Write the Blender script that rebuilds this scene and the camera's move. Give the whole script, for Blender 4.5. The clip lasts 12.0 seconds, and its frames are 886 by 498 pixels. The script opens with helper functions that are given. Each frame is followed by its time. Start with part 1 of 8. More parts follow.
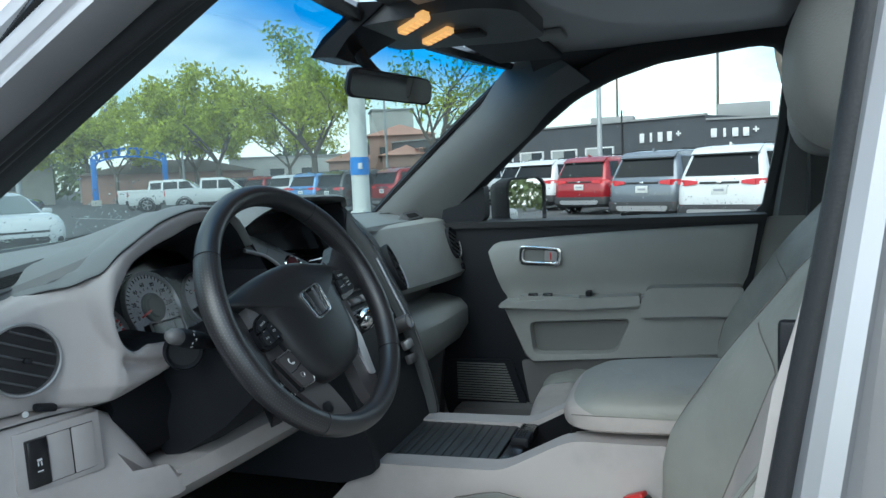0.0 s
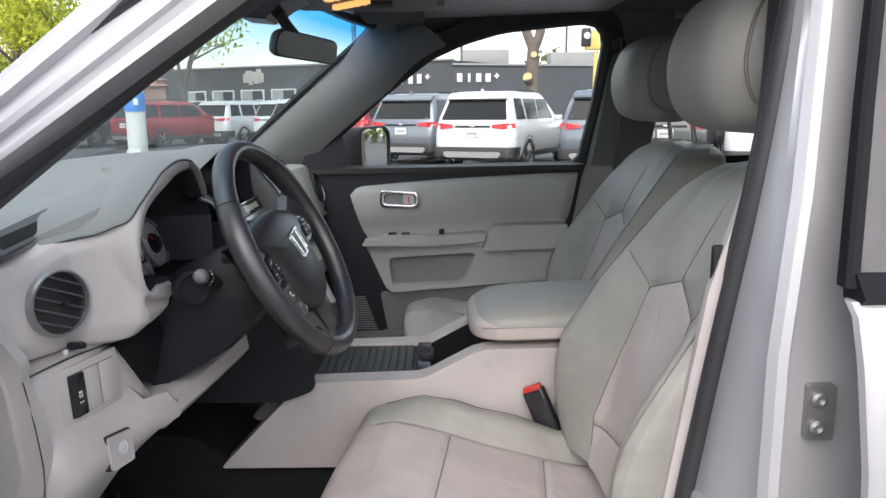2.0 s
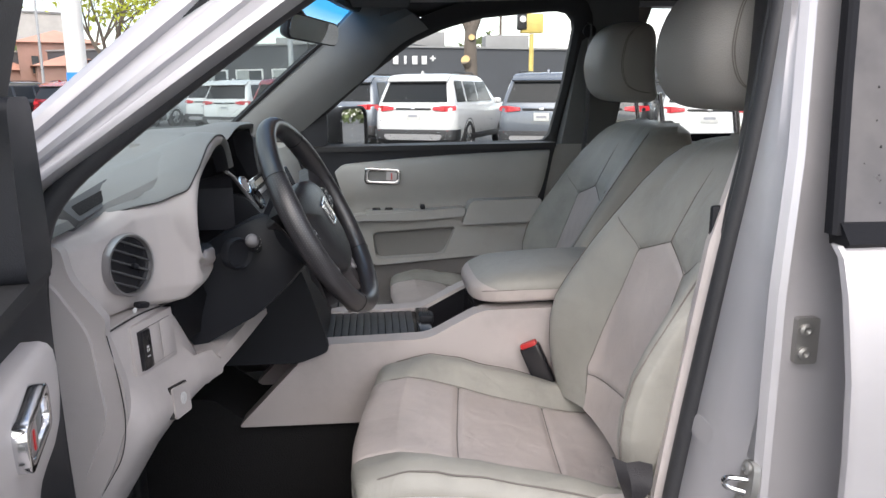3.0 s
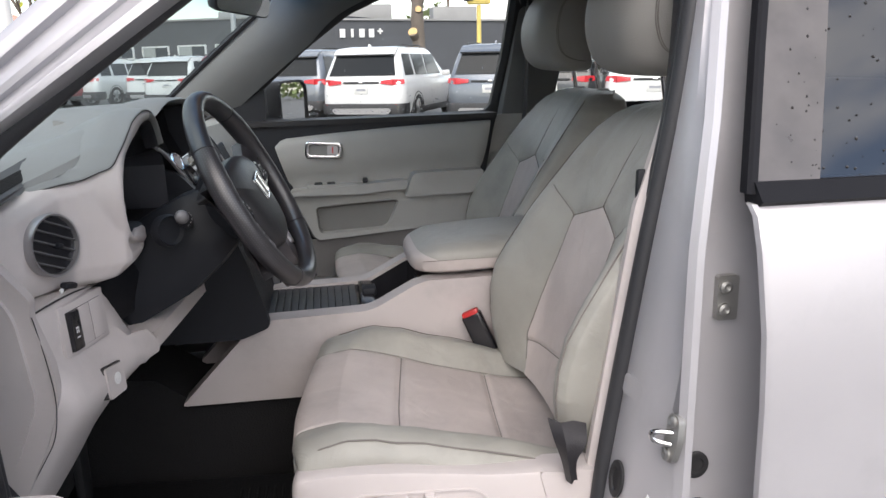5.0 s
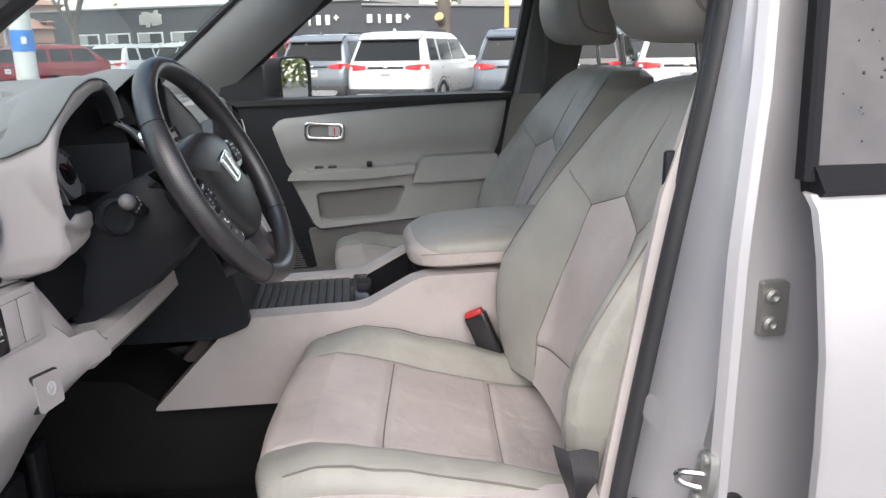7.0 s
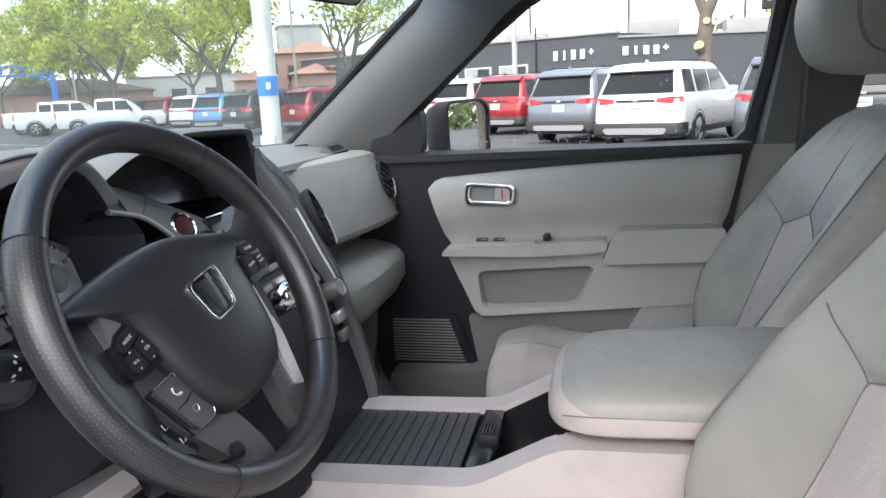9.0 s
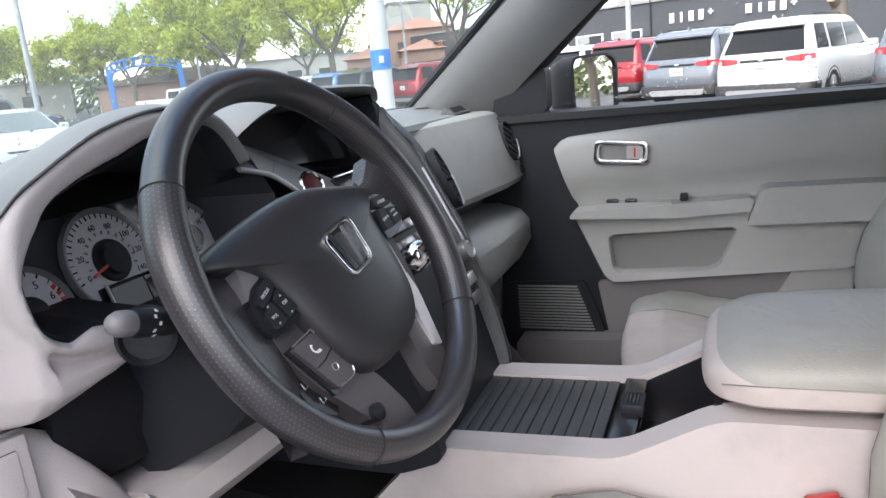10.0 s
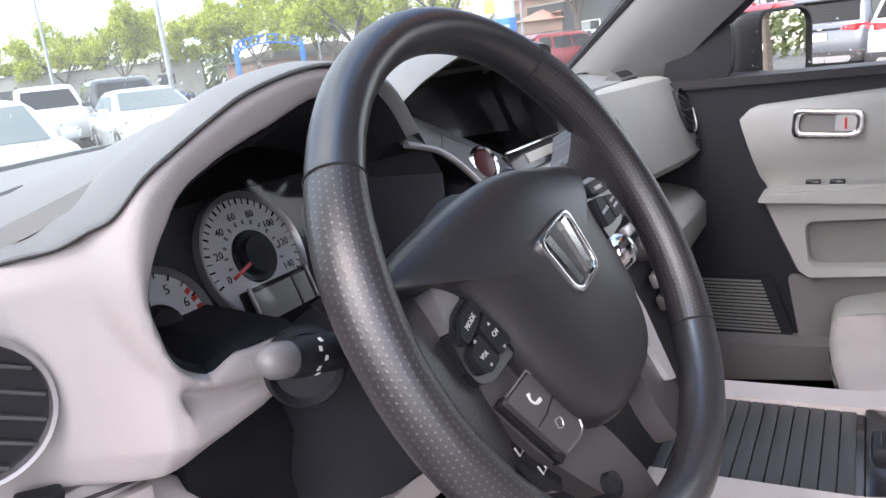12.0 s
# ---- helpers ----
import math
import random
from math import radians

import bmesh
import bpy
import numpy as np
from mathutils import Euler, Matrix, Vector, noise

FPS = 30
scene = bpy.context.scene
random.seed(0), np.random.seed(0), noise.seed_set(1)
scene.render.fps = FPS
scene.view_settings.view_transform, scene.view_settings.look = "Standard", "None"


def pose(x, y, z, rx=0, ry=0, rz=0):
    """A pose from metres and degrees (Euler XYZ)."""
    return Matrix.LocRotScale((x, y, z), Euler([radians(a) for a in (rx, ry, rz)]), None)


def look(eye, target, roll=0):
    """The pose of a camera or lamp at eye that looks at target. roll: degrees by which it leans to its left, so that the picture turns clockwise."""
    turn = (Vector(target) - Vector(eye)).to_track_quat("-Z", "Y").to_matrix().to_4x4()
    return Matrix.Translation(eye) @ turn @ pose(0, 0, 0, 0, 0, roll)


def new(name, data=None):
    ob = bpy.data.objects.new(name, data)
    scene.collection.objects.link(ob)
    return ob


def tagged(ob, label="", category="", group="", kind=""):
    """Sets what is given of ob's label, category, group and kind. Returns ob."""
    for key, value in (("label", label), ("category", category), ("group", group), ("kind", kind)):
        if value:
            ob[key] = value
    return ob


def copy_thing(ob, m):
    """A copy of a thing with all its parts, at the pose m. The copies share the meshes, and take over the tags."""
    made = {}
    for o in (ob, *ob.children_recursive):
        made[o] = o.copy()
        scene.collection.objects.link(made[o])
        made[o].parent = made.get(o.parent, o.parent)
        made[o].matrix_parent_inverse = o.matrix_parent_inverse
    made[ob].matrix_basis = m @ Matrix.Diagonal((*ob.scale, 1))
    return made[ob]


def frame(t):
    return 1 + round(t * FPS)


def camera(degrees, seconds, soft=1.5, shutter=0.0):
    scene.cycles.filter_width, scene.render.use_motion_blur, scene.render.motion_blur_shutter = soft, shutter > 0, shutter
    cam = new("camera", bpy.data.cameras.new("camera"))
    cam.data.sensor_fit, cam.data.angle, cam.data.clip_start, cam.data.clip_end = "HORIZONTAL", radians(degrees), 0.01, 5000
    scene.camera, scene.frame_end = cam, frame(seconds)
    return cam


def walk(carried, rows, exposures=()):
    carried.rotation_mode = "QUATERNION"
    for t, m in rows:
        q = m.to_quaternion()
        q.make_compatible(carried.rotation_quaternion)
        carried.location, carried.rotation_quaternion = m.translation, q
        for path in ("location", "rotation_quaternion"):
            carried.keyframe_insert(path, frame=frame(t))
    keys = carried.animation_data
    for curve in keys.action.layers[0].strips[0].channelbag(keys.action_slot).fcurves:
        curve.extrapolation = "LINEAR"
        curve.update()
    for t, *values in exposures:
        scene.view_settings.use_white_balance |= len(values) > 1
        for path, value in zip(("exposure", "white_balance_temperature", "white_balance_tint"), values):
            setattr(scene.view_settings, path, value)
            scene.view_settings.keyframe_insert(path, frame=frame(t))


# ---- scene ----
cam = camera(61.1, 12.0, soft=1.5)
METRES, EYE, TILT, LEAN, TURN = 1.8, 1.4, -5.6, 2.4, 18.5
ROWS = [
    (0.0, 0.0, 0.0, 0.0, 0.0, 0.0, -0.0),
    (0.5, -0.0602, -0.019, 0.0018, 0.44, -0.91, -1.13),
    (1.0, -0.1126, -0.0383, 0.0089, -7.95, -2.18, -1.04),
    (1.5, -0.1405, -0.077, 0.0085, -15.07, -3.28, -0.13),
    (2.0, -0.1972, -0.0997, 0.0085, -18.9, -4.64, 0.08),
    (2.5, -0.2671, -0.1175, 0.0011, -21.66, -5.57, -0.0),
    (3.0, -0.2978, -0.139, -0.002, -23.82, -5.93, 0.35),
    (5.0, -0.2832, -0.1508, -0.0057, -27.47, -7.96, 1.66),
    (5.5, -0.2806, -0.1451, -0.0128, -28.01, -9.72, 1.61),
    (6.0, -0.2732, -0.1291, -0.0349, -28.09, -10.88, 1.5),
    (6.5, -0.2684, -0.1105, -0.0297, -27.15, -10.58, 1.35),
    (7.0, -0.2132, -0.0737, -0.0152, -25.45, -8.87, 1.19),
    (9.0, -0.0216, 0.1836, 0.0229, -6.51, -6.07, 0.91),
    (9.5, -0.0202, 0.1959, 0.0167, -1.79, -7.07, 1.58),
    (10.0, -0.0383, 0.2177, 0.007, 1.79, -7.79, 2.66),
    (10.5, -0.0874, 0.2773, 0.0134, 3.33, -8.17, 3.52),
    (11.0, -0.1019, 0.3017, 0.0175, 4.48, -8.47, 3.8),
    (11.5, -0.0953, 0.3083, 0.0177, 6.53, -9.03, 3.52),
    (12.0, -0.0948, 0.3171, 0.0069, 10.34, -9.33, 2.9),
]
EXPOSURES = [(0.0, 0.40, 5850, -4), (0.4, 0.62, 6200, 7), (1.0, 0.86, 6750, 11), (1.5, 0.85, 6750, 11), (2.5, 0.80, 6850, 13), (6.0, 0.70, 6900, 14), (7.0, 0.96, 6900, 13), (9.0, 1.28, 6700, 14), (11.0, 1.52, 6750, 18), (12.0, 1.66, 6850, 21)]
walk(cam, [(t, pose(0, 0, EYE, TILT, LEAN, TURN) @ pose(METRES * x, METRES * y, METRES * z, 90 + pitch, roll, yaw)) for t, x, y, z, yaw, pitch, roll in ROWS], EXPOSURES)

# ---- world and sun ----
SUN_ELEV, SUN_AZ = 42.0, 190.0     # degrees; azimuth clockwise from +y
world = bpy.data.worlds.new("sky")
scene.world = world
world.use_nodes = True
wn, wl = world.node_tree.nodes, world.node_tree.links
wn.clear()
w_out, w_bg = wn.new("ShaderNodeOutputWorld"), wn.new("ShaderNodeBackground")
sky = wn.new("ShaderNodeTexSky")
sky.sky_type, sky.sun_disc = "NISHITA", False
sky.sun_elevation, sky.sun_rotation = radians(SUN_ELEV), radians(SUN_AZ)
w_co, w_map = wn.new("ShaderNodeTexCoord"), wn.new("ShaderNodeMapping")
w_map.inputs["Scale"].default_value = (2.2, 2.2, 6.5)
w_map.inputs["Location"].default_value = (0.35, 0.2, 0.1)
w_noise, w_ramp, w_mix = wn.new("ShaderNodeTexNoise"), wn.new("ShaderNodeValToRGB"), wn.new("ShaderNodeMix")
w_noise.inputs["Scale"].default_value, w_noise.inputs["Detail"].default_value = 1.3, 7.0
w_ramp.color_ramp.elements[0].position, w_ramp.color_ramp.elements[1].position = 0.40, 0.68
w_mix.data_type = "RGBA"
w_mix.inputs["B"].default_value = (8.8, 8.9, 9.0, 1)
wl.new(w_co.outputs["Generated"], w_map.inputs["Vector"])
wl.new(w_map.outputs["Vector"], w_noise.inputs["Vector"])
wl.new(w_noise.outputs["Fac"], w_ramp.inputs["Fac"])
wl.new(w_ramp.outputs["Color"], w_mix.inputs["Factor"])
wl.new(sky.outputs["Color"], w_mix.inputs["A"])
wl.new(w_mix.outputs["Result"], w_bg.inputs["Color"])
w_bg.inputs["Strength"].default_value = 0.175
wl.new(w_bg.outputs["Background"], w_out.inputs["Surface"])

sun = new("sun", bpy.data.lights.new("sun", "SUN"))
sun.data.energy, sun.data.angle, sun.data.color = 1.9, radians(60), (1.0, 0.965, 0.94)
sun_from = Vector((math.sin(radians(SUN_AZ)) * math.cos(radians(SUN_ELEV)), math.cos(radians(SUN_AZ)) * math.cos(radians(SUN_ELEV)), math.sin(radians(SUN_ELEV))))
sun.matrix_basis = look(sun_from * 50, (0, 0, 0))


# ---- materials ----
def material(name, base, rough=0.5, metal=0.0, grain=0.0, grain_size=0.001, vary=0.08, vary_size=0.15, coat=0.0, island=False, spec=0.5, wrinkle=0.0, stain=0.0):
    m = bpy.data.materials.new(name)
    m.use_nodes = True
    nt = m.node_tree
    b = nt.nodes["Principled BSDF"]
    b.inputs["Roughness"].default_value, b.inputs["Metallic"].default_value = rough, metal
    b.inputs["Coat Weight"].default_value, b.inputs["Coat Roughness"].default_value = coat, 0.05
    b.inputs["Specular IOR Level"].default_value = spec
    co = nt.nodes.new("ShaderNodeTexCoord")
    n1 = nt.nodes.new("ShaderNodeTexNoise")
    n1.inputs["Scale"].default_value, n1.inputs["Detail"].default_value = 1 / vary_size, 5.0
    nt.links.new(co.outputs["Object"], n1.inputs["Vector"])
    ramp = nt.nodes.new("ShaderNodeMapRange")
    ramp.inputs["From Min"].default_value, ramp.inputs["From Max"].default_value = 0.3, 0.7
    ramp.inputs["To Min"].default_value, ramp.inputs["To Max"].default_value = 1 - vary, 1 + vary
    nt.links.new(n1.outputs["Fac"], ramp.inputs["Value"])
    tint = nt.nodes.new("ShaderNodeVectorMath")
    tint.operation = "SCALE"
    tint.inputs[0].default_value = base[:3]
    nt.links.new(ramp.outputs["Result"], tint.inputs["Scale"])
    out = tint.outputs["Vector"]
    if stain:
        ns, rs, ts = nt.nodes.new("ShaderNodeTexNoise"), nt.nodes.new("ShaderNodeMapRange"), nt.nodes.new("ShaderNodeVectorMath")
        ns.inputs["Scale"].default_value, ns.inputs["Detail"].default_value, ns.inputs["Roughness"].default_value = 5.5, 9.0, 0.62
        rs.inputs["From Min"].default_value, rs.inputs["From Max"].default_value = 0.54, 0.74
        rs.inputs["To Min"].default_value, rs.inputs["To Max"].default_value = 1.0, 1.0 - stain
        ts.operation = "SCALE"
        nt.links.new(co.outputs["Object"], ns.inputs["Vector"])
        nt.links.new(ns.outputs["Fac"], rs.inputs["Value"])
        nt.links.new(rs.outputs["Result"], ts.inputs["Scale"])
        nt.links.new(out, ts.inputs[0])
        out = ts.outputs["Vector"]
    if island:
        geo, r2, t2 = nt.nodes.new("ShaderNodeNewGeometry"), nt.nodes.new("ShaderNodeMapRange"), nt.nodes.new("ShaderNodeVectorMath")
        r2.inputs["To Min"].default_value, r2.inputs["To Max"].default_value = 0.6, 1.45
        t2.operation = "SCALE"
        nt.links.new(geo.outputs["Random Per Island"], r2.inputs["Value"])
        nt.links.new(r2.outputs["Result"], t2.inputs["Scale"])
        nt.links.new(out, t2.inputs[0])
        out = t2.outputs["Vector"]
    nt.links.new(out, b.inputs["Base Color"])
    r3 = nt.nodes.new("ShaderNodeMapRange")
    r3.inputs["To Min"].default_value, r3.inputs["To Max"].default_value = max(0.02, rough * 0.8), min(1.0, rough * 1.2)
    nt.links.new(n1.outputs["Fac"], r3.inputs["Value"])
    nt.links.new(r3.outputs["Result"], b.inputs["Roughness"])
    if grain:
        n2, bump = nt.nodes.new("ShaderNodeTexVoronoi"), nt.nodes.new("ShaderNodeBump")
        n2.inputs["Scale"].default_value = 1 / grain_size
        bump.inputs["Strength"].default_value, bump.inputs["Distance"].default_value = grain, grain_size * 0.4
        nt.links.new(co.outputs["Object"], n2.inputs["Vector"])
        nt.links.new(n2.outputs["Distance"], bump.inputs["Height"])
        nt.links.new(bump.outputs["Normal"], b.inputs["Normal"])
        if wrinkle:
            n3, b3 = nt.nodes.new("ShaderNodeTexNoise"), nt.nodes.new("ShaderNodeBump")
            n3.inputs["Scale"].default_value, n3.inputs["Detail"].default_value, n3.inputs["Distortion"].default_value = 14.0, 3.0, 1.2
            b3.inputs["Strength"].default_value, b3.inputs["Distance"].default_value = wrinkle, 0.010
            nt.links.new(co.outputs["Object"], n3.inputs["Vector"])
            nt.links.new(n3.outputs["Fac"], b3.inputs["Height"])
            nt.links.new(b3.outputs["Normal"], bump.inputs["Normal"])
    return m


def glass(name, tint=(1, 1, 1), rough=0.0, dark=0.0, gloss=1.0):
    """Thin clear pane: straight through, with a mirror sheen."""
    m = bpy.data.materials.new(name)
    m.use_nodes = True
    nt = m.node_tree
    nt.nodes.clear()
    out, mix, tr, gl, fr = [nt.nodes.new("ShaderNode" + k) for k in ("OutputMaterial", "MixShader", "BsdfTransparent", "BsdfGlossy", "Fresnel")]
    fr.inputs["IOR"].default_value = 1.45
    mul = nt.nodes.new("ShaderNodeMath")
    mul.operation = "MULTIPLY"
    mul.inputs[1].default_value = gloss
    tr.inputs["Color"].default_value = (*[c * (1 - dark) for c in tint], 1)
    gl.inputs["Roughness"].default_value = rough
    nt.links.new(fr.outputs["Fac"], mul.inputs[0])
    nt.links.new(mul.outputs[0], mix.inputs["Fac"])
    nt.links.new(tr.outputs[0], mix.inputs[1])
    nt.links.new(gl.outputs[0], mix.inputs[2])
    nt.links.new(mix.outputs[0], out.inputs["Surface"])
    return m


def glow(name, colour, strength):
    m = bpy.data.materials.new(name)
    m.use_nodes = True
    b = m.node_tree.nodes["Principled BSDF"]
    b.inputs["Base Color"].default_value = (*colour, 1)
    b.inputs["Emission Color"].default_value, b.inputs["Emission Strength"].default_value = (*colour, 1), strength
    return m


SILVER = material("silver paint", (0.45, 0.445, 0.465), 0.42, 0.30, vary=0.03, coat=0.25, stain=0.10)
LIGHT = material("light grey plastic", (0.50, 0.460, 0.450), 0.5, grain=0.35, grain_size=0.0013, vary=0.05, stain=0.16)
# leather colour lowered to hold the shade on headrests and rear bench
LEATHER_SHADE = material("shaded grey leather", (0.27, 0.262, 0.248), 0.48, grain=0.45, grain_size=0.0022, vary=0.07)
SEAM = material("seam thread", (0.17, 0.155, 0.145), 0.8)
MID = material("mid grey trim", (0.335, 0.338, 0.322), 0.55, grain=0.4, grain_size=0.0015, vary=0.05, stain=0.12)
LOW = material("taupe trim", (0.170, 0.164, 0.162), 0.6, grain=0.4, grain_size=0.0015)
POCKET = material("pocket lining", (0.19, 0.19, 0.183), 0.6, grain=0.4, grain_size=0.0015, stain=0.12)
VENT_GREY = material("vent grey plastic", (0.085, 0.087, 0.092), 0.45, grain=0.2, grain_size=0.0014)
PAD = material("dash pad", (0.19, 0.197, 0.198), 0.55, grain=0.45, grain_size=0.0016, vary=0.05)
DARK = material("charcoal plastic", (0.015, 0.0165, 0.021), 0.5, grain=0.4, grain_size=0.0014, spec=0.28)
KNEE = material("matt black plastic", (0.009, 0.0095, 0.012), 0.6, grain=0.4, grain_size=0.0014, spec=0.15)
GLOSSY = material("gloss black plastic", (0.018, 0.018, 0.021), 0.18, grain=0.0)
RUBBER = material("black rubber", (0.026, 0.026, 0.028), 0.6, grain=0.2, grain_size=0.003, spec=0.3)
SEAL = material("soft door seal rubber", (0.034, 0.035, 0.039), 0.5, grain=0.2, grain_size=0.003, spec=0.4)
CARPET = material("black carpet", (0.008, 0.008, 0.009), 0.95, grain=0.9, grain_size=0.003, vary=0.3)
MAT = material("rubber mat", (0.010, 0.010, 0.011), 0.5, grain=0.4, grain_size=0.004, vary=0.3)
HEADLINER = material("headliner cloth", (0.062, 0.063, 0.068), 0.95, grain=0.5, grain_size=0.0015)
PILLAR = material("pillar trim", (0.125, 0.13, 0.132), 0.6, grain=0.4, grain_size=0.0015)
CHROME = material("chrome", (0.72, 0.72, 0.73), 0.14, 1.0, vary=0.02)
SATIN = material("satin silver plastic", (0.42, 0.41, 0.42), 0.32, 0.7, vary=0.02)
GUNMETAL = material("gunmetal plastic", (0.13, 0.12, 0.125), 0.36, 0.45, vary=0.03)
RED = material("red plastic", (0.55, 0.03, 0.03), 0.35)
WHITE_MARK = material("white print", (0.75, 0.75, 0.75), 0.5)
DIAL = material("dial face", (0.62, 0.61, 0.64), 0.5)
LCD = material("grey display", (0.17, 0.175, 0.165), 0.25)
SCREEN = material("dark screen", (0.01, 0.01, 0.012), 0.12)
GAP = material("shaded panel gap", (0.035, 0.033, 0.033), 0.8)
WEBBING = material("seat belt webbing", (0.018, 0.017, 0.020), 0.45, grain=0.6, grain_size=0.002)
WINDOW = glass("clear window", (0.94, 0.97, 0.95), gloss=0.5)
PRIVACY = glass("privacy glass", (0.09, 0.085, 0.085), gloss=1.0)
PRIVACY.node_tree.nodes["Fresnel"].inputs["IOR"].default_value = 2.1
MIRROR = material("mirror glass", (0.9, 0.9, 0.9), 0.01, 1.0, vary=0.0)
LAMP_LENS = glow("dome lamp lens", (1.0, 0.50, 0.17), 0.62)
LABEL_YELLOW = material("yellow label", (0.8, 0.7, 0.1), 0.5)
STEEL = material("zinc steel", (0.34, 0.34, 0.33), 0.48, 0.8)


# ---- mesh helpers ----
def part(name, bm, mat, parent=None, label="", flat=False, angle=40):
    me = bpy.data.meshes.new(name)
    bmesh.ops.recalc_face_normals(bm, faces=bm.faces[:])
    bm.to_mesh(me)
    bm.free()
    for m in (mat if isinstance(mat, (list, tuple)) else [mat]):
        me.materials.append(m)
    if not flat:
        me.polygons.foreach_set("use_smooth", [True] * len(me.polygons))
        me.set_sharp_from_angle(angle=radians(angle))
    ob = new(name, me)
    if parent is not None:
        ob.parent = parent
    return tagged(ob, label)


def thing(name, label, category, group="", kind="", m=None):
    ob = new(name)
    ob.empty_display_size = 0.1
    if m is not None:
        ob.matrix_basis = m
    return tagged(ob, label, category, group, kind)


def soften(bm, r, seg=2, limit=25):
    if r <= 0:
        return bm
    es = [e for e in bm.edges if len(e.link_faces) == 2 and e.calc_face_angle(0) > radians(limit)]
    bmesh.ops.bevel(bm, geom=es, offset=r, segments=seg, affect="EDGES", profile=0.5, clamp_overlap=True)
    return bm


AX = {"x": lambda u, v, w: (w, u, v), "y": lambda u, v, w: (u, w, v), "z": lambda u, v, w: (u, v, w)}


def prism(pts, axis, a, b, r=0.0, seg=2, bm=None):
    """Polygon pushed along an axis from a to b."""
    own = bm is None
    bm = bmesh.new() if own else bm
    f = AX[axis]
    lo = [bm.verts.new(f(u, v, a)) for u, v in pts]
    hi = [bm.verts.new(f(u, v, b)) for u, v in pts]
    bm.faces.new(lo[::-1]), bm.faces.new(hi)
    for i in range(len(pts)):
        j = (i + 1) % len(pts)
        bm.faces.new((lo[i], lo[j], hi[j], hi[i]))
    if own:
        soften(bm, r, seg)
    return bm


def box(c, s, r=0.0, seg=2, m=None, bm=None):
    own = bm is None
    b2 = bmesh.new()
    bmesh.ops.create_cube(b2, size=1.0, matrix=Matrix.Translation(c) @ Matrix.Diagonal((*s, 1)))
    soften(b2, r, seg)
    if m is not None:
        b2.transform(m)
    if own:
        return b2
    return merge(bm, b2)


def merge(bm, b2):
    me = bpy.data.meshes.new("tmp")
    b2.to_mesh(me)
    b2.free()
    bm.from_mesh(me)
    bpy.data.meshes.remove(me)
    return bm


def loft(rings, closed=True, caps=True, bm=None):
    bm = bmesh.new() if bm is None else bm
    vs = [[bm.verts.new(p) for p in ring] for ring in rings]
    n = len(vs[0])
    for a, b in zip(vs, vs[1:]):
        for i in range(n if closed else n - 1):
            j = (i + 1) % n
            bm.faces.new((a[i], a[j], b[j], b[i]))
    if caps and closed:
        bm.faces.new(vs[0][::-1]), bm.faces.new(vs[-1])
    return bm


def spline(pts, n=8, closed=False):
    """Catmull-Rom through points."""
    P = [Vector(p) for p in pts]
    out, k = [], len(P)
    for i in range(k if closed else k - 1):
        if closed:
            a, b, c, d = P[i - 1], P[i], P[(i + 1) % k], P[(i + 2) % k]
        else:
            a, b, c, d = P[max(i - 1, 0)], P[i], P[i + 1], P[min(i + 2, k - 1)]
        for s in range(n):
            t = s / n
            out.append(0.5 * ((2 * b) + (c - a) * t + (2 * a - 5 * b + 4 * c - d) * t * t + (3 * b - a - 3 * c + d) * t ** 3))
    if not closed:
        out.append(P[-1])
    return out


def rounded(pts, r, n=4):
    """Polygon with its corners rounded off."""
    out, k = [], len(pts)
    P = [Vector((p[0], p[1])) for p in pts]
    for i in range(k):
        a, b, c = P[i - 1], P[i], P[(i + 1) % k]
        rr = r[i] if isinstance(r, (list, tuple)) else r
        d1, d2 = (a - b), (c - b)
        q = min(rr, d1.length * 0.45, d2.length * 0.45)
        p, s = b + d1.normalized() * q, b + d2.normalized() * q
        for j in range(n + 1):
            t = j / n
            out.append(tuple((1 - t) ** 2 * p + 2 * t * (1 - t) * b + t * t * s))
    return out


def tube(path, r, n=8, closed=False, flat=1.0, bm=None):
    """Round bar along a path. r: one radius or one for each point."""
    P = [Vector(p) for p in path]
    rings, k = [], len(P)
    up = Vector((0, 0, 1))
    prev = None
    for i, p in enumerate(P):
        t = (P[(i + 1) % k] - P[i - 1]) if closed else (P[min(i + 1, k - 1)] - P[max(i - 1, 0)])
        t = t.normalized() if t.length > 0 else Vector((1, 0, 0))
        if prev is None:
            u = t.cross(up if abs(t.z) < 0.95 else Vector((1, 0, 0))).normalized()
        else:
            u = (prev - t * prev.dot(t)).normalized()
        prev = u
        v = t.cross(u)
        rr = r[i] if isinstance(r, (list, tuple)) else r
        rings.append([p + rr * (math.cos(a) * u + flat * math.sin(a) * v) for a in [2 * math.pi * j / n for j in range(n)]])
    if closed:
        rings.append(rings[0])
        return loft(rings, True, False, bm)
    return loft(rings, True, True, bm)


def lathe(profile, m=None, n=24, bm=None):
    """(radius, height) profile turned about z, then moved by m."""
    b2 = bmesh.new()
    rings = [[(max(r, 1e-4) * math.cos(2 * math.pi * j / n), max(r, 1e-4) * math.sin(2 * math.pi * j / n), h) for j in range(n)] for r, h in profile]
    loft(rings, True, True, b2)
    if m is not None:
        b2.transform(m)
    return b2 if bm is None else merge(bm, b2)


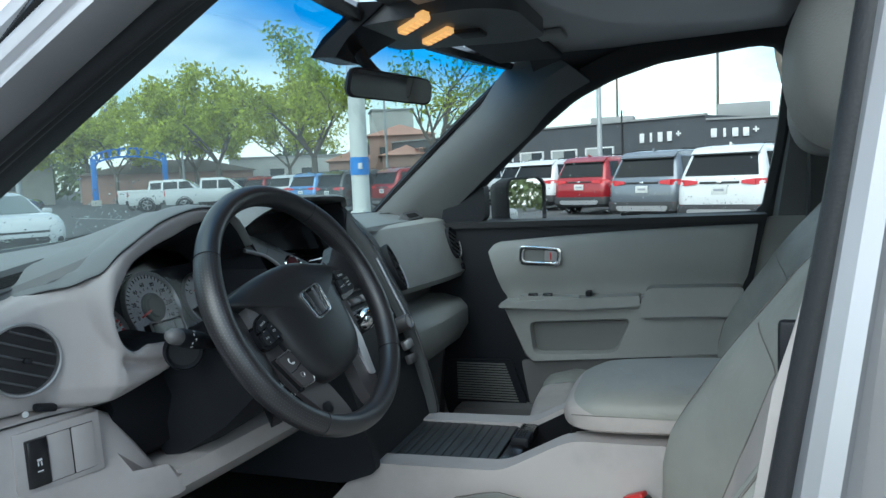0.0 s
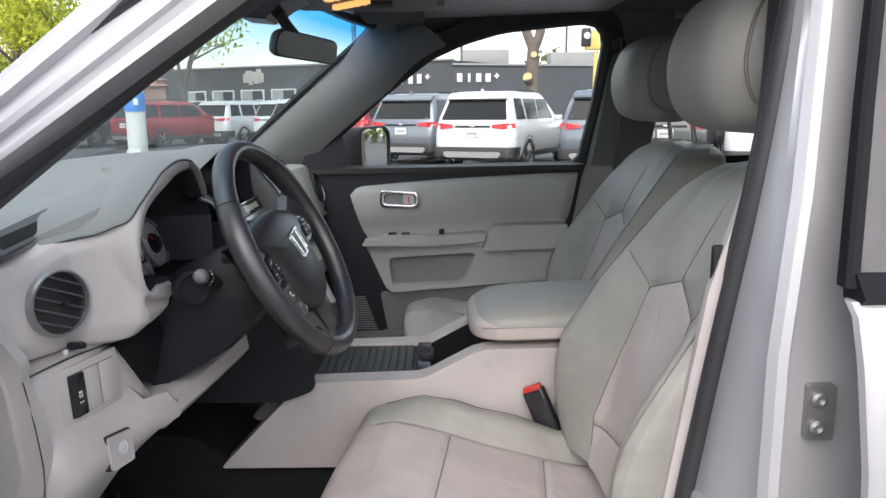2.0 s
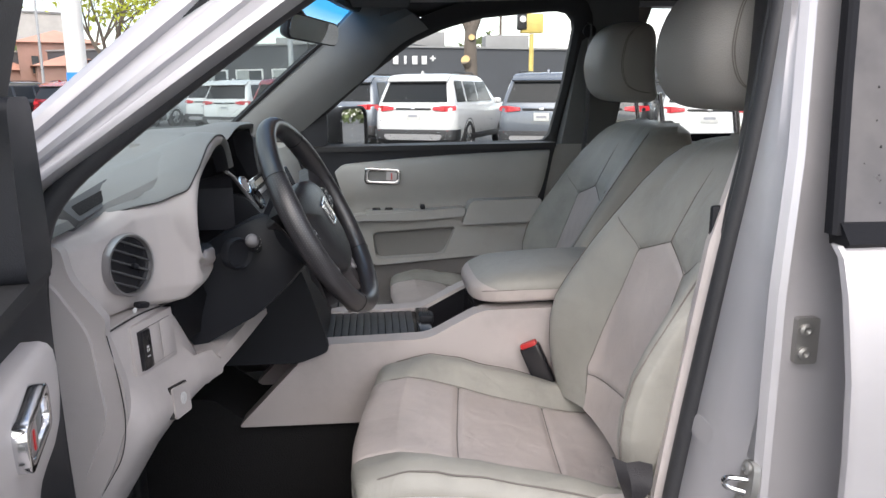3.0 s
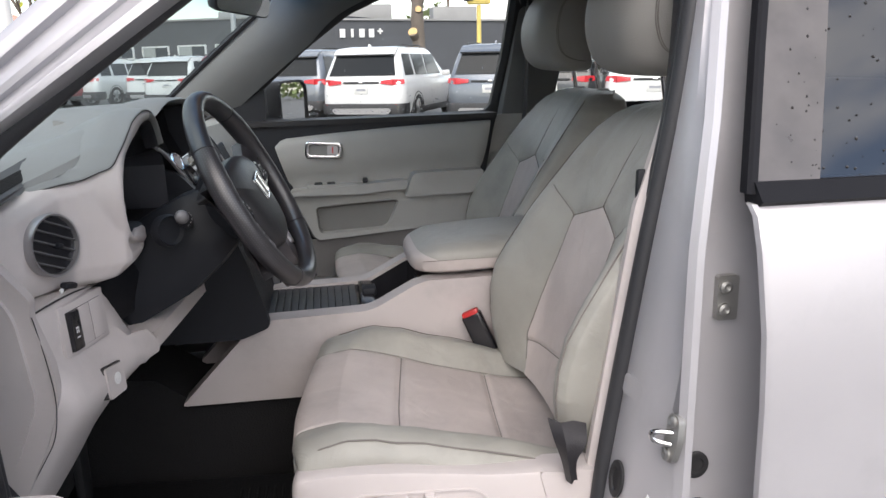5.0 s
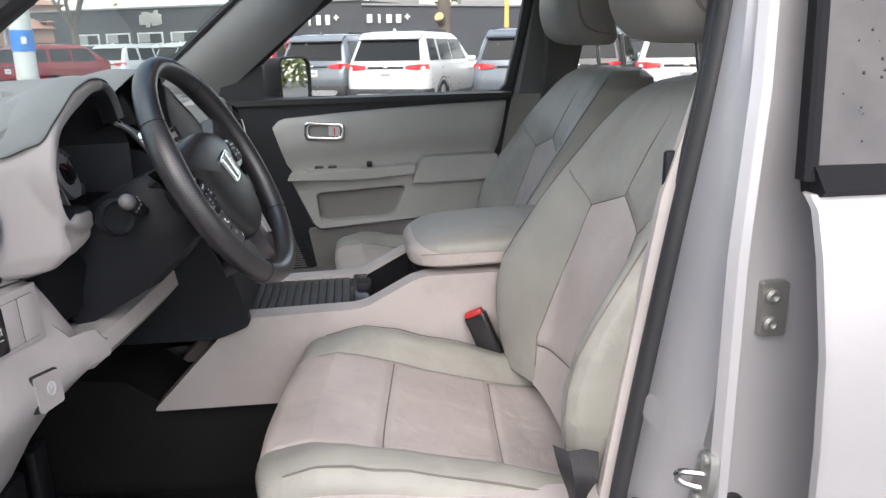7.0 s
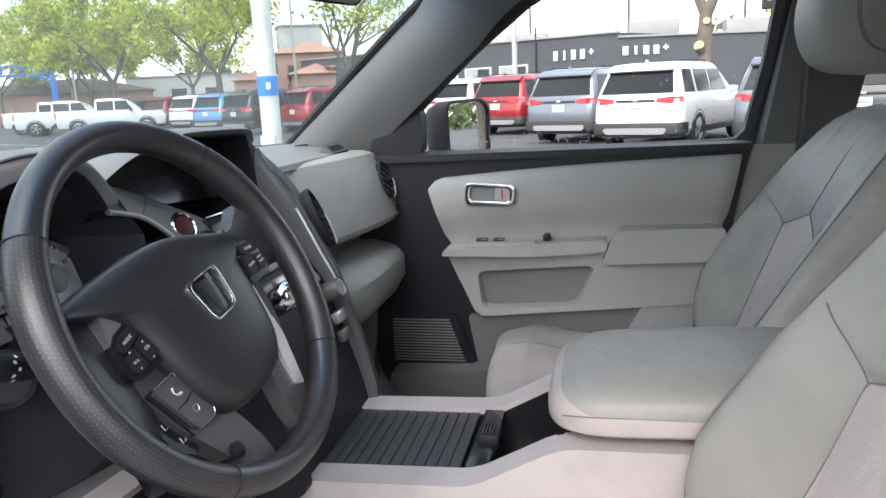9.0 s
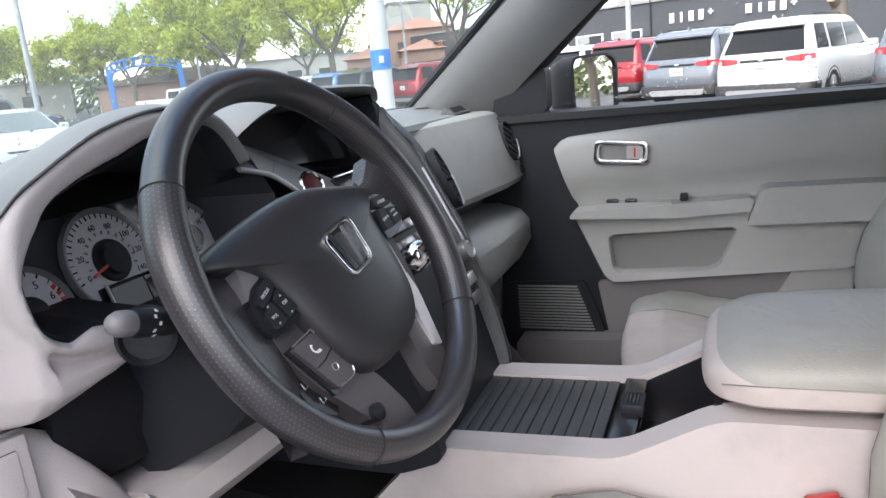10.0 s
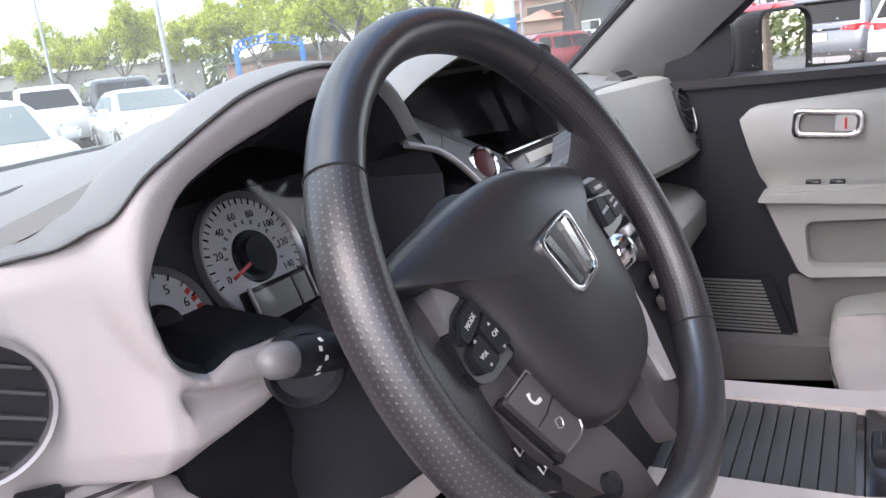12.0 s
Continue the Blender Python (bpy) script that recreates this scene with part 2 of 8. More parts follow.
def ring_plate(outer, inner, axis, a, b, r=0.0, bm=None):
    """A plate with one hole; outer and inner have the same number of points."""
    f = AX[axis]
    rings = [[f(u, v, a) for u, v in inner], [f(u, v, a) for u, v in outer], [f(u, v, b) for u, v in outer], [f(u, v, b) for u, v in inner]]
    rings.append(rings[0])
    bm = loft(rings, True, False, bm)
    bmesh.ops.remove_doubles(bm, verts=bm.verts[:], dist=1e-6)
    return soften(bm, r)


def even(pts, n, closed=True):
    """n points evenly along a polyline."""
    P = [np.array(p, float) for p in pts]
    if closed:
        P.append(P[0])
    d = np.r_[0, np.cumsum([np.linalg.norm(b - a) for a, b in zip(P, P[1:])])]
    s = np.linspace(0, d[-1], n + 1)[:-1] if closed else np.linspace(0, d[-1], n)
    P = np.array(P)
    return [tuple(np.interp(t, d, P[:, k]) for k in range(P.shape[1])) for t in s]


def grown(pts, d):
    """A polygon pushed outwards by d (pts run counter-clockwise)."""
    out, k = [], len(pts)
    for i in range(k):
        a, b, c = Vector(pts[i - 1][:2]), Vector(pts[i][:2]), Vector(pts[(i + 1) % k][:2])
        n1, n2 = (b - a), (c - b)
        n = Vector((n1.y, -n1.x)).normalized() + Vector((n2.y, -n2.x)).normalized()
        n = n.normalized() if n.length > 1e-6 else Vector((0, 0))
        out.append(tuple(b + n * d))
    return out


def lettering(name, body, size, mat, m, parent=None, depth=0.0003, align="CENTER"):
    cu = bpy.data.curves.new(name, "FONT")
    cu.body, cu.size, cu.extrude, cu.align_x, cu.align_y, cu.resolution_u = body, size, depth, align, "CENTER", 2
    tmp = bpy.data.objects.new("tmp", cu)
    me = bpy.data.meshes.new_from_object(tmp)
    bpy.data.objects.remove(tmp)
    me.name = name
    me.materials.clear()
    me.materials.append(mat)
    ob = new(name, me)
    ob.matrix_basis = m
    ob.parent = parent
    return ob


def facing(p, n, up=(0, 0, 1)):
    """Pose with local z along n and local y as near up as it goes."""
    n = Vector(n).normalized()
    x = Vector(up).cross(n).normalized()
    y = n.cross(x)
    return Matrix((( x.x, y.x, n.x, p[0]), (x.y, y.y, n.y, p[1]), (x.z, y.z, n.z, p[2]), (0, 0, 0, 1)))


# ================= the car the camera looks into =================
YC = 1.32                     # car's centre line
BELT = 1.262


def lean_in(z):
    """How far the glass leans inwards at height z."""
    return 0.387 * max(0.0, z - BELT)


# ---- body shell ----
body = thing("car_body", "silver painted car body with open driver's doorway", "car body")


# doorway of the driver's side: seal line as (x, y, z)
DOORWAY = [(-0.03, 0.60, 0.60), (-0.002, 0.605, 0.70), (0.010, 0.606, 0.80), (0.034, 0.606, 0.966), (0.070, 0.604, 1.195), (0.098, 0.602, 1.36), (0.120, 0.612, 1.50), (0.138, 0.635, 1.62), (0.10, 0.67, 1.70),
           (-0.10, 0.68, 1.695), (-0.26, 0.68, 1.685), (-0.37, 0.665, 1.645), (-0.475, 0.640, 1.59), (-0.60, 0.605, 1.50), (-0.725, 0.565, 1.40), (-0.815, 0.535, 1.315), (-0.845, 0.525, 1.22), (-0.850, 0.53, 1.05), (-0.84, 0.54, 0.80), (-0.78, 0.55, 0.64), (-0.70, 0.56, 0.60)]
gasket_path = spline(DOORWAY, 5, closed=True)
part("door_gasket", tube(gasket_path, 0.0145, 14, closed=True, flat=0.9), SEAL, body, "black rubber door seal")
lip = [Vector((p.x, p.y + 0.022, p.z)) for p in gasket_path]
part("seal_lip", tube(lip, 0.008, 10, closed=True), SEAL, body)


def pillar_lines(z):
    """Door-side edge, inner edge and glass-side edge of the driver's A pillar at height z."""
    k = (z - 1.3) / 0.3
    if k < 0:
        return (Vector((-0.862 + 0.10 * k, 0.473, z)), Vector((-0.850 + 0.06 * k, 0.57, z)), Vector((-0.96 + 0.05 * k, 0.48, z)))
    return (Vector((-0.866 + 0.406 * k, 0.478 + 0.084 * k, z)), Vector((-0.838 + 0.341 * k, 0.592 + 0.135 * k, z)), Vector((-0.955 + 0.33 * k, 0.490 + 0.11 * k, z)))


def pillar_a():
    rings = []
    for z in (0.60, 0.85, 1.05, 1.20, 1.27, 1.33, 1.40, 1.50, 1.60, 1.70, 1.78):
        c_, i_, o_ = pillar_lines(z)
        d = (o_ - c_).normalized()
        out = Vector((d.y, -d.x, 0)).normalized()
        if out.y > 0:
            out = -out
        ring = [c_ - out * 0.05, c_ - out * 0.012, c_ + out * 0.0]
        for f, h in ((0.06, 0.003), (0.13, 0.003), (0.17, -0.004), (0.29, -0.005), (0.33, 0.004), (0.42, 0.009), (0.54, 0.007), (0.58, -0.003), (0.68, -0.003), (0.73, 0.010), (0.86, 0.015), (1.0, 0.008)):
            ring.append(c_.lerp(o_, f) + out * h)
        ring += [o_ - out * 0.03 + d * 0.01, o_.lerp(i_, 0.5) - out * 0.04]
        rings.append(ring)
    return loft(rings)


part("pillar", pillar_a(), SILVER, body)
rings = []
for z in (0.70, 1.0, 1.20, 1.27, 1.33, 1.40, 1.50, 1.60, 1.68, 1.72):
    c_, i_, o_ = pillar_lines(z)
    a_ = c_.lerp(i_, 0.35)
    rings.append([a_, c_.lerp(i_, 0.7) + Vector((0.008, -0.01, 0)), i_, i_ + Vector((-0.02, 0.012, 0.0)), i_ + Vector((-0.06, 0.0, 0.0)), a_ + Vector((-0.05, 0.02, 0))])
part("pillar_trim", loft(rings), DARK, body, "charcoal pillar trim")

def jamb_x(y, z):
    return 0.040 - 0.09 * (y - 0.52) + 0.15 * (z - 0.95)


# B pillar: plan section swept down the doorway's rear edge
def pillar_b():
    rings = []
    for z in (1.78, 1.62, 1.50, 1.36, 1.195, 0.966, 0.80, 0.70, 0.60, 0.42):
        x = 0.018 + 0.152 * (min(z, 1.7) - 0.8)
        y0 = lean_in(z)
        ridge = 0.062 + 0.215 * max(0.0, z - 1.22)
        sec = [(x, 0.62 + y0 * 0.2), (jamb_x(0.600, z) + 0.003, 0.600 + y0 * 0.2), (jamb_x(0.560, z), 0.560 + y0 * 0.35), (jamb_x(0.522, z) - 0.001, 0.522 + y0 * 0.6), (jamb_x(0.510, z) + 0.005, 0.510 + y0 * 0.7), (jamb_x(0.468, z) + 0.006, 0.468 + y0), (ridge - 0.010, 0.447 + y0), (ridge - 0.003, 0.437 + y0), (ridge + 0.008, 0.438 + y0),
               (ridge + 0.014, 0.452 + y0), (ridge + 0.020, 0.490 + y0), (ridge + 0.026, 0.498 + y0), (0.24, 0.500 + y0), (0.24, 0.66 + y0 * 0.5), (x + 0.03, 0.66 + y0 * 0.5)]
        rings.append([(a, b, z) for a, b in sec])
    return loft(rings)


part("pillar", soften(pillar_b(), 0.004, 2, 30), SILVER, body)
# raised pressing and fixings on the B pillar; its jamb looks forwards
JAMB = Vector((-0.985, -0.09, 0.15))


def grommet(p, n, rx, rz):
    return part("grommet", lathe([(1.0, 0.0), (1.0, 0.35), (0.86, 0.5), (0.62, 0.42), (0.55, 0.12), (0.3, 0.05)], facing(p, n) @ Matrix.Diagonal((rx, rz, 0.010, 1))), RUBBER, body, "black rubber grommet")


grommet((jamb_x(0.556, 0.814) - 0.002, 0.556, 0.814), JAMB, 0.020, 0.030)
grommet((0.108, 0.497, 0.862), (0, -1, 0), 0.019, 0.021)
grommet((0.112, 0.497, 0.778), (0, -1, 0), 0.027, 0.029)
pm = facing((jamb_x(0.565, 0.96) + 0.0005, 0.565, 0.96), JAMB)
part("pressing", prism(rounded([(-0.030, -0.020), (0.024, -0.018), (0.030, 0.012), (-0.026, 0.016)], 0.014), "z", -0.006, 0.0012, 0.0012), SILVER, body).data.transform(pm)
part("cable_boot", tube([(0.114, 0.494, 0.776), (0.120, 0.470, 0.769), (0.140, 0.452, 0.762)], [0.016, 0.013, 0.014], 10), RUBBER, body)
# striker
sp = facing((jamb_x(0.455, 0.936) + 0.002, 0.448, 0.936), JAMB)
striker = part("striker_plate", prism(rounded([(-0.014, -0.034), (0.012, -0.034), (0.018, 0.0), (0.012, 0.034), (-0.012, 0.034)], 0.01), "z", -0.006, 0.004, 0.002), STEEL, body, "zinc door striker")
striker.data.transform(sp)
lp = tube(spline([(0.004, 0.009, 0.0), (0.0, 0.009, 0.014), (-0.006, 0.006, 0.025), (-0.010, -0.001, 0.027), (-0.006, -0.008, 0.020), (0.004, -0.009, 0.0)], 5), 0.0040, 8)
lp.transform(sp)
part("striker_loop", lp, CHROME, striker)
for h in (0.024, -0.024):
    part("bolt", lathe([(0.0085, 0.003), (0.0085, 0.008), (0.005, 0.010), (0.0, 0.007)], sp @ Matrix.Translation((0.0, h, 0)), 12), STEEL, striker)
# rear door hinge
hinge = part("hinge", prism(rounded([(0.119, 1.084), (0.150, 1.084), (0.150, 1.148), (0.119, 1.148)], 0.005), "y", 0.488, 0.502, 0.003), STEEL, body, "zinc plated door hinge")
for z in (1.100, 1.132):
    part("bolt", lathe([(0.009, 0), (0.009, 0.005), (0.005, 0.007), (0.0, 0.004)], facing((0.130, 0.489, z), (0, -1, 0)), 12), STEEL, hinge)
# information label on the pillar
label_m = facing((jamb_x(0.487, 0.765) + 0.0015, 0.487, 0.765), JAMB, (0.02, -0.05, 0.12))
sticker = part("sticker", box((0, 0, 0), (0.036, 0.135, 0.0006), m=label_m), WHITE_MARK, body, "white printed sticker with black and yellow bars")
part("printed_bar", box((0.008, 0.028, 0.0006), (0.015, 0.026, 0.0004), m=label_m), LABEL_YELLOW, sticker)
for k in range(4):
    part("printed_bar", box((0.004 + 0.0035 * k, 0.028, 0.001), (0.0018, 0.022, 0.0004), m=label_m), GLOSSY, sticker)
part("printed_bar", box((-0.012, 0.006, 0.0006), (0.005, 0.075, 0.0004), m=label_m), GLOSSY, sticker)
for k in range(5):
    part("printed_bar", box((-0.004 + 0.004 * k, -0.02, 0.0006), (0.0012, 0.05, 0.0004), m=label_m), LOW, sticker)

# sill, floor pan, roof and cowl
part("sill", prism([(-1.0, 0.36), (1.0, 0.36), (1.0, 0.55), (-0.05, 0.56), (-0.10, 0.585), (-0.72, 0.585), (-1.0, 0.60)], "y", 0.36, 0.52, 0.02), SILVER, body)
part("roof", loft([[(x, YC + w * u, z + h * (1 - u * u)) for u in (-1, -0.75, -0.4, 0, 0.4, 0.75, 1)] + [(x, YC + w * u, z - 0.035) for u in (1, 0.4, -0.4, -1)] for x, w, z, h in ((-0.44, 0.62, 1.722, 0.022), (-0.30, 0.655, 1.732, 0.03), (0.3, 0.67, 1.750, 0.035), (1.4, 0.665, 1.745, 0.035), (2.2, 0.64, 1.715, 0.03), (2.42, 0.60, 1.690, 0.02))]), SILVER, body)
part("roof_rail", prism([(-0.30, 1.735), (2.35, 1.745), (2.35, 1.68), (-0.10, 1.70)], "y", 0.60, 0.70, 0.012), SILVER, body)
part("roof_rail", prism([(-0.30, 1.735), (2.35, 1.745), (2.35, 1.68), (-0.10, 1.70)], "y", 1.99, 2.06, 0.012), SILVER, body)
part("cowl", prism([(-1.9, 0.6), (-1.1, 0.6), (-0.86, 1.24), (-1.30, 1.275), (-1.9, 1.20)], "y", 0.50, 2.14, 0.02), SILVER, body)
part("bonnet", loft([[(x, YC + w * u, z + h * (1 - u * u)) for u in (-1, -0.8, -0.5, 0, 0.5, 0.8, 1)] + [(x, YC + w * u, z - 0.05) for u in (1, 0, -1)] for x, w, z, h in ((-1.29, 0.80, 1.185, 0.03), (-1.5, 0.80, 1.165, 0.035), (-1.8, 0.78, 1.12, 0.035), (-2.02, 0.74, 1.06, 0.03), (-2.10, 0.70, 1.0, 0.02))]), SILVER, body)
for sg in (-1, 1):
    def band(rows, mat, nm, lab=""):
        return part(nm, loft([[(x, YC + sg * o0, zt - 0.01), (x, YC + sg * (o1 - 0.05), zt), (x, YC + sg * (o1 - 0.012), zt - 0.05), (x, YC + sg * o1, zm), (x, YC + sg * (o1 - 0.01), zb), (x, YC + sg * o0, zb)] for x, o0, o1, zt, zm, zb in rows]), mat, body, lab)
    band(((-0.99, 0.80, 0.975, 1.165, 0.95, 0.45), (-1.05, 0.80, 0.978, 1.165, 0.95, 0.60), (-1.16, 0.80, 0.98, 1.165, 0.95, 0.73), (-1.38, 0.80, 0.985, 1.155, 0.95, 0.79), (-1.60, 0.79, 0.98, 1.135, 0.95, 0.73), (-1.72, 0.78, 0.97, 1.115, 0.93, 0.58), (-1.80, 0.76, 0.96, 1.10, 0.90, 0.42), (-2.02, 0.70, 0.90, 1.04, 0.85, 0.38), (-2.12, 0.60, 0.80, 0.98, 0.80, 0.38)), SILVER, "fender")
    band(((1.06, 0.80, 0.955, 1.262, 0.95, 0.60), (1.16, 0.80, 0.96, 1.262, 0.95, 0.73), (1.40, 0.80, 0.965, 1.262, 0.95, 0.79), (1.62, 0.80, 0.965, 1.262, 0.95, 0.73), (1.74, 0.80, 0.96, 1.262, 0.95, 0.58), (1.82, 0.80, 0.955, 1.262, 0.95, 0.42), (2.35, 0.76, 0.92, 1.25, 0.92, 0.42), (2.50, 0.66, 0.84, 1.22, 0.90, 0.44)), SILVER, "quarter_panel")
    part("side_pillar", loft([[(x0, YC + sg * o, z), (x1, YC + sg * (o - 0.02), z), (x1, YC + sg * (o - 0.07), z), (x0, YC + sg * (o - 0.05), z)] for x0, x1, o, z in ((2.02, 2.46, 0.895, 1.25), (1.98, 2.42, 0.82, 1.45), (1.92, 2.36, 0.72, 1.71))]), SILVER, body)
    quarter = part("quarter_pane", loft([[(1.07, YC + sg * 0.885, 1.265), (1.07, YC + sg * 0.72, 1.70)], [(2.0, YC + sg * 0.885, 1.265), (1.94, YC + sg * 0.72, 1.70)]], False, False), PRIVACY, body, "tinted quarter glass")
    quarter.visible_shadow = False
part("nose", loft([[(x, YC + w * u, z) for u, z in ((-1, 0.36), (-1, zt - 0.06), (-0.96, zt), (0.96, zt), (1, zt - 0.06), (1, 0.36))] for x, w, zt in ((-2.08, 0.80, 0.98), (-2.16, 0.74, 0.95), (-2.20, 0.66, 0.86))]), SILVER, body)
floor_pan = part("floor_pan", box((0.2, YC, 0.47), (2.9, 1.66, 0.06), 0.01), CARPET, body, "black carpeted floor")
part("tunnel", prism([(-1.2, 0.5), (0.4, 0.5), (0.4, 0.70), (-0.72, 0.70), (-0.80, 0.76), (-1.2, 0.80)], "y", 1.215, 1.44, 0.02), CARPET, body)
part("bulkhead", prism([(-1.2, 0.5), (-0.98, 0.5), (-1.12, 0.75), (-1.12, 1.2), (-1.2, 1.2)], "y", 0.52, 2.12, 0.01), CARPET, body)
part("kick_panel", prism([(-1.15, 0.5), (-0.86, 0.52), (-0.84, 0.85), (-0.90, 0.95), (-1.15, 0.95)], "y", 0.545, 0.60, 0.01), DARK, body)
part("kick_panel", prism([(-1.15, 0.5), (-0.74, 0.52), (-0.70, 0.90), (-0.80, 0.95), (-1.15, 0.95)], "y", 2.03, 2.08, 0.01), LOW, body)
part("tailgate", loft([[(x, YC + w * u, z) for x, u in ((x0, -1), (x0 + 0.06, -1), (x0 + 0.09, 0), (x0 + 0.06, 1), (x0, 1))] for x0, w, z in ((2.46, 0.80, 0.40), (2.50, 0.84, 0.70), (2.48, 0.84, 1.22), (2.42, 0.78, 1.40), (2.32, 0.64, 1.70))]), SILVER, body)
part("side_wall", box((1.62, 2.10, 0.9), (0.9, 0.06, 0.74), 0.02), DARK, body)
part("side_wall", box((1.62, 0.54, 0.9), (0.9, 0.06, 0.74), 0.02), DARK, body)
for wx in (-1.38, 1.40):
    for sg in (-1, 1):
        wm = Matrix.Translation((wx, YC + sg * 0.865, 0.37)) @ Matrix.Rotation(radians(-90 * sg), 4, "X")
        road_wheel = part("wheel", lathe([(0.25, -0.10), (0.355, -0.11), (0.37, -0.07), (0.37, 0.07), (0.352, 0.11), (0.25, 0.115), (0.24, 0.08)], wm, 32), RUBBER, body, "black tyre")
        part("rim", lathe([(0.245, 0.05), (0.245, 0.10), (0.23, 0.105), (0.22, 0.075), (0.10, 0.085), (0.05, 0.10), (0.0, 0.10)], wm, 32), SATIN, road_wheel, "silver rim")

# interior A pillar of the passenger side and its weather strip
def trim_a(s):
    rings = []
    base = [(-0.95, 1.27, 0.765), (-0.88, 1.33, 0.760), (-0.73, 1.455, 0.742), (-0.58, 1.575, 0.722), (-0.47, 1.655, 0.70), (-0.36, 1.71, 0.68)]
    for x, z, o in spline(base, 4):
        g = float(np.interp(z, [1.60, 1.68], [1.0, 0.86]))
        h = float(np.interp(z, [1.58, 1.66], [0.0, 1.0]))
        e = 0.83 - lean_in(z - 0.098 * g) - 0.034
        rings.append([(x - 0.002 - 0.023 * h, YC + s * (o + 0.03), z + 0.008 + 0.022 * h), (x + 0.004 - 0.024 * h, YC + s * (o - 0.006 - 0.006 * h), z - 0.006 + 0.022 * h), (x + 0.028 - 0.016 * h, YC + s * (o - 0.022 - 0.006 * h), z - 0.026 + 0.016 * h), (x + 0.066 * g, YC + s * min(o - 0.014, e - 0.028), z - 0.050 * g), (x + 0.102 * g, YC + s * (e - 0.016), z - 0.080 * g), (x + 0.124 * g, YC + s * e, z - 0.101 * g), (x + 0.06, YC + s * (e + 0.06), z - 0.02)])
    return soften(loft(rings), 0.008, 2, 35)


part("pillar_trim", trim_a(1), PILLAR, body, "grey pillar trim")
part("cant_trim", loft([[(x, y0, z0), (x, y0 - 0.05 * k, z0 + 0.012 * k), (x, y0 - 0.12 * k, z0 + 0.05 * k), (x, y0 + 0.06 * k, z0 + 0.06 * k)] for x, y0, z0, k in [(*q, 1.0) for q in ((-0.40, 2.042, 1.640), (-0.38, 2.04, 1.645), (-0.20, 2.03, 1.675), (0.0, 2.02, 1.70), (0.25, 2.02, 1.715), (0.9, 2.02, 1.72))]]), HEADLINER, body)
part("cant_trim", loft([[(x, 2 * YC - y0, z0), (x, 2 * YC - y0 + 0.05, z0 + 0.012), (x, 2 * YC - y0 + 0.12, z0 + 0.05), (x, 2 * YC - y0 - 0.06, z0 + 0.06)] for x, y0, z0 in ((-0.40, 2.00, 1.66), (-0.20, 2.00, 1.69), (0.0, 2.00, 1.705), (0.25, 2.00, 1.715), (0.9, 2.00, 1.72))]), HEADLINER, body)
# B pillar trims
for s, x0 in ((1, 0.0), ):
    part("pillar_trim", loft([[(a, YC + s * (o + b), z) for a, b in ((x1, 0.02), (x1 + 0.015, -0.02), (x1 + 0.09, -0.03), (x1 + 0.19, -0.01), (x1 + 0.20, 0.06), (x1, 0.06))]
                              for x1, o, z in ((0.215, 0.66, 1.715), (0.222, 0.68, 1.64), (0.205, 0.735, 1.45), (0.185, 0.79, 1.27), (0.15, 0.79, 1.1), (0.09, 0.775, 0.85), (0.03, 0.76, 0.55))]), PILLAR, body)
belt_y = [(0.245, 1.955, 1.64), (0.255, 1.985, 1.50), (0.26, 2.02, 1.30), (0.25, 2.06, 1.10), (0.22, 2.06, 0.9)]
part("seat_belt", tube(spline(belt_y, 4), 0.024, 8, flat=0.12), WEBBING, body, "black seat belt webbing")
part("belt_anchor", lathe([(0.02, 0), (0.02, 0.012), (0.008, 0.016), (0, 0.016)], facing((0.245, 1.965, 1.62), (0, -1, -0.3)), 16), DARK, body)
part("pillar_trim", prism(rounded([(-0.02, 0.98), (0.30, 0.98), (0.32, 1.262), (0.17, 1.262), (0.14, 1.2)], 0.02), "y", 2.075, 2.09, 0.006), MID, body)
# outer strip between the passenger windows
part("pillar_skin", prism([(0.19, 0.5), (0.36, 0.5), (0.38, 1.26), (0.20, 1.26)], "y", 2.16, 2.26, 0.01), SILVER, body)

# headliner, overhead console and lamps
headliner = tagged(part("headliner", prism([(-0.50, 1.695), (-0.10, 1.712), (2.0, 1.712), (2.0, 1.728), (-0.50, 1.712)], "y", 0.66, 1.99, 0.004), HEADLINER), "grey woven cloth headliner", "headliner")
overhead = thing("overhead_console", "grey overhead console with lit map lamps", "overhead console")
part("housing", prism(rounded([(-0.60, 1.25), (-0.34, 1.20), (-0.28, 1.25), (-0.28, 1.52), (-0.34, 1.56), (-0.60, 1.52)], 0.04), "z", 1.668, 1.70, 0.012), VENT_GREY, overhead)
for y in (1.262, 1.392):
    lens = part("lamp_lens", prism(rounded([(-0.510, y + 0.034), (-0.422, y - 0.071), (-0.418, y - 0.041), (-0.506, y + 0.066)], 0.007), "z", 1.660, 1.672, 0.003), LAMP_LENS, overhead, "lit amber map lamp")
    for k in range(5):
        f = 0.14 + 0.18 * k
        part("lens_rib", tube([(-0.510 + 0.088 * f, y + 0.036 - 0.105 * f, 1.6595), (-0.506 + 0.088 * f, y + 0.063 - 0.105 * f, 1.6595)], 0.0012, 5), LAMP_LENS, lens)
part("switch", box((-0.40, 1.395, 1.666), (0.05, 0.06, 0.012), 0.004), DARK, overhead)
part("grille", box((-0.30, 1.64, 1.690), (0.075, 0.085, 0.012), 0.004), MID, overhead)
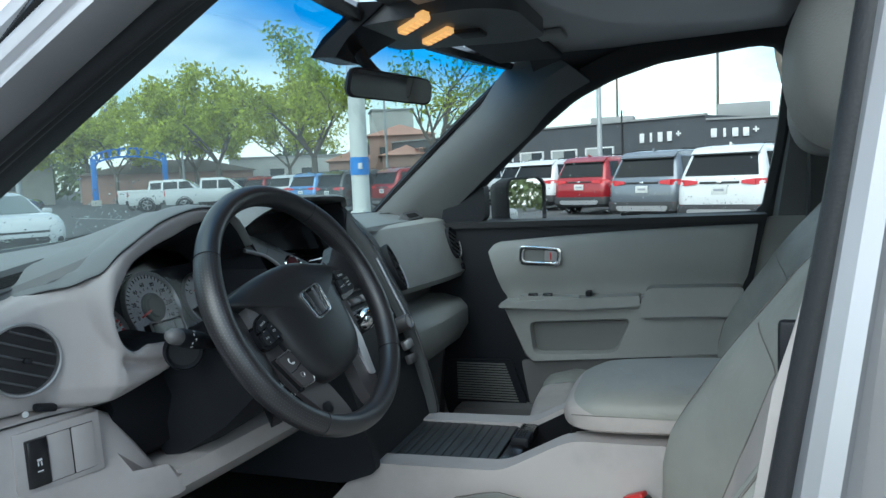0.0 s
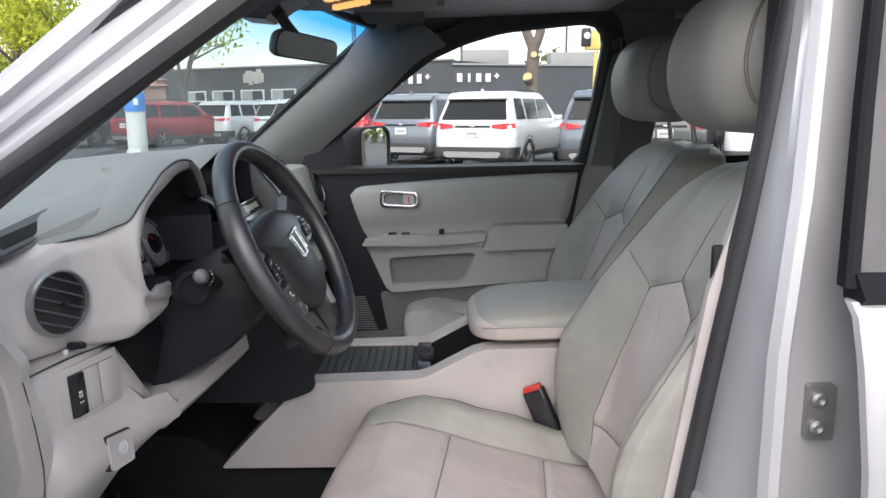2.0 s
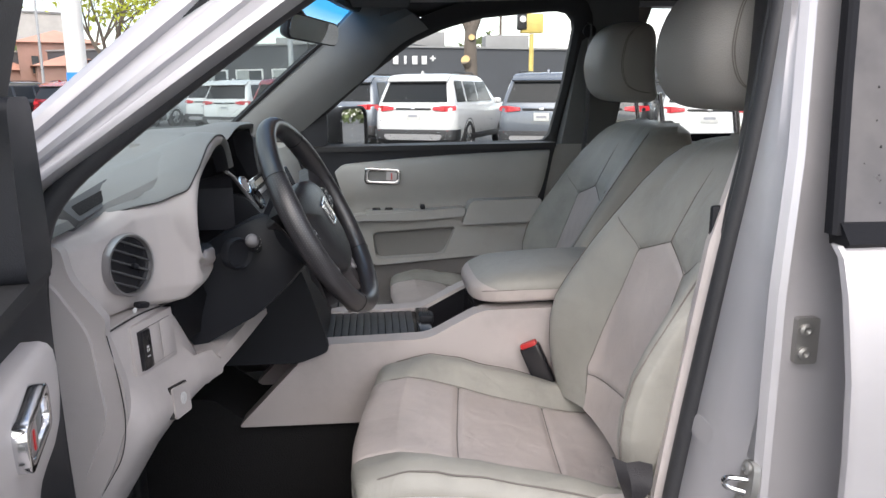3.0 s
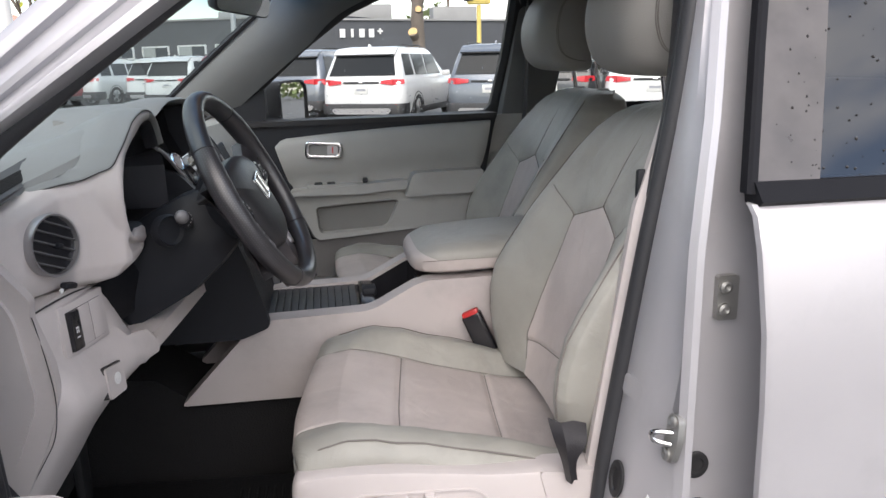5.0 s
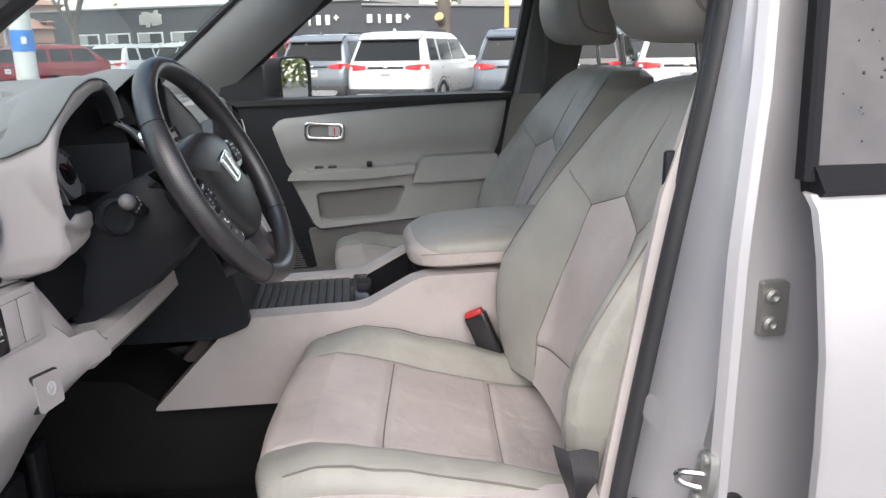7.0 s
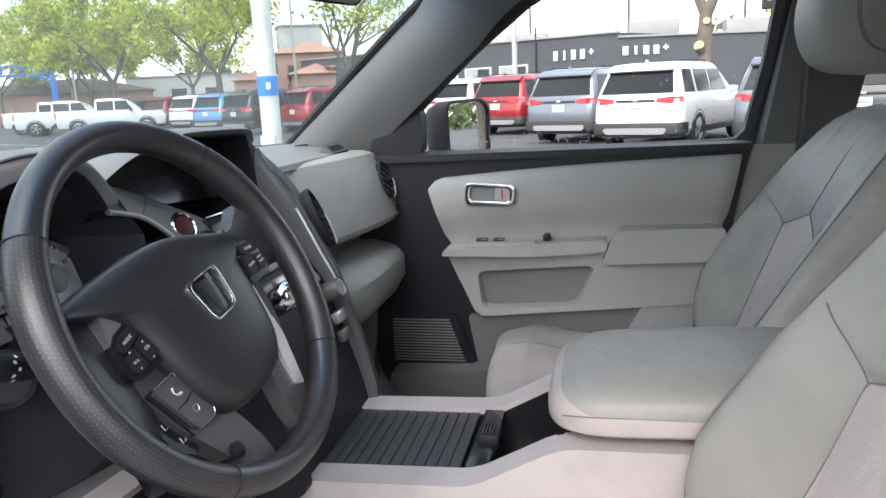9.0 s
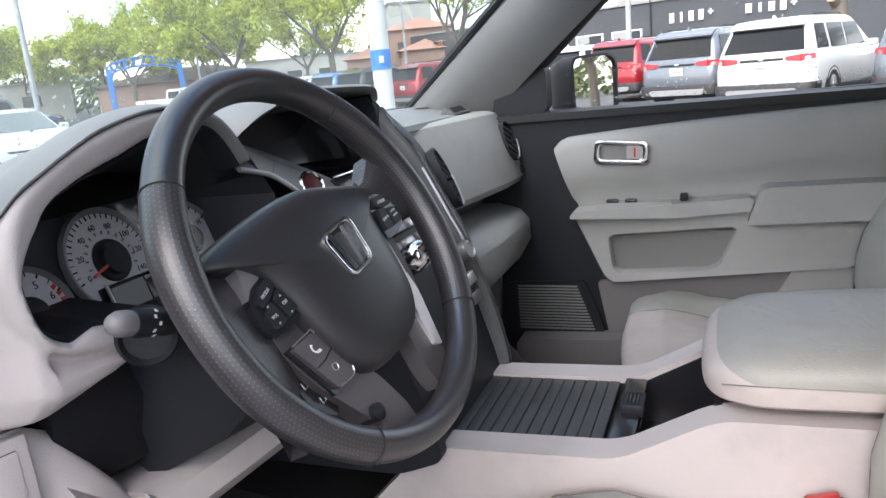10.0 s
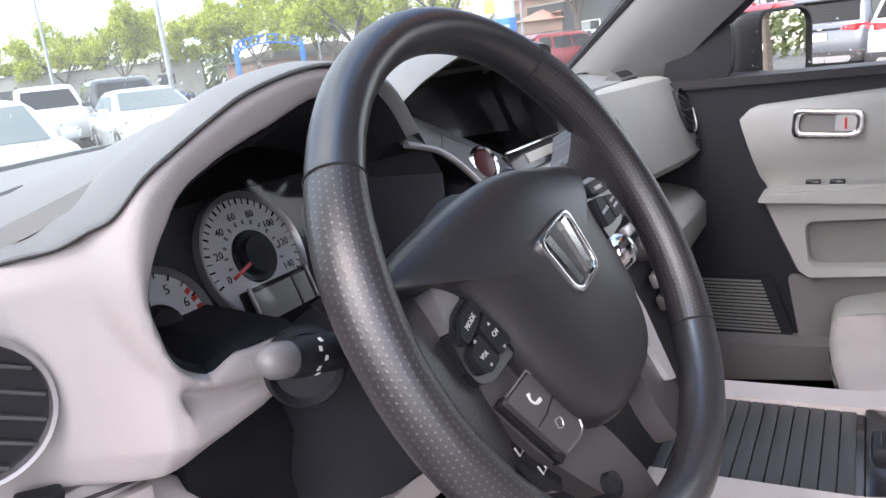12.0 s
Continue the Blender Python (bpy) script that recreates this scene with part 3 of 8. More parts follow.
# sun visors folded up
def visor(y0, y1):
    ob = thing("sun_visor", "grey cloth sun visor folded against the roof", "sun visor", "sun visors")
    part("panel", box((-0.40, (y0 + y1) / 2, 1.690), (0.17, y1 - y0, 0.018), 0.008, 3), HEADLINER, ob)
    part("hinge", tube([(-0.47, y0 + 0.02, 1.688), (-0.47, y1 - 0.02, 1.688)], 0.006, 8), DARK, ob)
    return ob


visor(0.72, 1.16)
visor(1.60, 1.93)

# ---- windscreen ----
def screen_point(v, w):
    """v: -1..1 across, w: 0..1 up."""
    bow = 1 - v * v
    b = Vector((-0.925 - 0.31 * bow, YC + 0.785 * v, 1.285))
    t = Vector((-0.455 - 0.10 * bow, YC + 0.735 * v, 1.690))
    return b.lerp(t, w) + Vector((-0.02, 0, 0.02)) * (w * (1 - w))


m_screen = glass("windscreen glass", (0.93, 0.97, 0.96), gloss=0.35)
nt = m_screen.node_tree
tr_node = [n for n in nt.nodes if n.type == "BSDF_TRANSPARENT"][0]
g_co, g_sep, g_ramp = nt.nodes.new("ShaderNodeTexCoord"), nt.nodes.new("ShaderNodeSeparateXYZ"), nt.nodes.new("ShaderNodeMapRange")
g_mix = nt.nodes.new("ShaderNodeMix")
g_mix.data_type = "RGBA"
g_mix.inputs["A"].default_value, g_mix.inputs["B"].default_value = (0.76, 0.89, 0.885, 1), (0.03, 0.36, 0.80, 1)
g_ramp.inputs["From Min"].default_value, g_ramp.inputs["From Max"].default_value = 1.59, 1.665
nt.links.new(g_co.outputs["Object"], g_sep.inputs[0])
nt.links.new(g_sep.outputs["Z"], g_ramp.inputs["Value"])
nt.links.new(g_ramp.outputs["Result"], g_mix.inputs["Factor"])
nt.links.new(g_mix.outputs["Result"], tr_node.inputs["Color"])
windscreen = tagged(part("windscreen", loft([[screen_point(-1 + 2 * i / 24, j / 10) for i in range(25)] for j in range(11)], closed=False), m_screen), "clear windscreen with a blue shade band", "windscreen")
windscreen.visible_shadow = False
# dark ceramic border and outer wiper
part("border", tube([screen_point(-0.985 + 1.97 * i / 24, 0.0) + Vector((0, 0, 0.004)) for i in range(25)], 0.012, 6), GLOSSY, windscreen)
for v in (-0.985, 0.985):
    part("border", tube([screen_point(v, j / 10) for j in range(11)], 0.010, 6), GLOSSY, windscreen)
part("border", tube([screen_point(-0.985 + 1.97 * i / 24, 0.995) for i in range(25)], 0.016, 6), GLOSSY, windscreen)
wiper = thing("windscreen_wiper", "black windscreen wiper lying along the glass base", "wiper")
part("arm", tube([(-1.24, 1.15, 1.275), (-1.22, 1.35, 1.30), (-1.14, 1.62, 1.315)], 0.008, 6), RUBBER, wiper)
part("blade", tube([(-1.215, 1.2, 1.30), (-1.19, 1.45, 1.318), (-1.04, 1.80, 1.322)], 0.006, 6), RUBBER, wiper)

# rear-view mirror
mirror = thing("rearview_mirror", "black framed rear-view mirror on the windscreen", "mirror")
mm = facing((-0.558, 1.372, 1.573), (0.86, -0.46, -0.16), (0.0, 0.06, 1))
oval = rounded([(-0.108, -0.027), (0.108, -0.025), (0.105, 0.027), (-0.102, 0.030)], 0.022)
shell = loft([[(x * k, y * k, h) for x, y in oval] for k, h in ((0.55, -0.036), (0.86, -0.026), (1.0, -0.006), (1.0, 0.002), (0.955, 0.004))])
shell.transform(mm)
part("shell", shell, DARK, mirror)
gl = prism([(x * 0.95, y * 0.88) for x, y in oval], "z", 0.003, 0.0055)
gl.transform(mm)
part("mirror_glass", gl, MIRROR, mirror)
part("stalk", tube(spline([(-0.575, 1.365, 1.59), (-0.60, 1.335, 1.63), (-0.605, 1.32, 1.665), (-0.60, 1.31, 1.69)], 4), [0.012] * 13, 8), DARK, mirror)
part("sensor_cover", loft([[(x, YC + w * u, z) for u in (-1, 1)] + [(x - 0.05, YC + w * u, z + 0.004) for u in (1, -1)] for x, w, z in ((-0.622, 0.055, 1.622), (-0.585, 0.075, 1.650), (-0.53, 0.092, 1.682), (-0.50, 0.100, 1.700))]), GLOSSY, mirror)

def melt(ob, voxel, times, hole=None):
    """One skin over crossing volumes, with its creases rubbed round and a round hole left open."""
    r_ = ob.modifiers.new("skin", "REMESH")
    r_.mode, r_.voxel_size, r_.use_smooth_shade = "VOXEL", voxel, True
    s_ = ob.modifiers.new("rub", "SMOOTH")
    s_.factor, s_.iterations = 0.5, times
    done = bpy.data.meshes.new_from_object(ob.evaluated_get(bpy.context.evaluated_depsgraph_get()))
    ob.modifiers.clear()
    old, ob.data = ob.data, done
    bpy.data.meshes.remove(old)
    done.name = ob.name
    if hole:
        inv, r = hole[0].inverted(), hole[1]
        bm = bmesh.new()
        bm.from_mesh(done)
        gone = [f for f in bm.faces if (inv @ f.calc_center_median()).xy.length < r and abs((inv @ f.calc_center_median()).z) < 0.05]
        bmesh.ops.delete(bm, geom=gone, context="FACES")
        bm.to_mesh(done)
        bm.free()
    return ob


# ---- dashboard ----
dash = thing("dashboard", "light grey and charcoal moulded dashboard", "dashboard")
# soft top pad
pad_rows = []
for i in range(77):
    y = 0.575 + (2.095 - 0.575) * i / 76
    v = (y - YC) / 0.785
    xf = -0.935 - 0.31 * (1 - v * v)
    xr = float(np.interp(y, [0.62, 0.72, 0.775, 0.84, 0.95, 1.03, 1.09, 1.14, 1.48, 1.55, 2.075], [-0.850, -0.815, -0.752, -0.726, -0.713, -0.715, -0.76, -0.80, -0.80, -0.735, -0.745]))
    zr = float(np.interp(y, [0.585, 0.72, 0.775, 0.86, 0.95, 1.03, 1.12, 1.20, 1.46, 1.50, 1.55, 2.075], [1.262, 1.284, 1.314, 1.352, 1.367, 1.362, 1.356, 1.362, 1.358, 1.330, 1.288, 1.282]))
    zf = 1.29
    pad_rows.append([(xf, y, zf), (xf + 0.05, y, zf + 0.008), ((xf + xr) / 2, y, 1.298 + max(zr - 1.298, 0.0) * float(np.interp(y, [1.05, 1.20], [0.08, 0.85]))), (xr - 0.13, y, 1.296 + max(zr - 1.296, 0.0) * float(np.interp(y, [1.05, 1.20], [0.42, 0.95]))), (xr - 0.06, y, zr - float(np.interp(y, [0.74, 0.82, 1.05, 1.12], [0.0, 0.010, 0.010, 0.0]))), (xr - 0.012, y, zr - 0.004), (xr - 0.004, y, zr - 0.014), (xr - 0.03, y, zr - 0.022), (xf, y, zf - 0.03)])
part("top_pad", loft(pad_rows), PAD, dash, "soft charcoal top pad")
# side demister vents
def demister(p, q, n):
    p, q = Vector(p), Vector(q)
    xa = (q - p).normalized()
    na = (Vector(n) - xa * Vector(n).dot(xa)).normalized()
    ya = na.cross(xa)
    c = (p + q) / 2
    m = Matrix(((xa.x, ya.x, na.x, c.x), (xa.y, ya.y, na.y, c.y), (xa.z, ya.z, na.z, c.z), (0, 0, 0, 1)))
    w = (q - p).length
    ob = part("demister_vent", prism(rounded([(-w / 2, -0.015), (w / 2, -0.008), (w / 2, 0.026), (-w / 2, 0.018)], 0.004), "z", -0.03, 0.008, 0.003), VENT_GREY, dash)
    ob.data.transform(m)
    sl = part("slot", prism(rounded([(-w * 0.42, -0.008), (w * 0.25, -0.004), (w * 0.22, 0.012), (-w * 0.38, 0.010)], 0.003), "z", 0.0, 0.0090), CARPET, ob)
    sl.data.transform(m)
    return ob


demister((-0.850, 0.655, 1.271), (-0.823, 0.787, 1.289), (0.62, -0.12, 0.78))
demister((-0.77, 1.95, 1.283), (-0.755, 2.04, 1.283), (0.6, 0.1, 0.8))

# left end: light shell with the round vent, sweeping up into the gauge hood
rings = []
for y, xr, zt, zb, ins in ((0.605, -0.880, 1.240, 1.130, 0.03), (0.622, -0.838, 1.247, 1.122, 0.02), (0.650, -0.812, 1.254, 1.118, 0.012), (0.690, -0.794, 1.264, 1.118, 0.010), (0.722, -0.778, 1.276, 1.118, 0.012),
                           (0.738, -0.754, 1.279, 1.118, 0.016), (0.750, -0.722, 1.285, 1.118, 0.020), (0.760, -0.705, 1.290, 1.118, 0.020), (0.772, -0.701, 1.184, 1.118, 0.022), (0.800, -0.701, 1.176, 1.121, 0.022), (0.836, -0.701, 1.172, 1.127, 0.020), (0.860, -0.702, 1.169, 1.134, 0.018), (0.872, -0.712, 1.165, 1.142, 0.014)):
    rings.append([(xr - 0.10, y, zt - 0.03), (xr - 0.045, y, zt - 0.002), (xr - 0.018, y, zt - 0.004), (xr - 0.004, y, zt - 0.018), (xr, y, (zt + zb) / 2 + min(0.02, (zt - zb) * 0.12)), (xr - 0.002, y, zb + min(0.03, (zt - zb) * 0.38)), (xr - ins, y, zb + 0.008), (xr - ins - 0.03, y, zb), (-1.0, y, zb)])
moulding = loft(rings)

# gauge hood: rim at x = -0.70
RIM = [(0.866, 1.166), (0.836, 1.171), (0.800, 1.179), (0.772, 1.196), (0.760, 1.225), (0.757, 1.262), (0.770, 1.297), (0.800, 1.320), (0.860, 1.343), (0.925, 1.357), (0.985, 1.357), (1.025, 1.349), (1.052, 1.328), (1.074, 1.297)]
rim = [(p[0], p[1]) for p in spline([(y, z, 0) for y, z in RIM], 4)]
ctr = Vector((0.93, 1.25))
hood_rings, liner_rings = [], []
for y, z in rim:
    back = float(np.interp(z if y < 0.9 else 1.36, [1.17, 1.24, 1.28, 1.345], [-0.80, -0.785, -0.745, -0.728]))
    d = (Vector((y, z)) - ctr).normalized()
    def at(x, o):
        return (x, y + d.x * o, z + d.y * o)
    w = float(np.interp(z, [1.17, 1.24, 1.29], [0.0, 0.0, 0.018])) if y < 0.80 else float(np.interp(y, [0.80, 0.88, 0.95, 1.03], [0.019, 0.018, 0.011, 0.004]))
    hood_rings.append([at(-0.708, -0.004 - w), at(-0.702, -w), at(-0.698, 0.002), at(-0.701, 0.008), at(-0.712, 0.011), at(back + 0.005, 0.010), at(back, 0.006), at(back, -0.004)])
    liner_rings.append([at(back, -0.016 - w), at(-0.716, -0.010 - w), at(-0.709, -0.006 - w), at(-0.7065, -0.0035 - w), at(back, -0.0035 - w)])
loft(hood_rings, bm=moulding)
part("hood_liner", loft(liner_rings), DARK, dash, "charcoal liner of the gauge hood")
hood = part("gauge_hood", moulding, LIGHT, dash, "light grey moulded gauge hood", angle=180)
melt(hood, 0.0030, 7, (facing((-0.790, 0.692, 1.196), (0.94, -0.36, 0.06)), 0.0415))
hood.data.materials.append(PAD)
for poly in hood.data.polygons:
    poly.material_index = 1 if poly.center.y > 0.985 else 0
# pad skin drawn over the hood down to its front edge, with the joint below it
HOOD_LINE = [(-0.815, 0.714, 1.270), (-0.780, 0.7320, 1.2775), (-0.7524, 0.7430, 1.2820), (-0.730, 0.7505, 1.2910), (-0.7119, 0.7562, 1.2985), (-0.7035, 0.7740, 1.3165), (-0.7010, 0.7985, 1.3290), (-0.7005, 0.8300, 1.3430), (-0.7010, 0.8680, 1.3565), (-0.7000, 0.9226, 1.3670), (-0.7000, 0.9668, 1.3680), (-0.7010, 1.0129, 1.3610), (-0.7030, 1.0450, 1.3420)]
line = [Vector(p) for p in spline(HOOD_LINE, 5)]
skin_rows = []
for k, p in enumerate(line):
    g = 0.25 + 0.75 * min(1.0, k / 12)
    skin_rows.append([p + Vector((0.0005, -0.0003, -0.002)), p, p + Vector((-0.004, 0.001, 0.0012))] + [p + Vector((dx * g, dy * g, dz)) for dx, dy, dz in ((-0.03, 0.006, 0.0035), (-0.046, 0.010, 0.0025), (-0.07, 0.013, -0.006), (-0.11, 0.020, -0.022), (-0.16, 0.030, -0.05))])
part("hood_skin", loft(skin_rows, False, False), PAD, dash, "soft charcoal skin over the gauge hood")
part("panel_gap", tube([p + Vector((0.0006, -0.0006, -0.0024)) for p in line], 0.0010, 6), GAP, dash)
# dark tray closing the gauge cavity
SURROUND = material("gauge surround", (0.045, 0.046, 0.054), 0.5, grain=0.3, grain_size=0.0014, spec=0.3)
part("gauge_cavity", loft([[(-0.715, y, z) for y, z in [(0.772, 1.20), (0.768, 1.26), (0.80, 1.31), (0.93, 1.348), (1.03, 1.338), (1.10, 1.30), (1.14, 1.25), (1.14, 1.17), (0.85, 1.165)]],
                           [(-0.83 + (1.22 - z) * 0.36, y * 0.985 + 0.014, z) for y, z in [(0.795, 1.185), (0.795, 1.26), (0.825, 1.29), (0.93, 1.30), (1.03, 1.30), (1.09, 1.285), (1.12, 1.25), (1.12, 1.15), (0.86, 1.145)]]], True, False), SURROUND, dash)
gauge_m = facing((-0.812, 0.956, 1.217), (0.94, 0, 0.34))
part("gauge_panel", box((0.02, -0.02, -0.008), (0.34, 0.15, 0.006), m=gauge_m), SURROUND, dash)


def dial(name, cx, cy, r, marks, figures, a0, a1, size, red=None):
    m = gauge_m @ Matrix.Translation((cx, cy, 0))
    ob = part(name, lathe([(r, -0.004), (r, 0.0), (r * 0.985, 0.002), (r * 0.45, 0.002), (r * 0.44, 0.0)], m, 40), DIAL, dash, "grey lit dial face")
    part("bezel", lathe([(r * 1.01, -0.002), (r * 1.07, 0.004), (r * 1.10, 0.006), (r * 1.12, -0.002)], m, 40), SATIN, ob)
    part("hub", lathe([(r * 0.44, -0.001), (r * 0.44, 0.004), (r * 0.42, 0.006), (r * 0.33, 0.006), (r * 0.31, 0.012), (0.0, 0.013)], m, 28), DARK, ob)
    bm = bmesh.new()
    for k in range(marks + 1):
        a = radians(a0 + (a1 - a0) * k / marks)
        box((r * 0.94, 0, 0.0028), (r * 0.10, 0.0016 if k % 2 == 0 else 0.0009, 0.0008), m=m @ Matrix.Rotation(a, 4, "Z"), bm=bm)
    part("scale_marks", bm, GLOSSY, ob)
    for k, s in enumerate(figures):
        if s:
            a = radians(a0 + (a1 - a0) * k / (len(figures) - 1))
            lettering("figure", s, size, GLOSSY, m @ Matrix.Translation((r * 0.72 * math.cos(a), r * 0.72 * math.sin(a), 0.0026)), ob)
    return ob, m


speedo, sm = dial("speedometer", 0.0, -0.005, 0.054, 28, ["0", "20", "40", "60", "80", "100", "120", "140"], 197, -29, 0.0095)
part("needle", box((0.026, 0, 0.011), (0.030, 0.0028, 0.0012), m=sm @ Matrix.Rotation(radians(197), 4, "Z")), RED, speedo, "red needle")
bm = bmesh.new()
for k in range(13):
    a = radians(186 - 17 * k)
    box((0.0315, 0, 0.0026), (0.004, 0.0022, 0.0005), m=sm @ Matrix.Rotation(a, 4, "Z"), bm=bm)
part("minor_figures", bm, LOW, speedo)
tacho, tm = dial("tachometer", -0.116, -0.031, 0.045, 16, ["0", "1", "2", "3", "4", "5", "6", "7", "8"], 225, -45, 0.011)
part("needle", box((0.02, 0, 0.011), (0.026, 0.0026, 0.0012), m=tm @ Matrix.Rotation(radians(225), 4, "Z")), RED, tacho)
bm = bmesh.new()
for k in range(7):
    box((0.0405, 0, 0.0028), (0.005, 0.0042, 0.0007), m=tm @ Matrix.Rotation(radians(30 - 11 * k), 4, "Z"), bm=bm)
part("red_zone", bm, RED, tacho)
fuel, fm = dial("fuel_gauge", 0.125, -0.012, 0.044, 8, ["C", "", "H"], 150, 30, 0.010)
part("needle", box((0.02, 0, 0.011), (0.026, 0.0026, 0.0012), m=fm @ Matrix.Rotation(radians(150), 4, "Z")), RED, fuel)
info = part("info_display", box((0.002, -0.048, 0.010), (0.078, 0.036, 0.014), 0.002, m=gauge_m), GLOSSY, dash)
part("display_glass", box((-0.010, -0.048, 0.0175), (0.046, 0.028, 0.002), m=gauge_m), LCD, info, "unlit grey display")
part("display_glass", box((0.024, -0.048, 0.0175), (0.016, 0.028, 0.002), m=gauge_m), LCD, info)
for x in (-0.0365, 0.036):
    part("side_trim", box((x, -0.048, 0.018), (0.0035, 0.040, 0.003), 0.001, m=gauge_m), SATIN, info)
# clear cover of the gauges
cover = part("gauge_cover", loft([[(-0.755, y, 1.145) for y in (0.785, 0.86, 0.95, 1.04, 1.12)], [(-0.80, y, 1.30) for y in (0.80, 0.86, 0.95, 1.04, 1.10)]], False, False), glass("gauge cover", (0.94, 0.94, 0.94), gloss=0.03), dash, "clear gauge cover")
cover.visible_shadow = False

# round air vent at the driver's end
def round_vent(p, n, r, squash=1.0, lift=0.0, ring=None):
    m = facing(p, n) @ Matrix.Translation((0, 0, lift)) @ Matrix.Diagonal((squash, 1, 1, 1))
    ob = part("air_vent", lathe([(r * 1.07, -0.018), (r * 1.12, 0.0), (r * 1.085, 0.0035), (r * 1.02, 0.003), (r, -0.002), (r * 0.97, -0.024)], m, 40), ring or SATIN, dash, "round air vent")
    if ring:
        part("bright_edge", tube([m @ Vector((r * 1.06 * math.cos(a), r * 1.06 * math.sin(a), 0.003)) for a in [radians(-95 + 12 * k) for k in range(9)]], 0.0018, 6), SATIN, ob)
    part("well", lathe([(r * 1.0, -0.004), (r * 0.97, -0.026), (0, -0.028)], m, 30), GLOSSY, ob)
    tilt = m @ Matrix.Rotation(radians(-24), 4, "Z")
    for k in range(5):
        h = (k - 2) * r * 0.36
        w = 2 * math.sqrt(max(r * r * 0.92 - h * h, 1e-6))
        part("slat", box((0, h, -0.008), (w, 0.0026, 0.018), 0.001, m=tilt), VENT_GREY, ob)
    part("divider", box((r * 0.1, 0.0, -0.016), (0.004, r * 1.75, 0.010), 0.001, m=tilt), DARK, ob)
    part("slat_knob", box((r * 0.12, 0.0, 0.002), (0.010, 0.007, 0.010), 0.002, m=tilt), DARK, ob)
    return ob


round_vent((-0.790, 0.692, 1.196), (0.92, -0.42, 0.06), 0.0412, 1.0, 0.008)
# thumb wheel with its two marks under the vent
part("vent_wheel", box((0, 0, 0), (0.028, 0.009, 0.012), 0.003, m=facing((-0.780, 0.712, 1.130), (0.93, -0.3, -0.2), (0, 0.25, 1))), DARK, dash)
part("mark", lathe([(0.004, 0), (0.004, 0.002), (0, 0.002)], facing((-0.7825, 0.684, 1.130), (0.93, -0.3, -0.1)), 10), WHITE_MARK, dash)
part("mark", lathe([(0.005, 0), (0.005, 0.002), (0.003, 0.002), (0.003, 0.0)], facing((-0.775, 0.738, 1.135), (0.93, -0.3, -0.1)), 10), WHITE_MARK, dash)

# lower driver's panel with switches and brake release
low = []
for y, dx, zt, k in ((0.606, -0.030, 1.110, 0.0), (0.616, -0.012, 1.116, 0.0), (0.640, 0.0, 1.122, 0.05), (0.700, 0.012, 1.126, 0.06), (0.760, 0.022, 1.124, 0.18), (0.800, 0.034, 1.100, 0.42), (0.850, 0.052, 1.020, 0.80), (0.866, 0.050, 0.998, 1.0)):
    q = lambda z: z + (0.968 - z) * k * 0.86
    low.append([(-0.95, y, zt), (-0.80 + dx, y, zt - 0.004), (-0.790 + dx, y, zt - 0.02), (-0.790 + dx, y, max(1.040, q(1.03)) if zt > 1.06 else zt - 0.03), (-0.766 + dx, y, 1.016 if zt > 1.03 else zt - 0.012), (-0.752 + dx, y, 0.990), (-0.750 + dx, y, 0.966), (-0.772 + dx, y, q(0.930)), (-0.81 + dx, y, q(0.870)), (-0.845 + dx, y, q(0.800)), (-0.885 + dx, y, q(0.740)), (-0.95, y, q(0.72))])
part("lower_panel", soften(loft(low), 0.0035, 2, 22), LIGHT, dash, "light grey knee panel", angle=50)
part("lower_panel", soften(loft([[(x - 0.02, y, z + 0.030), (x, y, z + 0.024), (x + 0.004, y, z - 0.004), (x - 0.02, y, z - 0.030), (x - 0.10, y, z - 0.05), (x - 0.10, y, z + 0.02)] for x, y, z in ((-0.704, 0.855, 0.975), (-0.692, 0.95, 0.976), (-0.680, 1.05, 0.978), (-0.668, 1.165, 0.980))]), 0.006, 2, 30), LIGHT, dash)
sw_m = facing((-0.775, 0.688, 1.068), (0.96, -0.26, 0.06))
part("blank_panel", box((0.030, 0.002, -0.005), (0.112, 0.078, 0.012), 0.0015, m=sw_m), LIGHT, dash)
part("panel_gap", box((0.031, 0.0, -0.0012), (0.090, 0.061, 0.005), 0.001, m=sw_m), GAP, dash)
part("rocker_switch", box((0, 0, 0.003), (0.026, 0.060, 0.008), 0.003, m=sw_m), GLOSSY, dash, "black rocker switch")
for x, y, w, h in ((0.0, 0.004, 0.006, 0.003), (-0.002, -0.001, 0.0016, 0.005), (0.002, -0.001, 0.0016, 0.005), (0.0, -0.010, 0.007, 0.0016)):
    part("symbol", box((x, y, 0.0073), (w, h, 0.0004), m=sw_m), WHITE_MARK, dash)
for x in (0.0295, 0.0610):
    part("blank", box((x, 0, 0.0008), (0.0295, 0.0590, 0.004), 0.0012, m=sw_m), LIGHT, dash)
br_m = facing((-0.7395, 0.716, 0.982), (0.97, -0.20, 0.10))
part("recess_slot", prism(rounded([(-0.0265, -0.030), (0.0265, -0.033), (0.0295, 0.0145), (-0.0245, 0.0215)], 0.005), "z", -0.014, 0.0026, 0.001), GAP, dash).data.transform(br_m)
part("brake_release", prism(rounded([(-0.025, -0.030), (0.025, -0.033), (0.028, 0.012), (-0.023, 0.019)], 0.005), "z", -0.012, 0.0060, 0.0022, 3), LIGHT, dash, "light grey parking brake release").data.transform(br_m)
part("symbol", lathe([(0.0095, 0.0), (0.0095, 0.0008), (0.0070, 0.0008), (0.0070, 0.0)], br_m @ Matrix.Translation((0.004, -0.006, 0.0064)), 20), WHITE_MARK, dash)
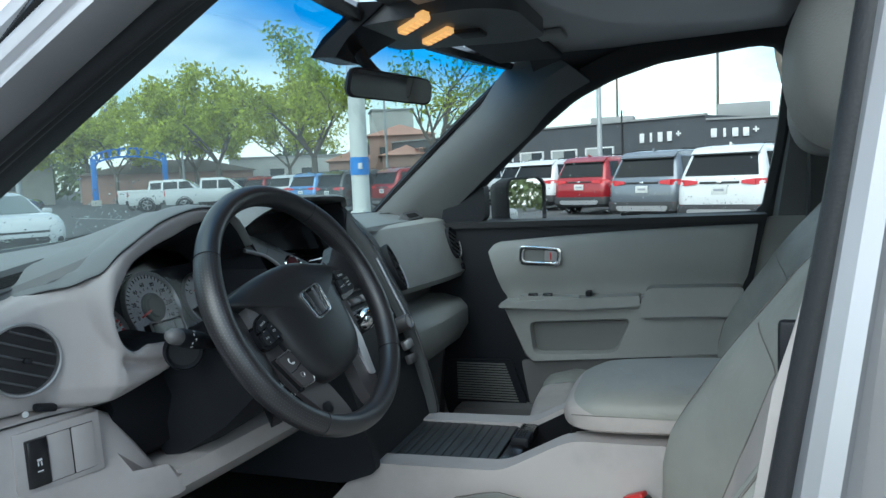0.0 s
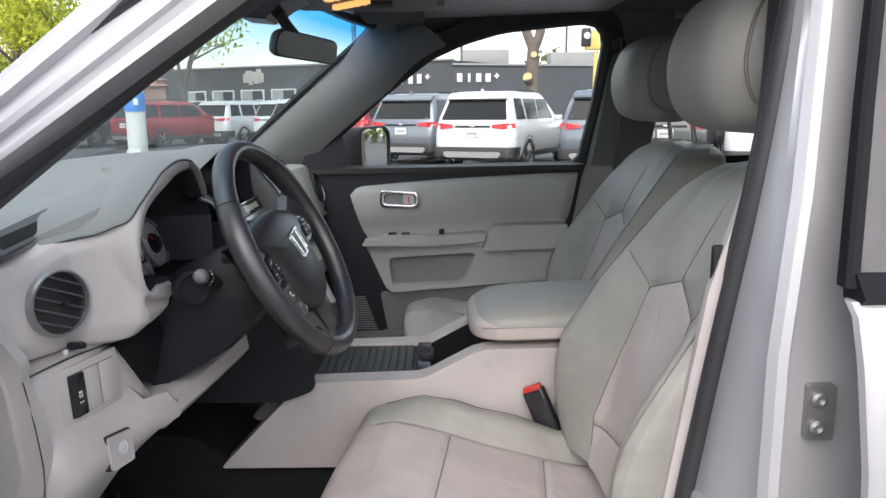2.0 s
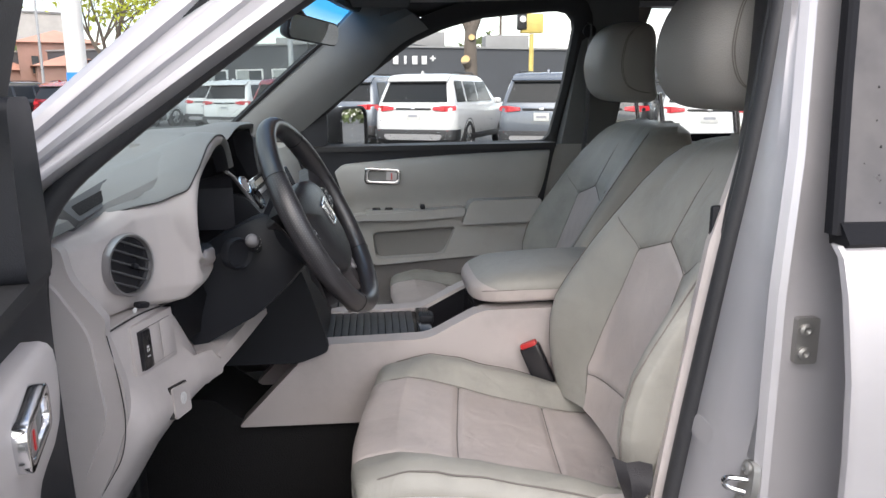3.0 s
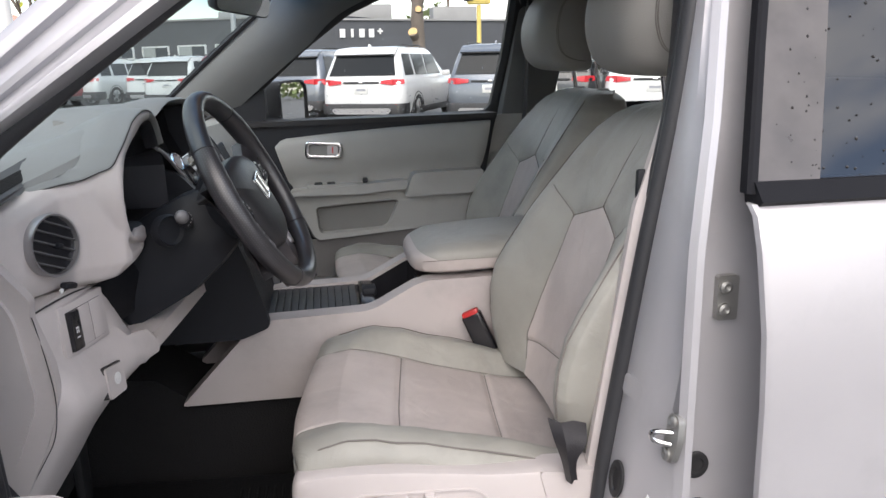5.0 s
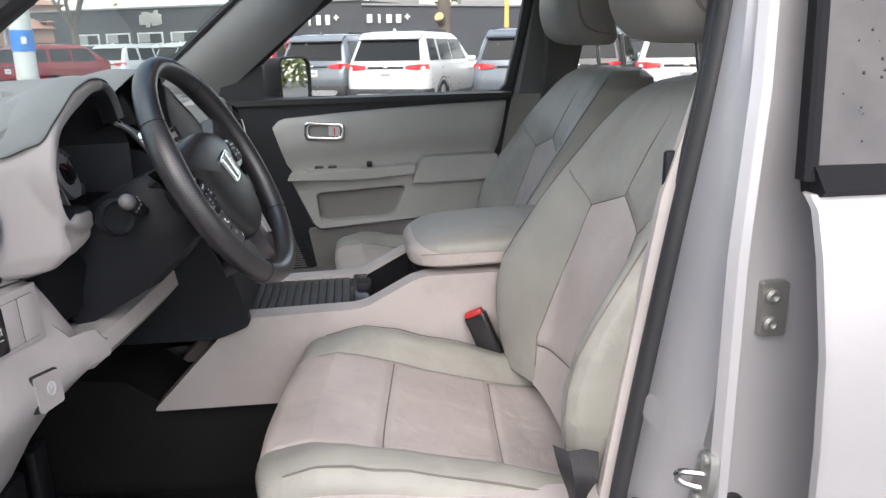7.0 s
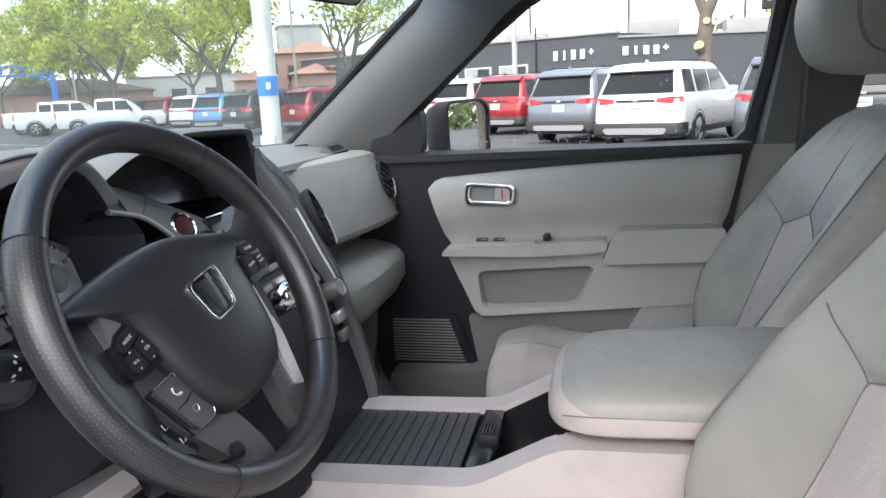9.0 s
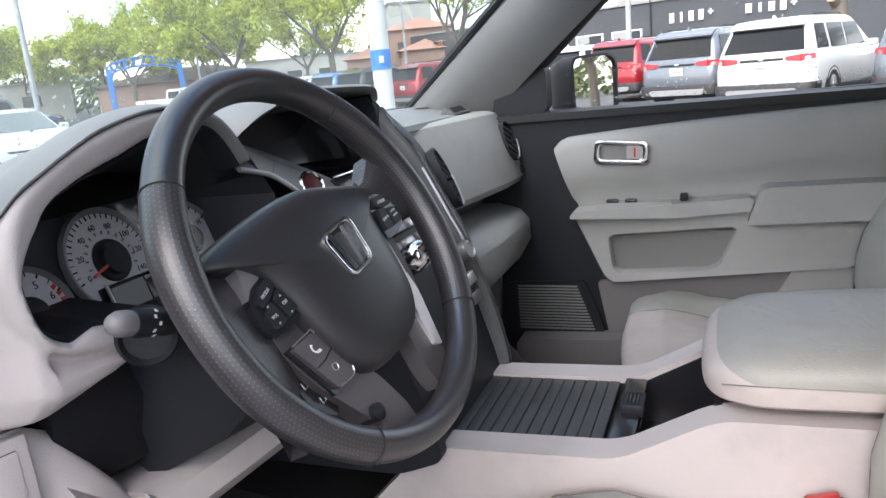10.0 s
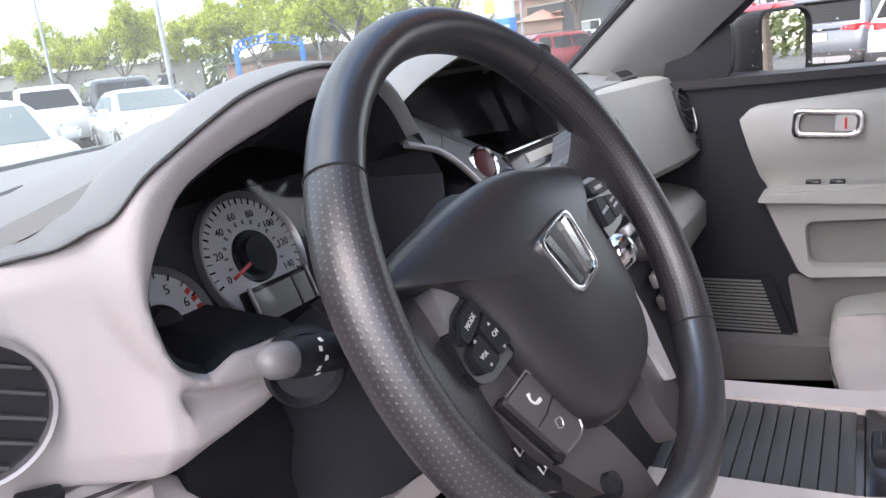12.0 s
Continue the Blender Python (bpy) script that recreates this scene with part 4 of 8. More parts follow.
lettering("symbol", "P", 0.012, WHITE_MARK, br_m @ Matrix.Translation((0.004, -0.006, 0.0068)), dash)
# end cap beside the door
part("end_cap", prism(rounded([(-0.99, 1.24), (-0.842, 1.245), (-0.835, 1.20), (-0.792, 1.14), (-0.797, 1.118), (-0.778, 1.05), (-0.776, 1.0), (-0.80, 0.93), (-0.845, 0.84), (-0.90, 0.72), (-0.99, 0.70)], 0.015), "y", 0.598, 0.618, 0.006), LIGHT, dash)
part("end_cap_panel", prism(rounded([(-0.96, 1.19), (-0.86, 1.20), (-0.815, 1.125), (-0.802, 1.0), (-0.845, 0.90), (-0.96, 0.88)], 0.02), "y", 0.590, 0.603, 0.005), LIGHT, dash)

# joints between the dashboard mouldings
for path, r in (([(-0.7945, 0.600, 1.119), (-0.7920, 0.600, 1.1045), (-0.7830, 0.5972, 1.050), (-0.7798, 0.5972, 0.996), (-0.791, 0.605, 0.9407), (-0.812, 0.607, 0.9016), (-0.838, 0.606, 0.86)], 0.0008),
                ([(-0.797, 0.620, 1.1185), (-0.7905, 0.660, 1.1185), (-0.7795, 0.7176, 1.1165), (-0.762, 0.756, 1.1160), (-0.750, 0.790, 1.1160)], 0.0013)):
    part("panel_gap", tube(spline(path, 6), r, 6), GAP, dash)
# dark knee area and column
part("knee_cover", soften(loft([[(-0.92, y, 1.17), (x0, y, 1.165), (x0 + 0.03, y, 1.10), (x0 + 0.01, y, 1.03), (x0 - 0.03, y, 1.004), (-0.92, y, 1.0)] for y, x0 in ((0.80, -0.785), (0.86, -0.755), (0.95, -0.735), (1.05, -0.725), (1.17, -0.71))]), 0.012, 2, 30), KNEE, dash)

# centre stack
STACK = [(-0.95, 1.23), (-0.715, 1.235), (-0.690, 1.222), (-0.640, 1.160), (-0.605, 1.110), (-0.575, 1.03), (-0.545, 0.93), (-0.535, 0.885), (-0.60, 0.86), (-0.95, 0.86)]
stack = thing("centre_stack", "charcoal centre stack with screen, controls and vents", "centre stack")
part("face", prism([(x - 0.010, z) for x, z in STACK], "y", 1.185, 1.478, 0.006), DARK, stack)
part("side_cheek", prism(rounded(STACK, 0.015), "y", 1.165, 1.187, 0.008), DARK, stack)
# visor whose lip climbs from the trim panel and runs across over the screen
LIP = [(-0.738, 1.106, 1.320), (-0.724, 1.135, 1.341), (-0.719, 1.168, 1.352), (-0.717, 1.203, 1.361), (-0.716, 1.245, 1.367), (-0.716, 1.30, 1.369), (-0.716, 1.44, 1.365), (-0.718, 1.475, 1.358), (-0.722, 1.486, 1.342)]
lip_pts = spline(LIP, 4)
part("screen_visor", loft([[(p.x, p.y, p.z), (p.x - 0.008, p.y, p.z + 0.004), (p.x - 0.06, p.y, p.z + 0.005), (-0.90, p.y, 1.345), (-0.90, p.y, 1.30), (-0.80, p.y, p.z - 0.014), (p.x - 0.010, p.y, p.z - 0.007)] for p in lip_pts]), PAD, stack, "soft charcoal visor over the screen")
part("visor_cheek", soften(loft([[(-0.90, y, 1.25), (-0.74, y, 1.225), (-0.716, y, 1.240), (-0.722, y, 1.331), (-0.735, y, 1.348), (-0.90, y, 1.340)] for y in (1.470, 1.490)]), 0.005), DARK, stack)
part("screen_recess", loft([[(-0.745, 1.100, 1.318), (-0.715, 1.290, 1.238), (-0.712, 1.472, 1.236), (-0.728, 1.472, 1.352), (-0.728, 1.20, 1.352)], [(-0.815, 1.130, 1.320), (-0.765, 1.290, 1.242), (-0.765, 1.468, 1.240), (-0.815, 1.468, 1.345), (-0.815, 1.20, 1.345)]], True, False), GLOSSY, stack)
part("screen", prism([(1.16, 1.318), (1.245, 1.266), (1.455, 1.250), (1.455, 1.342), (1.19, 1.342)], "x", -0.002, 0.002), SCREEN, stack, "dark unlit navigation screen").data.transform(Matrix.Translation((-0.797, 0, 0)) @ Matrix.Translation((0, 1.3, 1.296)) @ Matrix.Rotation(radians(-22), 4, "Y") @ Matrix.Translation((0, -1.3, -1.296)))
# slanted trim panel with a seam and its satin edge
TOP_E = [(-0.742, 1.104, 1.320), (-0.752, 1.160, 1.305), (-0.752, 1.208, 1.289), (-0.735, 1.250, 1.266), (-0.714, 1.287, 1.243), (-0.690, 1.296, 1.221)]
LOW_E = [(-0.714, 1.074, 1.291), (-0.715, 1.105, 1.284), (-0.714, 1.140, 1.273), (-0.706, 1.172, 1.250), (-0.692, 1.190, 1.222), (-0.676, 1.196, 1.190)]
te, le = spline(TOP_E, 5), spline(LOW_E, 5)
for nm, lo, hi, lab in (("trim_panel", 0, 10, "grey slanted trim panel"), ("trim_panel", 10, 26, "grey trim panel with round button")):
    rows = []
    for a, b in list(zip(te, le))[lo:hi + 1 if hi < 26 else None]:
        nrm = (b - a).cross(Vector((0, 1, -0.5))).normalized()
        if nrm.x < 0:
            nrm = -nrm
        rows.append([a - nrm * 0.006, a, a.lerp(b, 0.33) + nrm * 0.003, a.lerp(b, 0.66) + nrm * 0.003, b, b - nrm * 0.005])
    if hi < 26:
        rows[-1] = [v - Vector((0, 0.0011, -0.0006)) for v in rows[-1]]
    part("trim_panel", loft(rows), PILLAR, stack, lab)
part("satin_edge", tube([p + Vector((0.002, -0.002, -0.002)) for p in le], 0.0034, 7), SATIN, stack, "satin silver edge")
part("edge_wall", loft([[tuple(p + Vector((0.0, 0.0, -0.002))) for p in le], [(p.x - 0.09, p.y + 0.05, p.z - 0.03) for p in le]], False, False), DARK, stack)
hz = facing((-0.7055, 1.2145, 1.245), (0.90, -0.22, 0.40))
part("hazard_button", lathe([(0.019, -0.01), (0.0215, 0.002), (0.019, 0.0055), (0.0165, 0.003), (0.016, 0.0), (0.0, 0.001)], hz, 28), CHROME, stack, "chrome ringed round button")
part("button_face", lathe([(0.016, 0), (0.0150, 0.004), (0, 0.005)], hz, 20), material("dark red button", (0.06, 0.014, 0.018), 0.25), stack)
part("round_socket", lathe([(0.022, -0.02), (0.025, 0.002), (0.022, 0.004), (0.019, 0.0), (0.016, -0.012), (0, -0.013)], facing((-0.682, 1.243, 1.213), (0.9, -0.15, 0.45)), 26), GLOSSY, stack)
# display band under the screen
band_m = facing((-0.700, 1.375, 1.234), (0.9, 0, 0.43))
part("display_band", box((0, -0.002, -0.006), (0.20, 0.030, 0.012), 0.003, m=band_m), GLOSSY, stack)
part("chrome_line", box((0, 0.014, 0.0005), (0.196, 0.0035, 0.004), 0.001, m=band_m), CHROME, stack)
part("clock_glass", box((0.004, -0.001, 0.0012), (0.112, 0.012, 0.002), m=band_m), material("pale display", (0.50, 0.47, 0.40), 0.3), stack, "pale clock display")
part("silver_strip", box((0.006, -0.022, -0.006), (0.19, 0.013, 0.012), 0.003, m=band_m), SATIN, stack)
for row in range(4):
    for k in range(4):
        t = row / 4
        p = (-0.652 + 0.055 * t, 1.28 + 0.048 * k, 1.182 - 0.085 * t)
        part("button", box((0, 0, 0), (0.036, 0.015, 0.010), 0.003, m=facing(p, (0.82, 0, 0.57))), GUNMETAL if (row + k) % 3 else SATIN, stack)
# wing panel between the stack and the passenger's side, with its bright strip and knob
WING_I = [(-0.722, 1.486, 1.330), (-0.700, 1.480, 1.300), (-0.664, 1.478, 1.255), (-0.634, 1.478, 1.198), (-0.608, 1.478, 1.145), (-0.586, 1.478, 1.100), (-0.553, 1.478, 1.000), (-0.532, 1.478, 0.905), (-0.54, 1.478, 0.872)]
WING_O = [(-0.760, 1.560, 1.296), (-0.738, 1.596, 1.284), (-0.708, 1.606, 1.250), (-0.682, 1.606, 1.198), (-0.664, 1.606, 1.145), (-0.648, 1.606, 1.100), (-0.610, 1.585, 1.000), (-0.580, 1.560, 0.905), (-0.585, 1.55, 0.872)]
rows = []
for a, b in zip(spline(WING_I, 4), spline(WING_O, 4)):
    mid = a.lerp(b, 0.4) + Vector((0.010, 0, 0.004))
    rows.append([a + Vector((-0.10, 0, 0)), a + Vector((-0.014, -0.004, 0)), a + Vector((-0.002, 0.0, 0)), a + Vector((0.004, 0.008, 0)), mid, b, b + Vector((-0.02, 0.012, 0)), b + Vector((-0.12, 0.01, 0))])
WING = material("dark grey trim", (0.085, 0.088, 0.092), 0.5, grain=0.4, grain_size=0.0015)
part("wing_panel", loft(rows), WING, stack, "dark grey side panel")
inner = spline(WING_I, 4)
part("bright_strip", tube([p + Vector((-0.002, -0.007, 0.002)) for p in inner[10:22]], 0.0028, 6), SATIN, stack, "satin silver strip")
part("strip_gap", tube([p + Vector((0.002, 0.004, 0.002)) for p in inner[2:30]], 0.0022, 5), GLOSSY, stack)
for p in ((-0.584, 1.448, 1.094),):
    knob_m = facing(p, (0.92, -0.1, 0.38))
    part("rotary_knob", lathe([(0.017, -0.03), (0.017, 0.010), (0.0155, 0.013), (0.012, 0.013), (0.0115, 0.010), (0.0, 0.010)], knob_m, 22), GUNMETAL, stack, "round knob with a silver ring")
    part("knob_ring", lathe([(0.0125, 0.010), (0.0145, 0.014), (0.0125, 0.015), (0.0115, 0.011)], knob_m, 22), SATIN, stack)
for k in range(2):
    part("button", box((0, 0, 0), (0.040, 0.020, 0.014), 0.004, m=facing((-0.578 + 0.008 * k, 1.445, 1.050 - 0.030 * k), (0.92, 0, 0.38))), GUNMETAL if k else SATIN, stack)
# gear selector
part("selector_plate", box((0, 0, 0), (0.07, 0.13, 0.008), 0.004, m=facing((-0.618, 1.222, 1.115), (0.90, 0, 0.42))), GLOSSY, stack)
part("selector_stem", tube([(-0.62, 1.218, 1.11), (-0.585, 1.215, 1.135)], 0.009, 8), CHROME, stack)
part("selector_knob", lathe([(0.010, -0.02), (0.017, -0.012), (0.021, 0.006), (0.018, 0.022), (0.010, 0.030), (0, 0.032)], facing((-0.572, 1.214, 1.143), (0.8, 0, 0.6)), 18), CHROME, stack, "chrome gear selector knob")
# oval vent on the passenger side of the stack
round_vent((-0.642, 1.532, 1.198), (0.90, 0.16, 0.40), 0.050, 0.50, 0.011, DARK)

# passenger side of the dashboard
UP = [(-0.90, 1.278), (-0.748, 1.278), (-0.730, 1.272), (-0.704, 1.228), (-0.676, 1.146), (-0.671, 1.124), (-0.684, 1.108), (-0.90, 1.104)]
UP_ROWS = [[(x + dx, y + (0.03 if x < -0.8 else 0), BELT + (z - BELT) * k) for x, z in UP] for y, dx, k in ((1.590, -0.075, 0.9), (1.606, -0.046, 1.0), (1.635, -0.030, 1.0), (1.66, -0.020, 1.0), (1.80, 0.006, 1.0), (1.96, 0.030, 1.0), (2.050, 0.040, 0.98), (2.092, 0.018, 0.90))]
part("vent_cheek", loft(UP_ROWS[:3]), DARK, dash, "charcoal cheek beside the stack")
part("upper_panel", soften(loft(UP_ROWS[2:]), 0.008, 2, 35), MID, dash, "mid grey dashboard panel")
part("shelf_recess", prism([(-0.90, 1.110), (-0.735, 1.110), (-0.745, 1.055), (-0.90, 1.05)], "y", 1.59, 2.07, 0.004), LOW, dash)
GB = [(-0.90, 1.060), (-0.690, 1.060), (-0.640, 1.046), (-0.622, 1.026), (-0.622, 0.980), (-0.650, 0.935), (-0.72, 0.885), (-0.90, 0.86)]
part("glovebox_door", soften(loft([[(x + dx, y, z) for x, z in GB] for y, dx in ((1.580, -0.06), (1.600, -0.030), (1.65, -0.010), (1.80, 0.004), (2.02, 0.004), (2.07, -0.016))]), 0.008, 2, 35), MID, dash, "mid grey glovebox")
round_vent((-0.664, 2.028, 1.205), (0.92, -0.22, 0.32), 0.042, 0.55, 0.012, DARK)
part("key_lock", lathe([(0.009, -0.01), (0.010, 0.002), (0.008, 0.004), (0.0, 0.003)], facing((-0.634, 2.040, 1.140), (0.95, -0.1, 0.3)), 16), GLOSSY, dash)

# ---- steering column, stalk and wheel ----
column = thing("steering_column", "charcoal steering column shroud with indicator stalk", "steering column")
cw = Vector((-0.5252, 0.9404, 1.2232))
axis_n = Vector((math.cos(0.4761) * math.cos(-0.1023), math.cos(0.4761) * math.sin(-0.1023), math.sin(0.4761)))
wheel_m = facing(cw, axis_n)
shroud = []
for h, w, up, dn in ((-0.30, 0.085, 0.04, 0.11), (-0.18, 0.082, 0.055, 0.105), (-0.11, 0.072, 0.055, 0.085), (-0.065, 0.060, 0.048, 0.065), (-0.05, 0.045, 0.035, 0.045)):
    shroud.append([(w * x, (up if y > 0 else dn) * y, h) for x, y in ((-1, -0.5), (-0.75, -0.95), (0, -1.0), (0.75, -0.95), (1, -0.5), (1, 0.5), (0.7, 0.95), (0, 1.0), (-0.7, 0.95), (-1, 0.5))])
bm = loft(shroud)
bm.transform(wheel_m)
part("shroud", soften(bm, 0.008, 2, 30), DARK, column)
s0, s1 = Vector((-0.630, 0.855, 1.186)), Vector((-0.621, 0.757, 1.217))
sd = (s1 - s0).normalized()
part("stalk_collar", lathe([(0.026, -0.012), (0.027, 0.0), (0.024, 0.006), (0.020, 0.0), (0.0, -0.002)], facing(Vector((-0.655, 0.828, 1.180)), (0.72, -0.68, 0.1)), 28), DARK, column)
sx = facing(s0, sd)
stalk = part("indicator_stalk", lathe([(0.008, -0.03), (0.009, 0.0), (0.0095, 0.020), (0.0115, 0.024), (0.0122, 0.044), (0.0117, 0.048), (0.0120, 0.052), (0.0120, 0.072), (0.0104, 0.076), (0.0104, 0.080), (0.0100, 0.092), (0.006, 0.099), (0, 0.100)], sx, 24), DARK, column, "charcoal indicator stalk")
for k in range(5):
    part("symbol", box((0.0121, 0, 0.058 + 0.005 * (k % 2)), (0.0006, 0.003, 0.0028), m=sx @ Matrix.Rotation(radians(-60 + 28 * k), 4, "Z")), WHITE_MARK, stalk)
part("stalk_cap", lathe([(0.0102, 0.078), (0.0106, 0.086), (0.0102, 0.093), (0.0074, 0.1000), (0.0035, 0.1025), (0, 0.103)], sx, 28), material("satin stalk cap", (0.16, 0.155, 0.16), 0.35), stalk)

wheel = thing("steering_wheel", "black leather steering wheel with perforated grips, turned slightly", "steering wheel", m=wheel_m @ Matrix.Rotation(radians(12), 4, "Z"))
# leather with punched holes, laid out along the rim's own coordinates
PERF = material("perforated leather", (0.020, 0.019, 0.022), 0.40, grain=0.10, grain_size=0.0016, spec=1.0)
nt = PERF.node_tree
uvn, sepn = nt.nodes.new("ShaderNodeUVMap"), nt.nodes.new("ShaderNodeSeparateXYZ")
def math_node(op, a, b=None):
    n = nt.nodes.new("ShaderNodeMath")
    n.operation = op
    for i, v in enumerate((a, b)):
        if v is None:
            continue
        if isinstance(v, (int, float)):
            n.inputs[i].default_value = v
        else:
            nt.links.new(v, n.inputs[i])
    return n.outputs[0]
nt.links.new(uvn.outputs["UV"], sepn.inputs[0])
row_n = math_node("FLOOR", sepn.outputs["Y"])
sh = math_node("MULTIPLY", math_node("MODULO", row_n, 2.0), 0.5)
fx = math_node("SUBTRACT", math_node("FRACT", math_node("ADD", sepn.outputs["X"], sh)), 0.5)
fy = math_node("SUBTRACT", math_node("FRACT", sepn.outputs["Y"]), 0.5)
dd = math_node("SQRT", math_node("ADD", math_node("MULTIPLY", fx, fx), math_node("MULTIPLY", fy, fy)))
hole = math_node("LESS_THAN", dd, 0.17)
mixn, bn = nt.nodes.new("ShaderNodeMix"), nt.nodes["Principled BSDF"]
mixn.data_type = "RGBA"
# hole colour lighter than the leather: painted glint of their edges
mixn.inputs["B"].default_value = (0.075, 0.07, 0.08, 1)
nt.links.new(hole, mixn.inputs["Factor"])
nt.links.new(bn.inputs["Base Color"].links[0].from_socket, mixn.inputs["A"])
nt.links.new(mixn.outputs["Result"], bn.inputs["Base Color"])
bump2 = nt.nodes.new("ShaderNodeBump")
bump2.inputs["Strength"].default_value, bump2.inputs["Distance"].default_value = 0.18, 0.0006
sm_h = nt.nodes.new("ShaderNodeMapRange")
sm_h.inputs["From Min"].default_value, sm_h.inputs["From Max"].default_value = 0.10, 0.30
nt.links.new(dd, sm_h.inputs["Value"])
nt.links.new(sm_h.outputs["Result"], bump2.inputs["Height"])
nt.links.new(bn.inputs["Normal"].links[0].from_socket, bump2.inputs["Normal"])
nt.links.new(bump2.outputs["Normal"], bn.inputs["Normal"])
WLEATHER = material("black wheel leather", (0.026, 0.026, 0.030), 0.33, grain=0.14, grain_size=0.0018, vary=0.1, spec=1.0)


def rim_arc(a0, a1, mat, name, label=""):
    n = max(4, int(abs(a1 - a0) / 3))
    me = bpy.data.meshes.new(name)
    vs, fs, uv = [], [], []
    k = 20
    for i in range(n + 1):
        a = radians(a0 + (a1 - a0) * i / n)
        deg = (math.degrees(a) + 360) % 360
        swell = 1.0 + 0.10 * math.exp(-((deg - 152) / 14) ** 2) + 0.10 * math.exp(-((deg - 28) / 14) ** 2)
        if name == "grip":
            swell *= 1.015
        for j in range(k):
            b = 2 * math.pi * j / k
            rr, hh = 0.178 + 0.0150 * swell * math.cos(b), 0.0175 * swell * math.sin(b)
            vs.append((rr * math.cos(a), rr * math.sin(a), hh))
    for i in range(n):
        for j in range(k):
            j2 = (j + 1) % k
            fs.append((i * k + j, i * k + j2, (i + 1) * k + j2, (i + 1) * k + j))
            u0, u1 = [0.178 * radians(abs(a1 - a0)) * q / n / 0.0040 for q in (i, i + 1)]
            v0, v1 = j * 1.4, (j + 1) * 1.4
            uv += [(u0, v0), (u0, v1), (u1, v1), (u1, v0)]
    fs += [tuple(range(k))[::-1], tuple(n * k + j for j in range(k))]
    me.from_pydata(vs, [], fs)
    lay = me.uv_layers.new(name="UVMap")
    flat = [c for p in uv for c in p] + [0.0] * (2 * 2 * k)
    lay.data.foreach_set("uv", flat)
    me.materials.append(mat)
    me.polygons.foreach_set("use_smooth", [True] * len(me.polygons))
    me.set_sharp_from_angle(angle=radians(60))
    ob = new(name, me)
    ob.parent = wheel
    return tagged(ob, label)


rim_arc(42, 136, WLEATHER, "rim", "smooth black leather")
rim_arc(136, 228, PERF, "grip", "perforated black leather")
rim_arc(228, 312, WLEATHER, "rim")
rim_arc(312, 402, PERF, "grip", "perforated black leather")
for a in (42, 136, 228, 312):
    ar = radians(a)
    part("stitch", tube([((0.178 + 0.0162 * math.cos(b)) * math.cos(ar), (0.178 + 0.0162 * math.cos(b)) * math.sin(ar), 0.0184 * math.sin(b)) for b in [2 * math.pi * j / 20 for j in range(20)]], 0.0006, 5, closed=True), RUBBER, wheel)
# airbag cover
PADO = [(0.0, 0.071), (0.032, 0.064), (0.062, 0.054), (0.092, 0.044), (0.116, 0.034), (0.123, 0.028), (0.110, 0.022), (0.096, 0.010), (0.090, -0.010), (0.086, -0.030), (0.078, -0.060), (0.065, -0.086), (0.041, -0.103), (0.0, -0.108),
        (-0.042, -0.103), (-0.066, -0.084), (-0.077, -0.055), (-0.083, -0.022), (-0.086, 0.004), (-0.094, 0.030), (-0.110, 0.047), (-0.127, 0.056), (-0.134, 0.063), (-0.124, 0.069), (-0.090, 0.073), (-0.048, 0.074)]
padc = [(p.x, p.y) for p in spline([(x, y, 0) for x, y in PADO], 4, closed=True)]
bm = loft([[(x * k, (y + 0.015) * k - 0.015, h - 0.012 * min(1, (abs(x) * k / 0.125) ** 2)) for x, y in padc] for k, h in ((0.95, -0.045), (1.0, -0.020), (1.0, -0.010), (0.988, -0.004), (0.955, 0.002), (0.90, 0.006), (0.80, 0.0095), (0.66, 0.0120), (0.48, 0.0138), (0.28, 0.0145), (0.08, 0.0145))])
part("airbag_cover", bm, material("soft black cover", (0.022, 0.022, 0.025), 0.40, grain=0.22, grain_size=0.0013, spec=0.6), wheel, "soft black airbag cover")
part("hub", lathe([(0.05, -0.09), (0.070, -0.065), (0.075, -0.050), (0.070, -0.045), (0, -0.045)], None, 24), DARK, wheel)
# plain chrome badge
badge = rounded([(-0.028, 0.024), (0.028, 0.024), (0.022, -0.024), (-0.022, -0.024)], 0.010)
bm = ring_plate(even([(x, y) for x, y in badge], 40), even([(x * 0.84, y * 0.84) for x, y in badge], 40), "z", 0.0120, 0.0172, 0.0012)
emblem = part("badge", bm, CHROME, wheel, "plain chrome badge")
part("badge_field", prism([(x * 0.88, y * 0.88) for x, y in badge], "z", 0.010, 0.0142), GLOSSY, emblem)
for s in (-1, 1):
    part("badge_bar", prism([(s * 0.019, 0.019), (s * 0.011, 0.019), (s * 0.006, -0.019), (s * 0.013, -0.019)], "z", 0.013, 0.0166, 0.0008), CHROME, emblem)
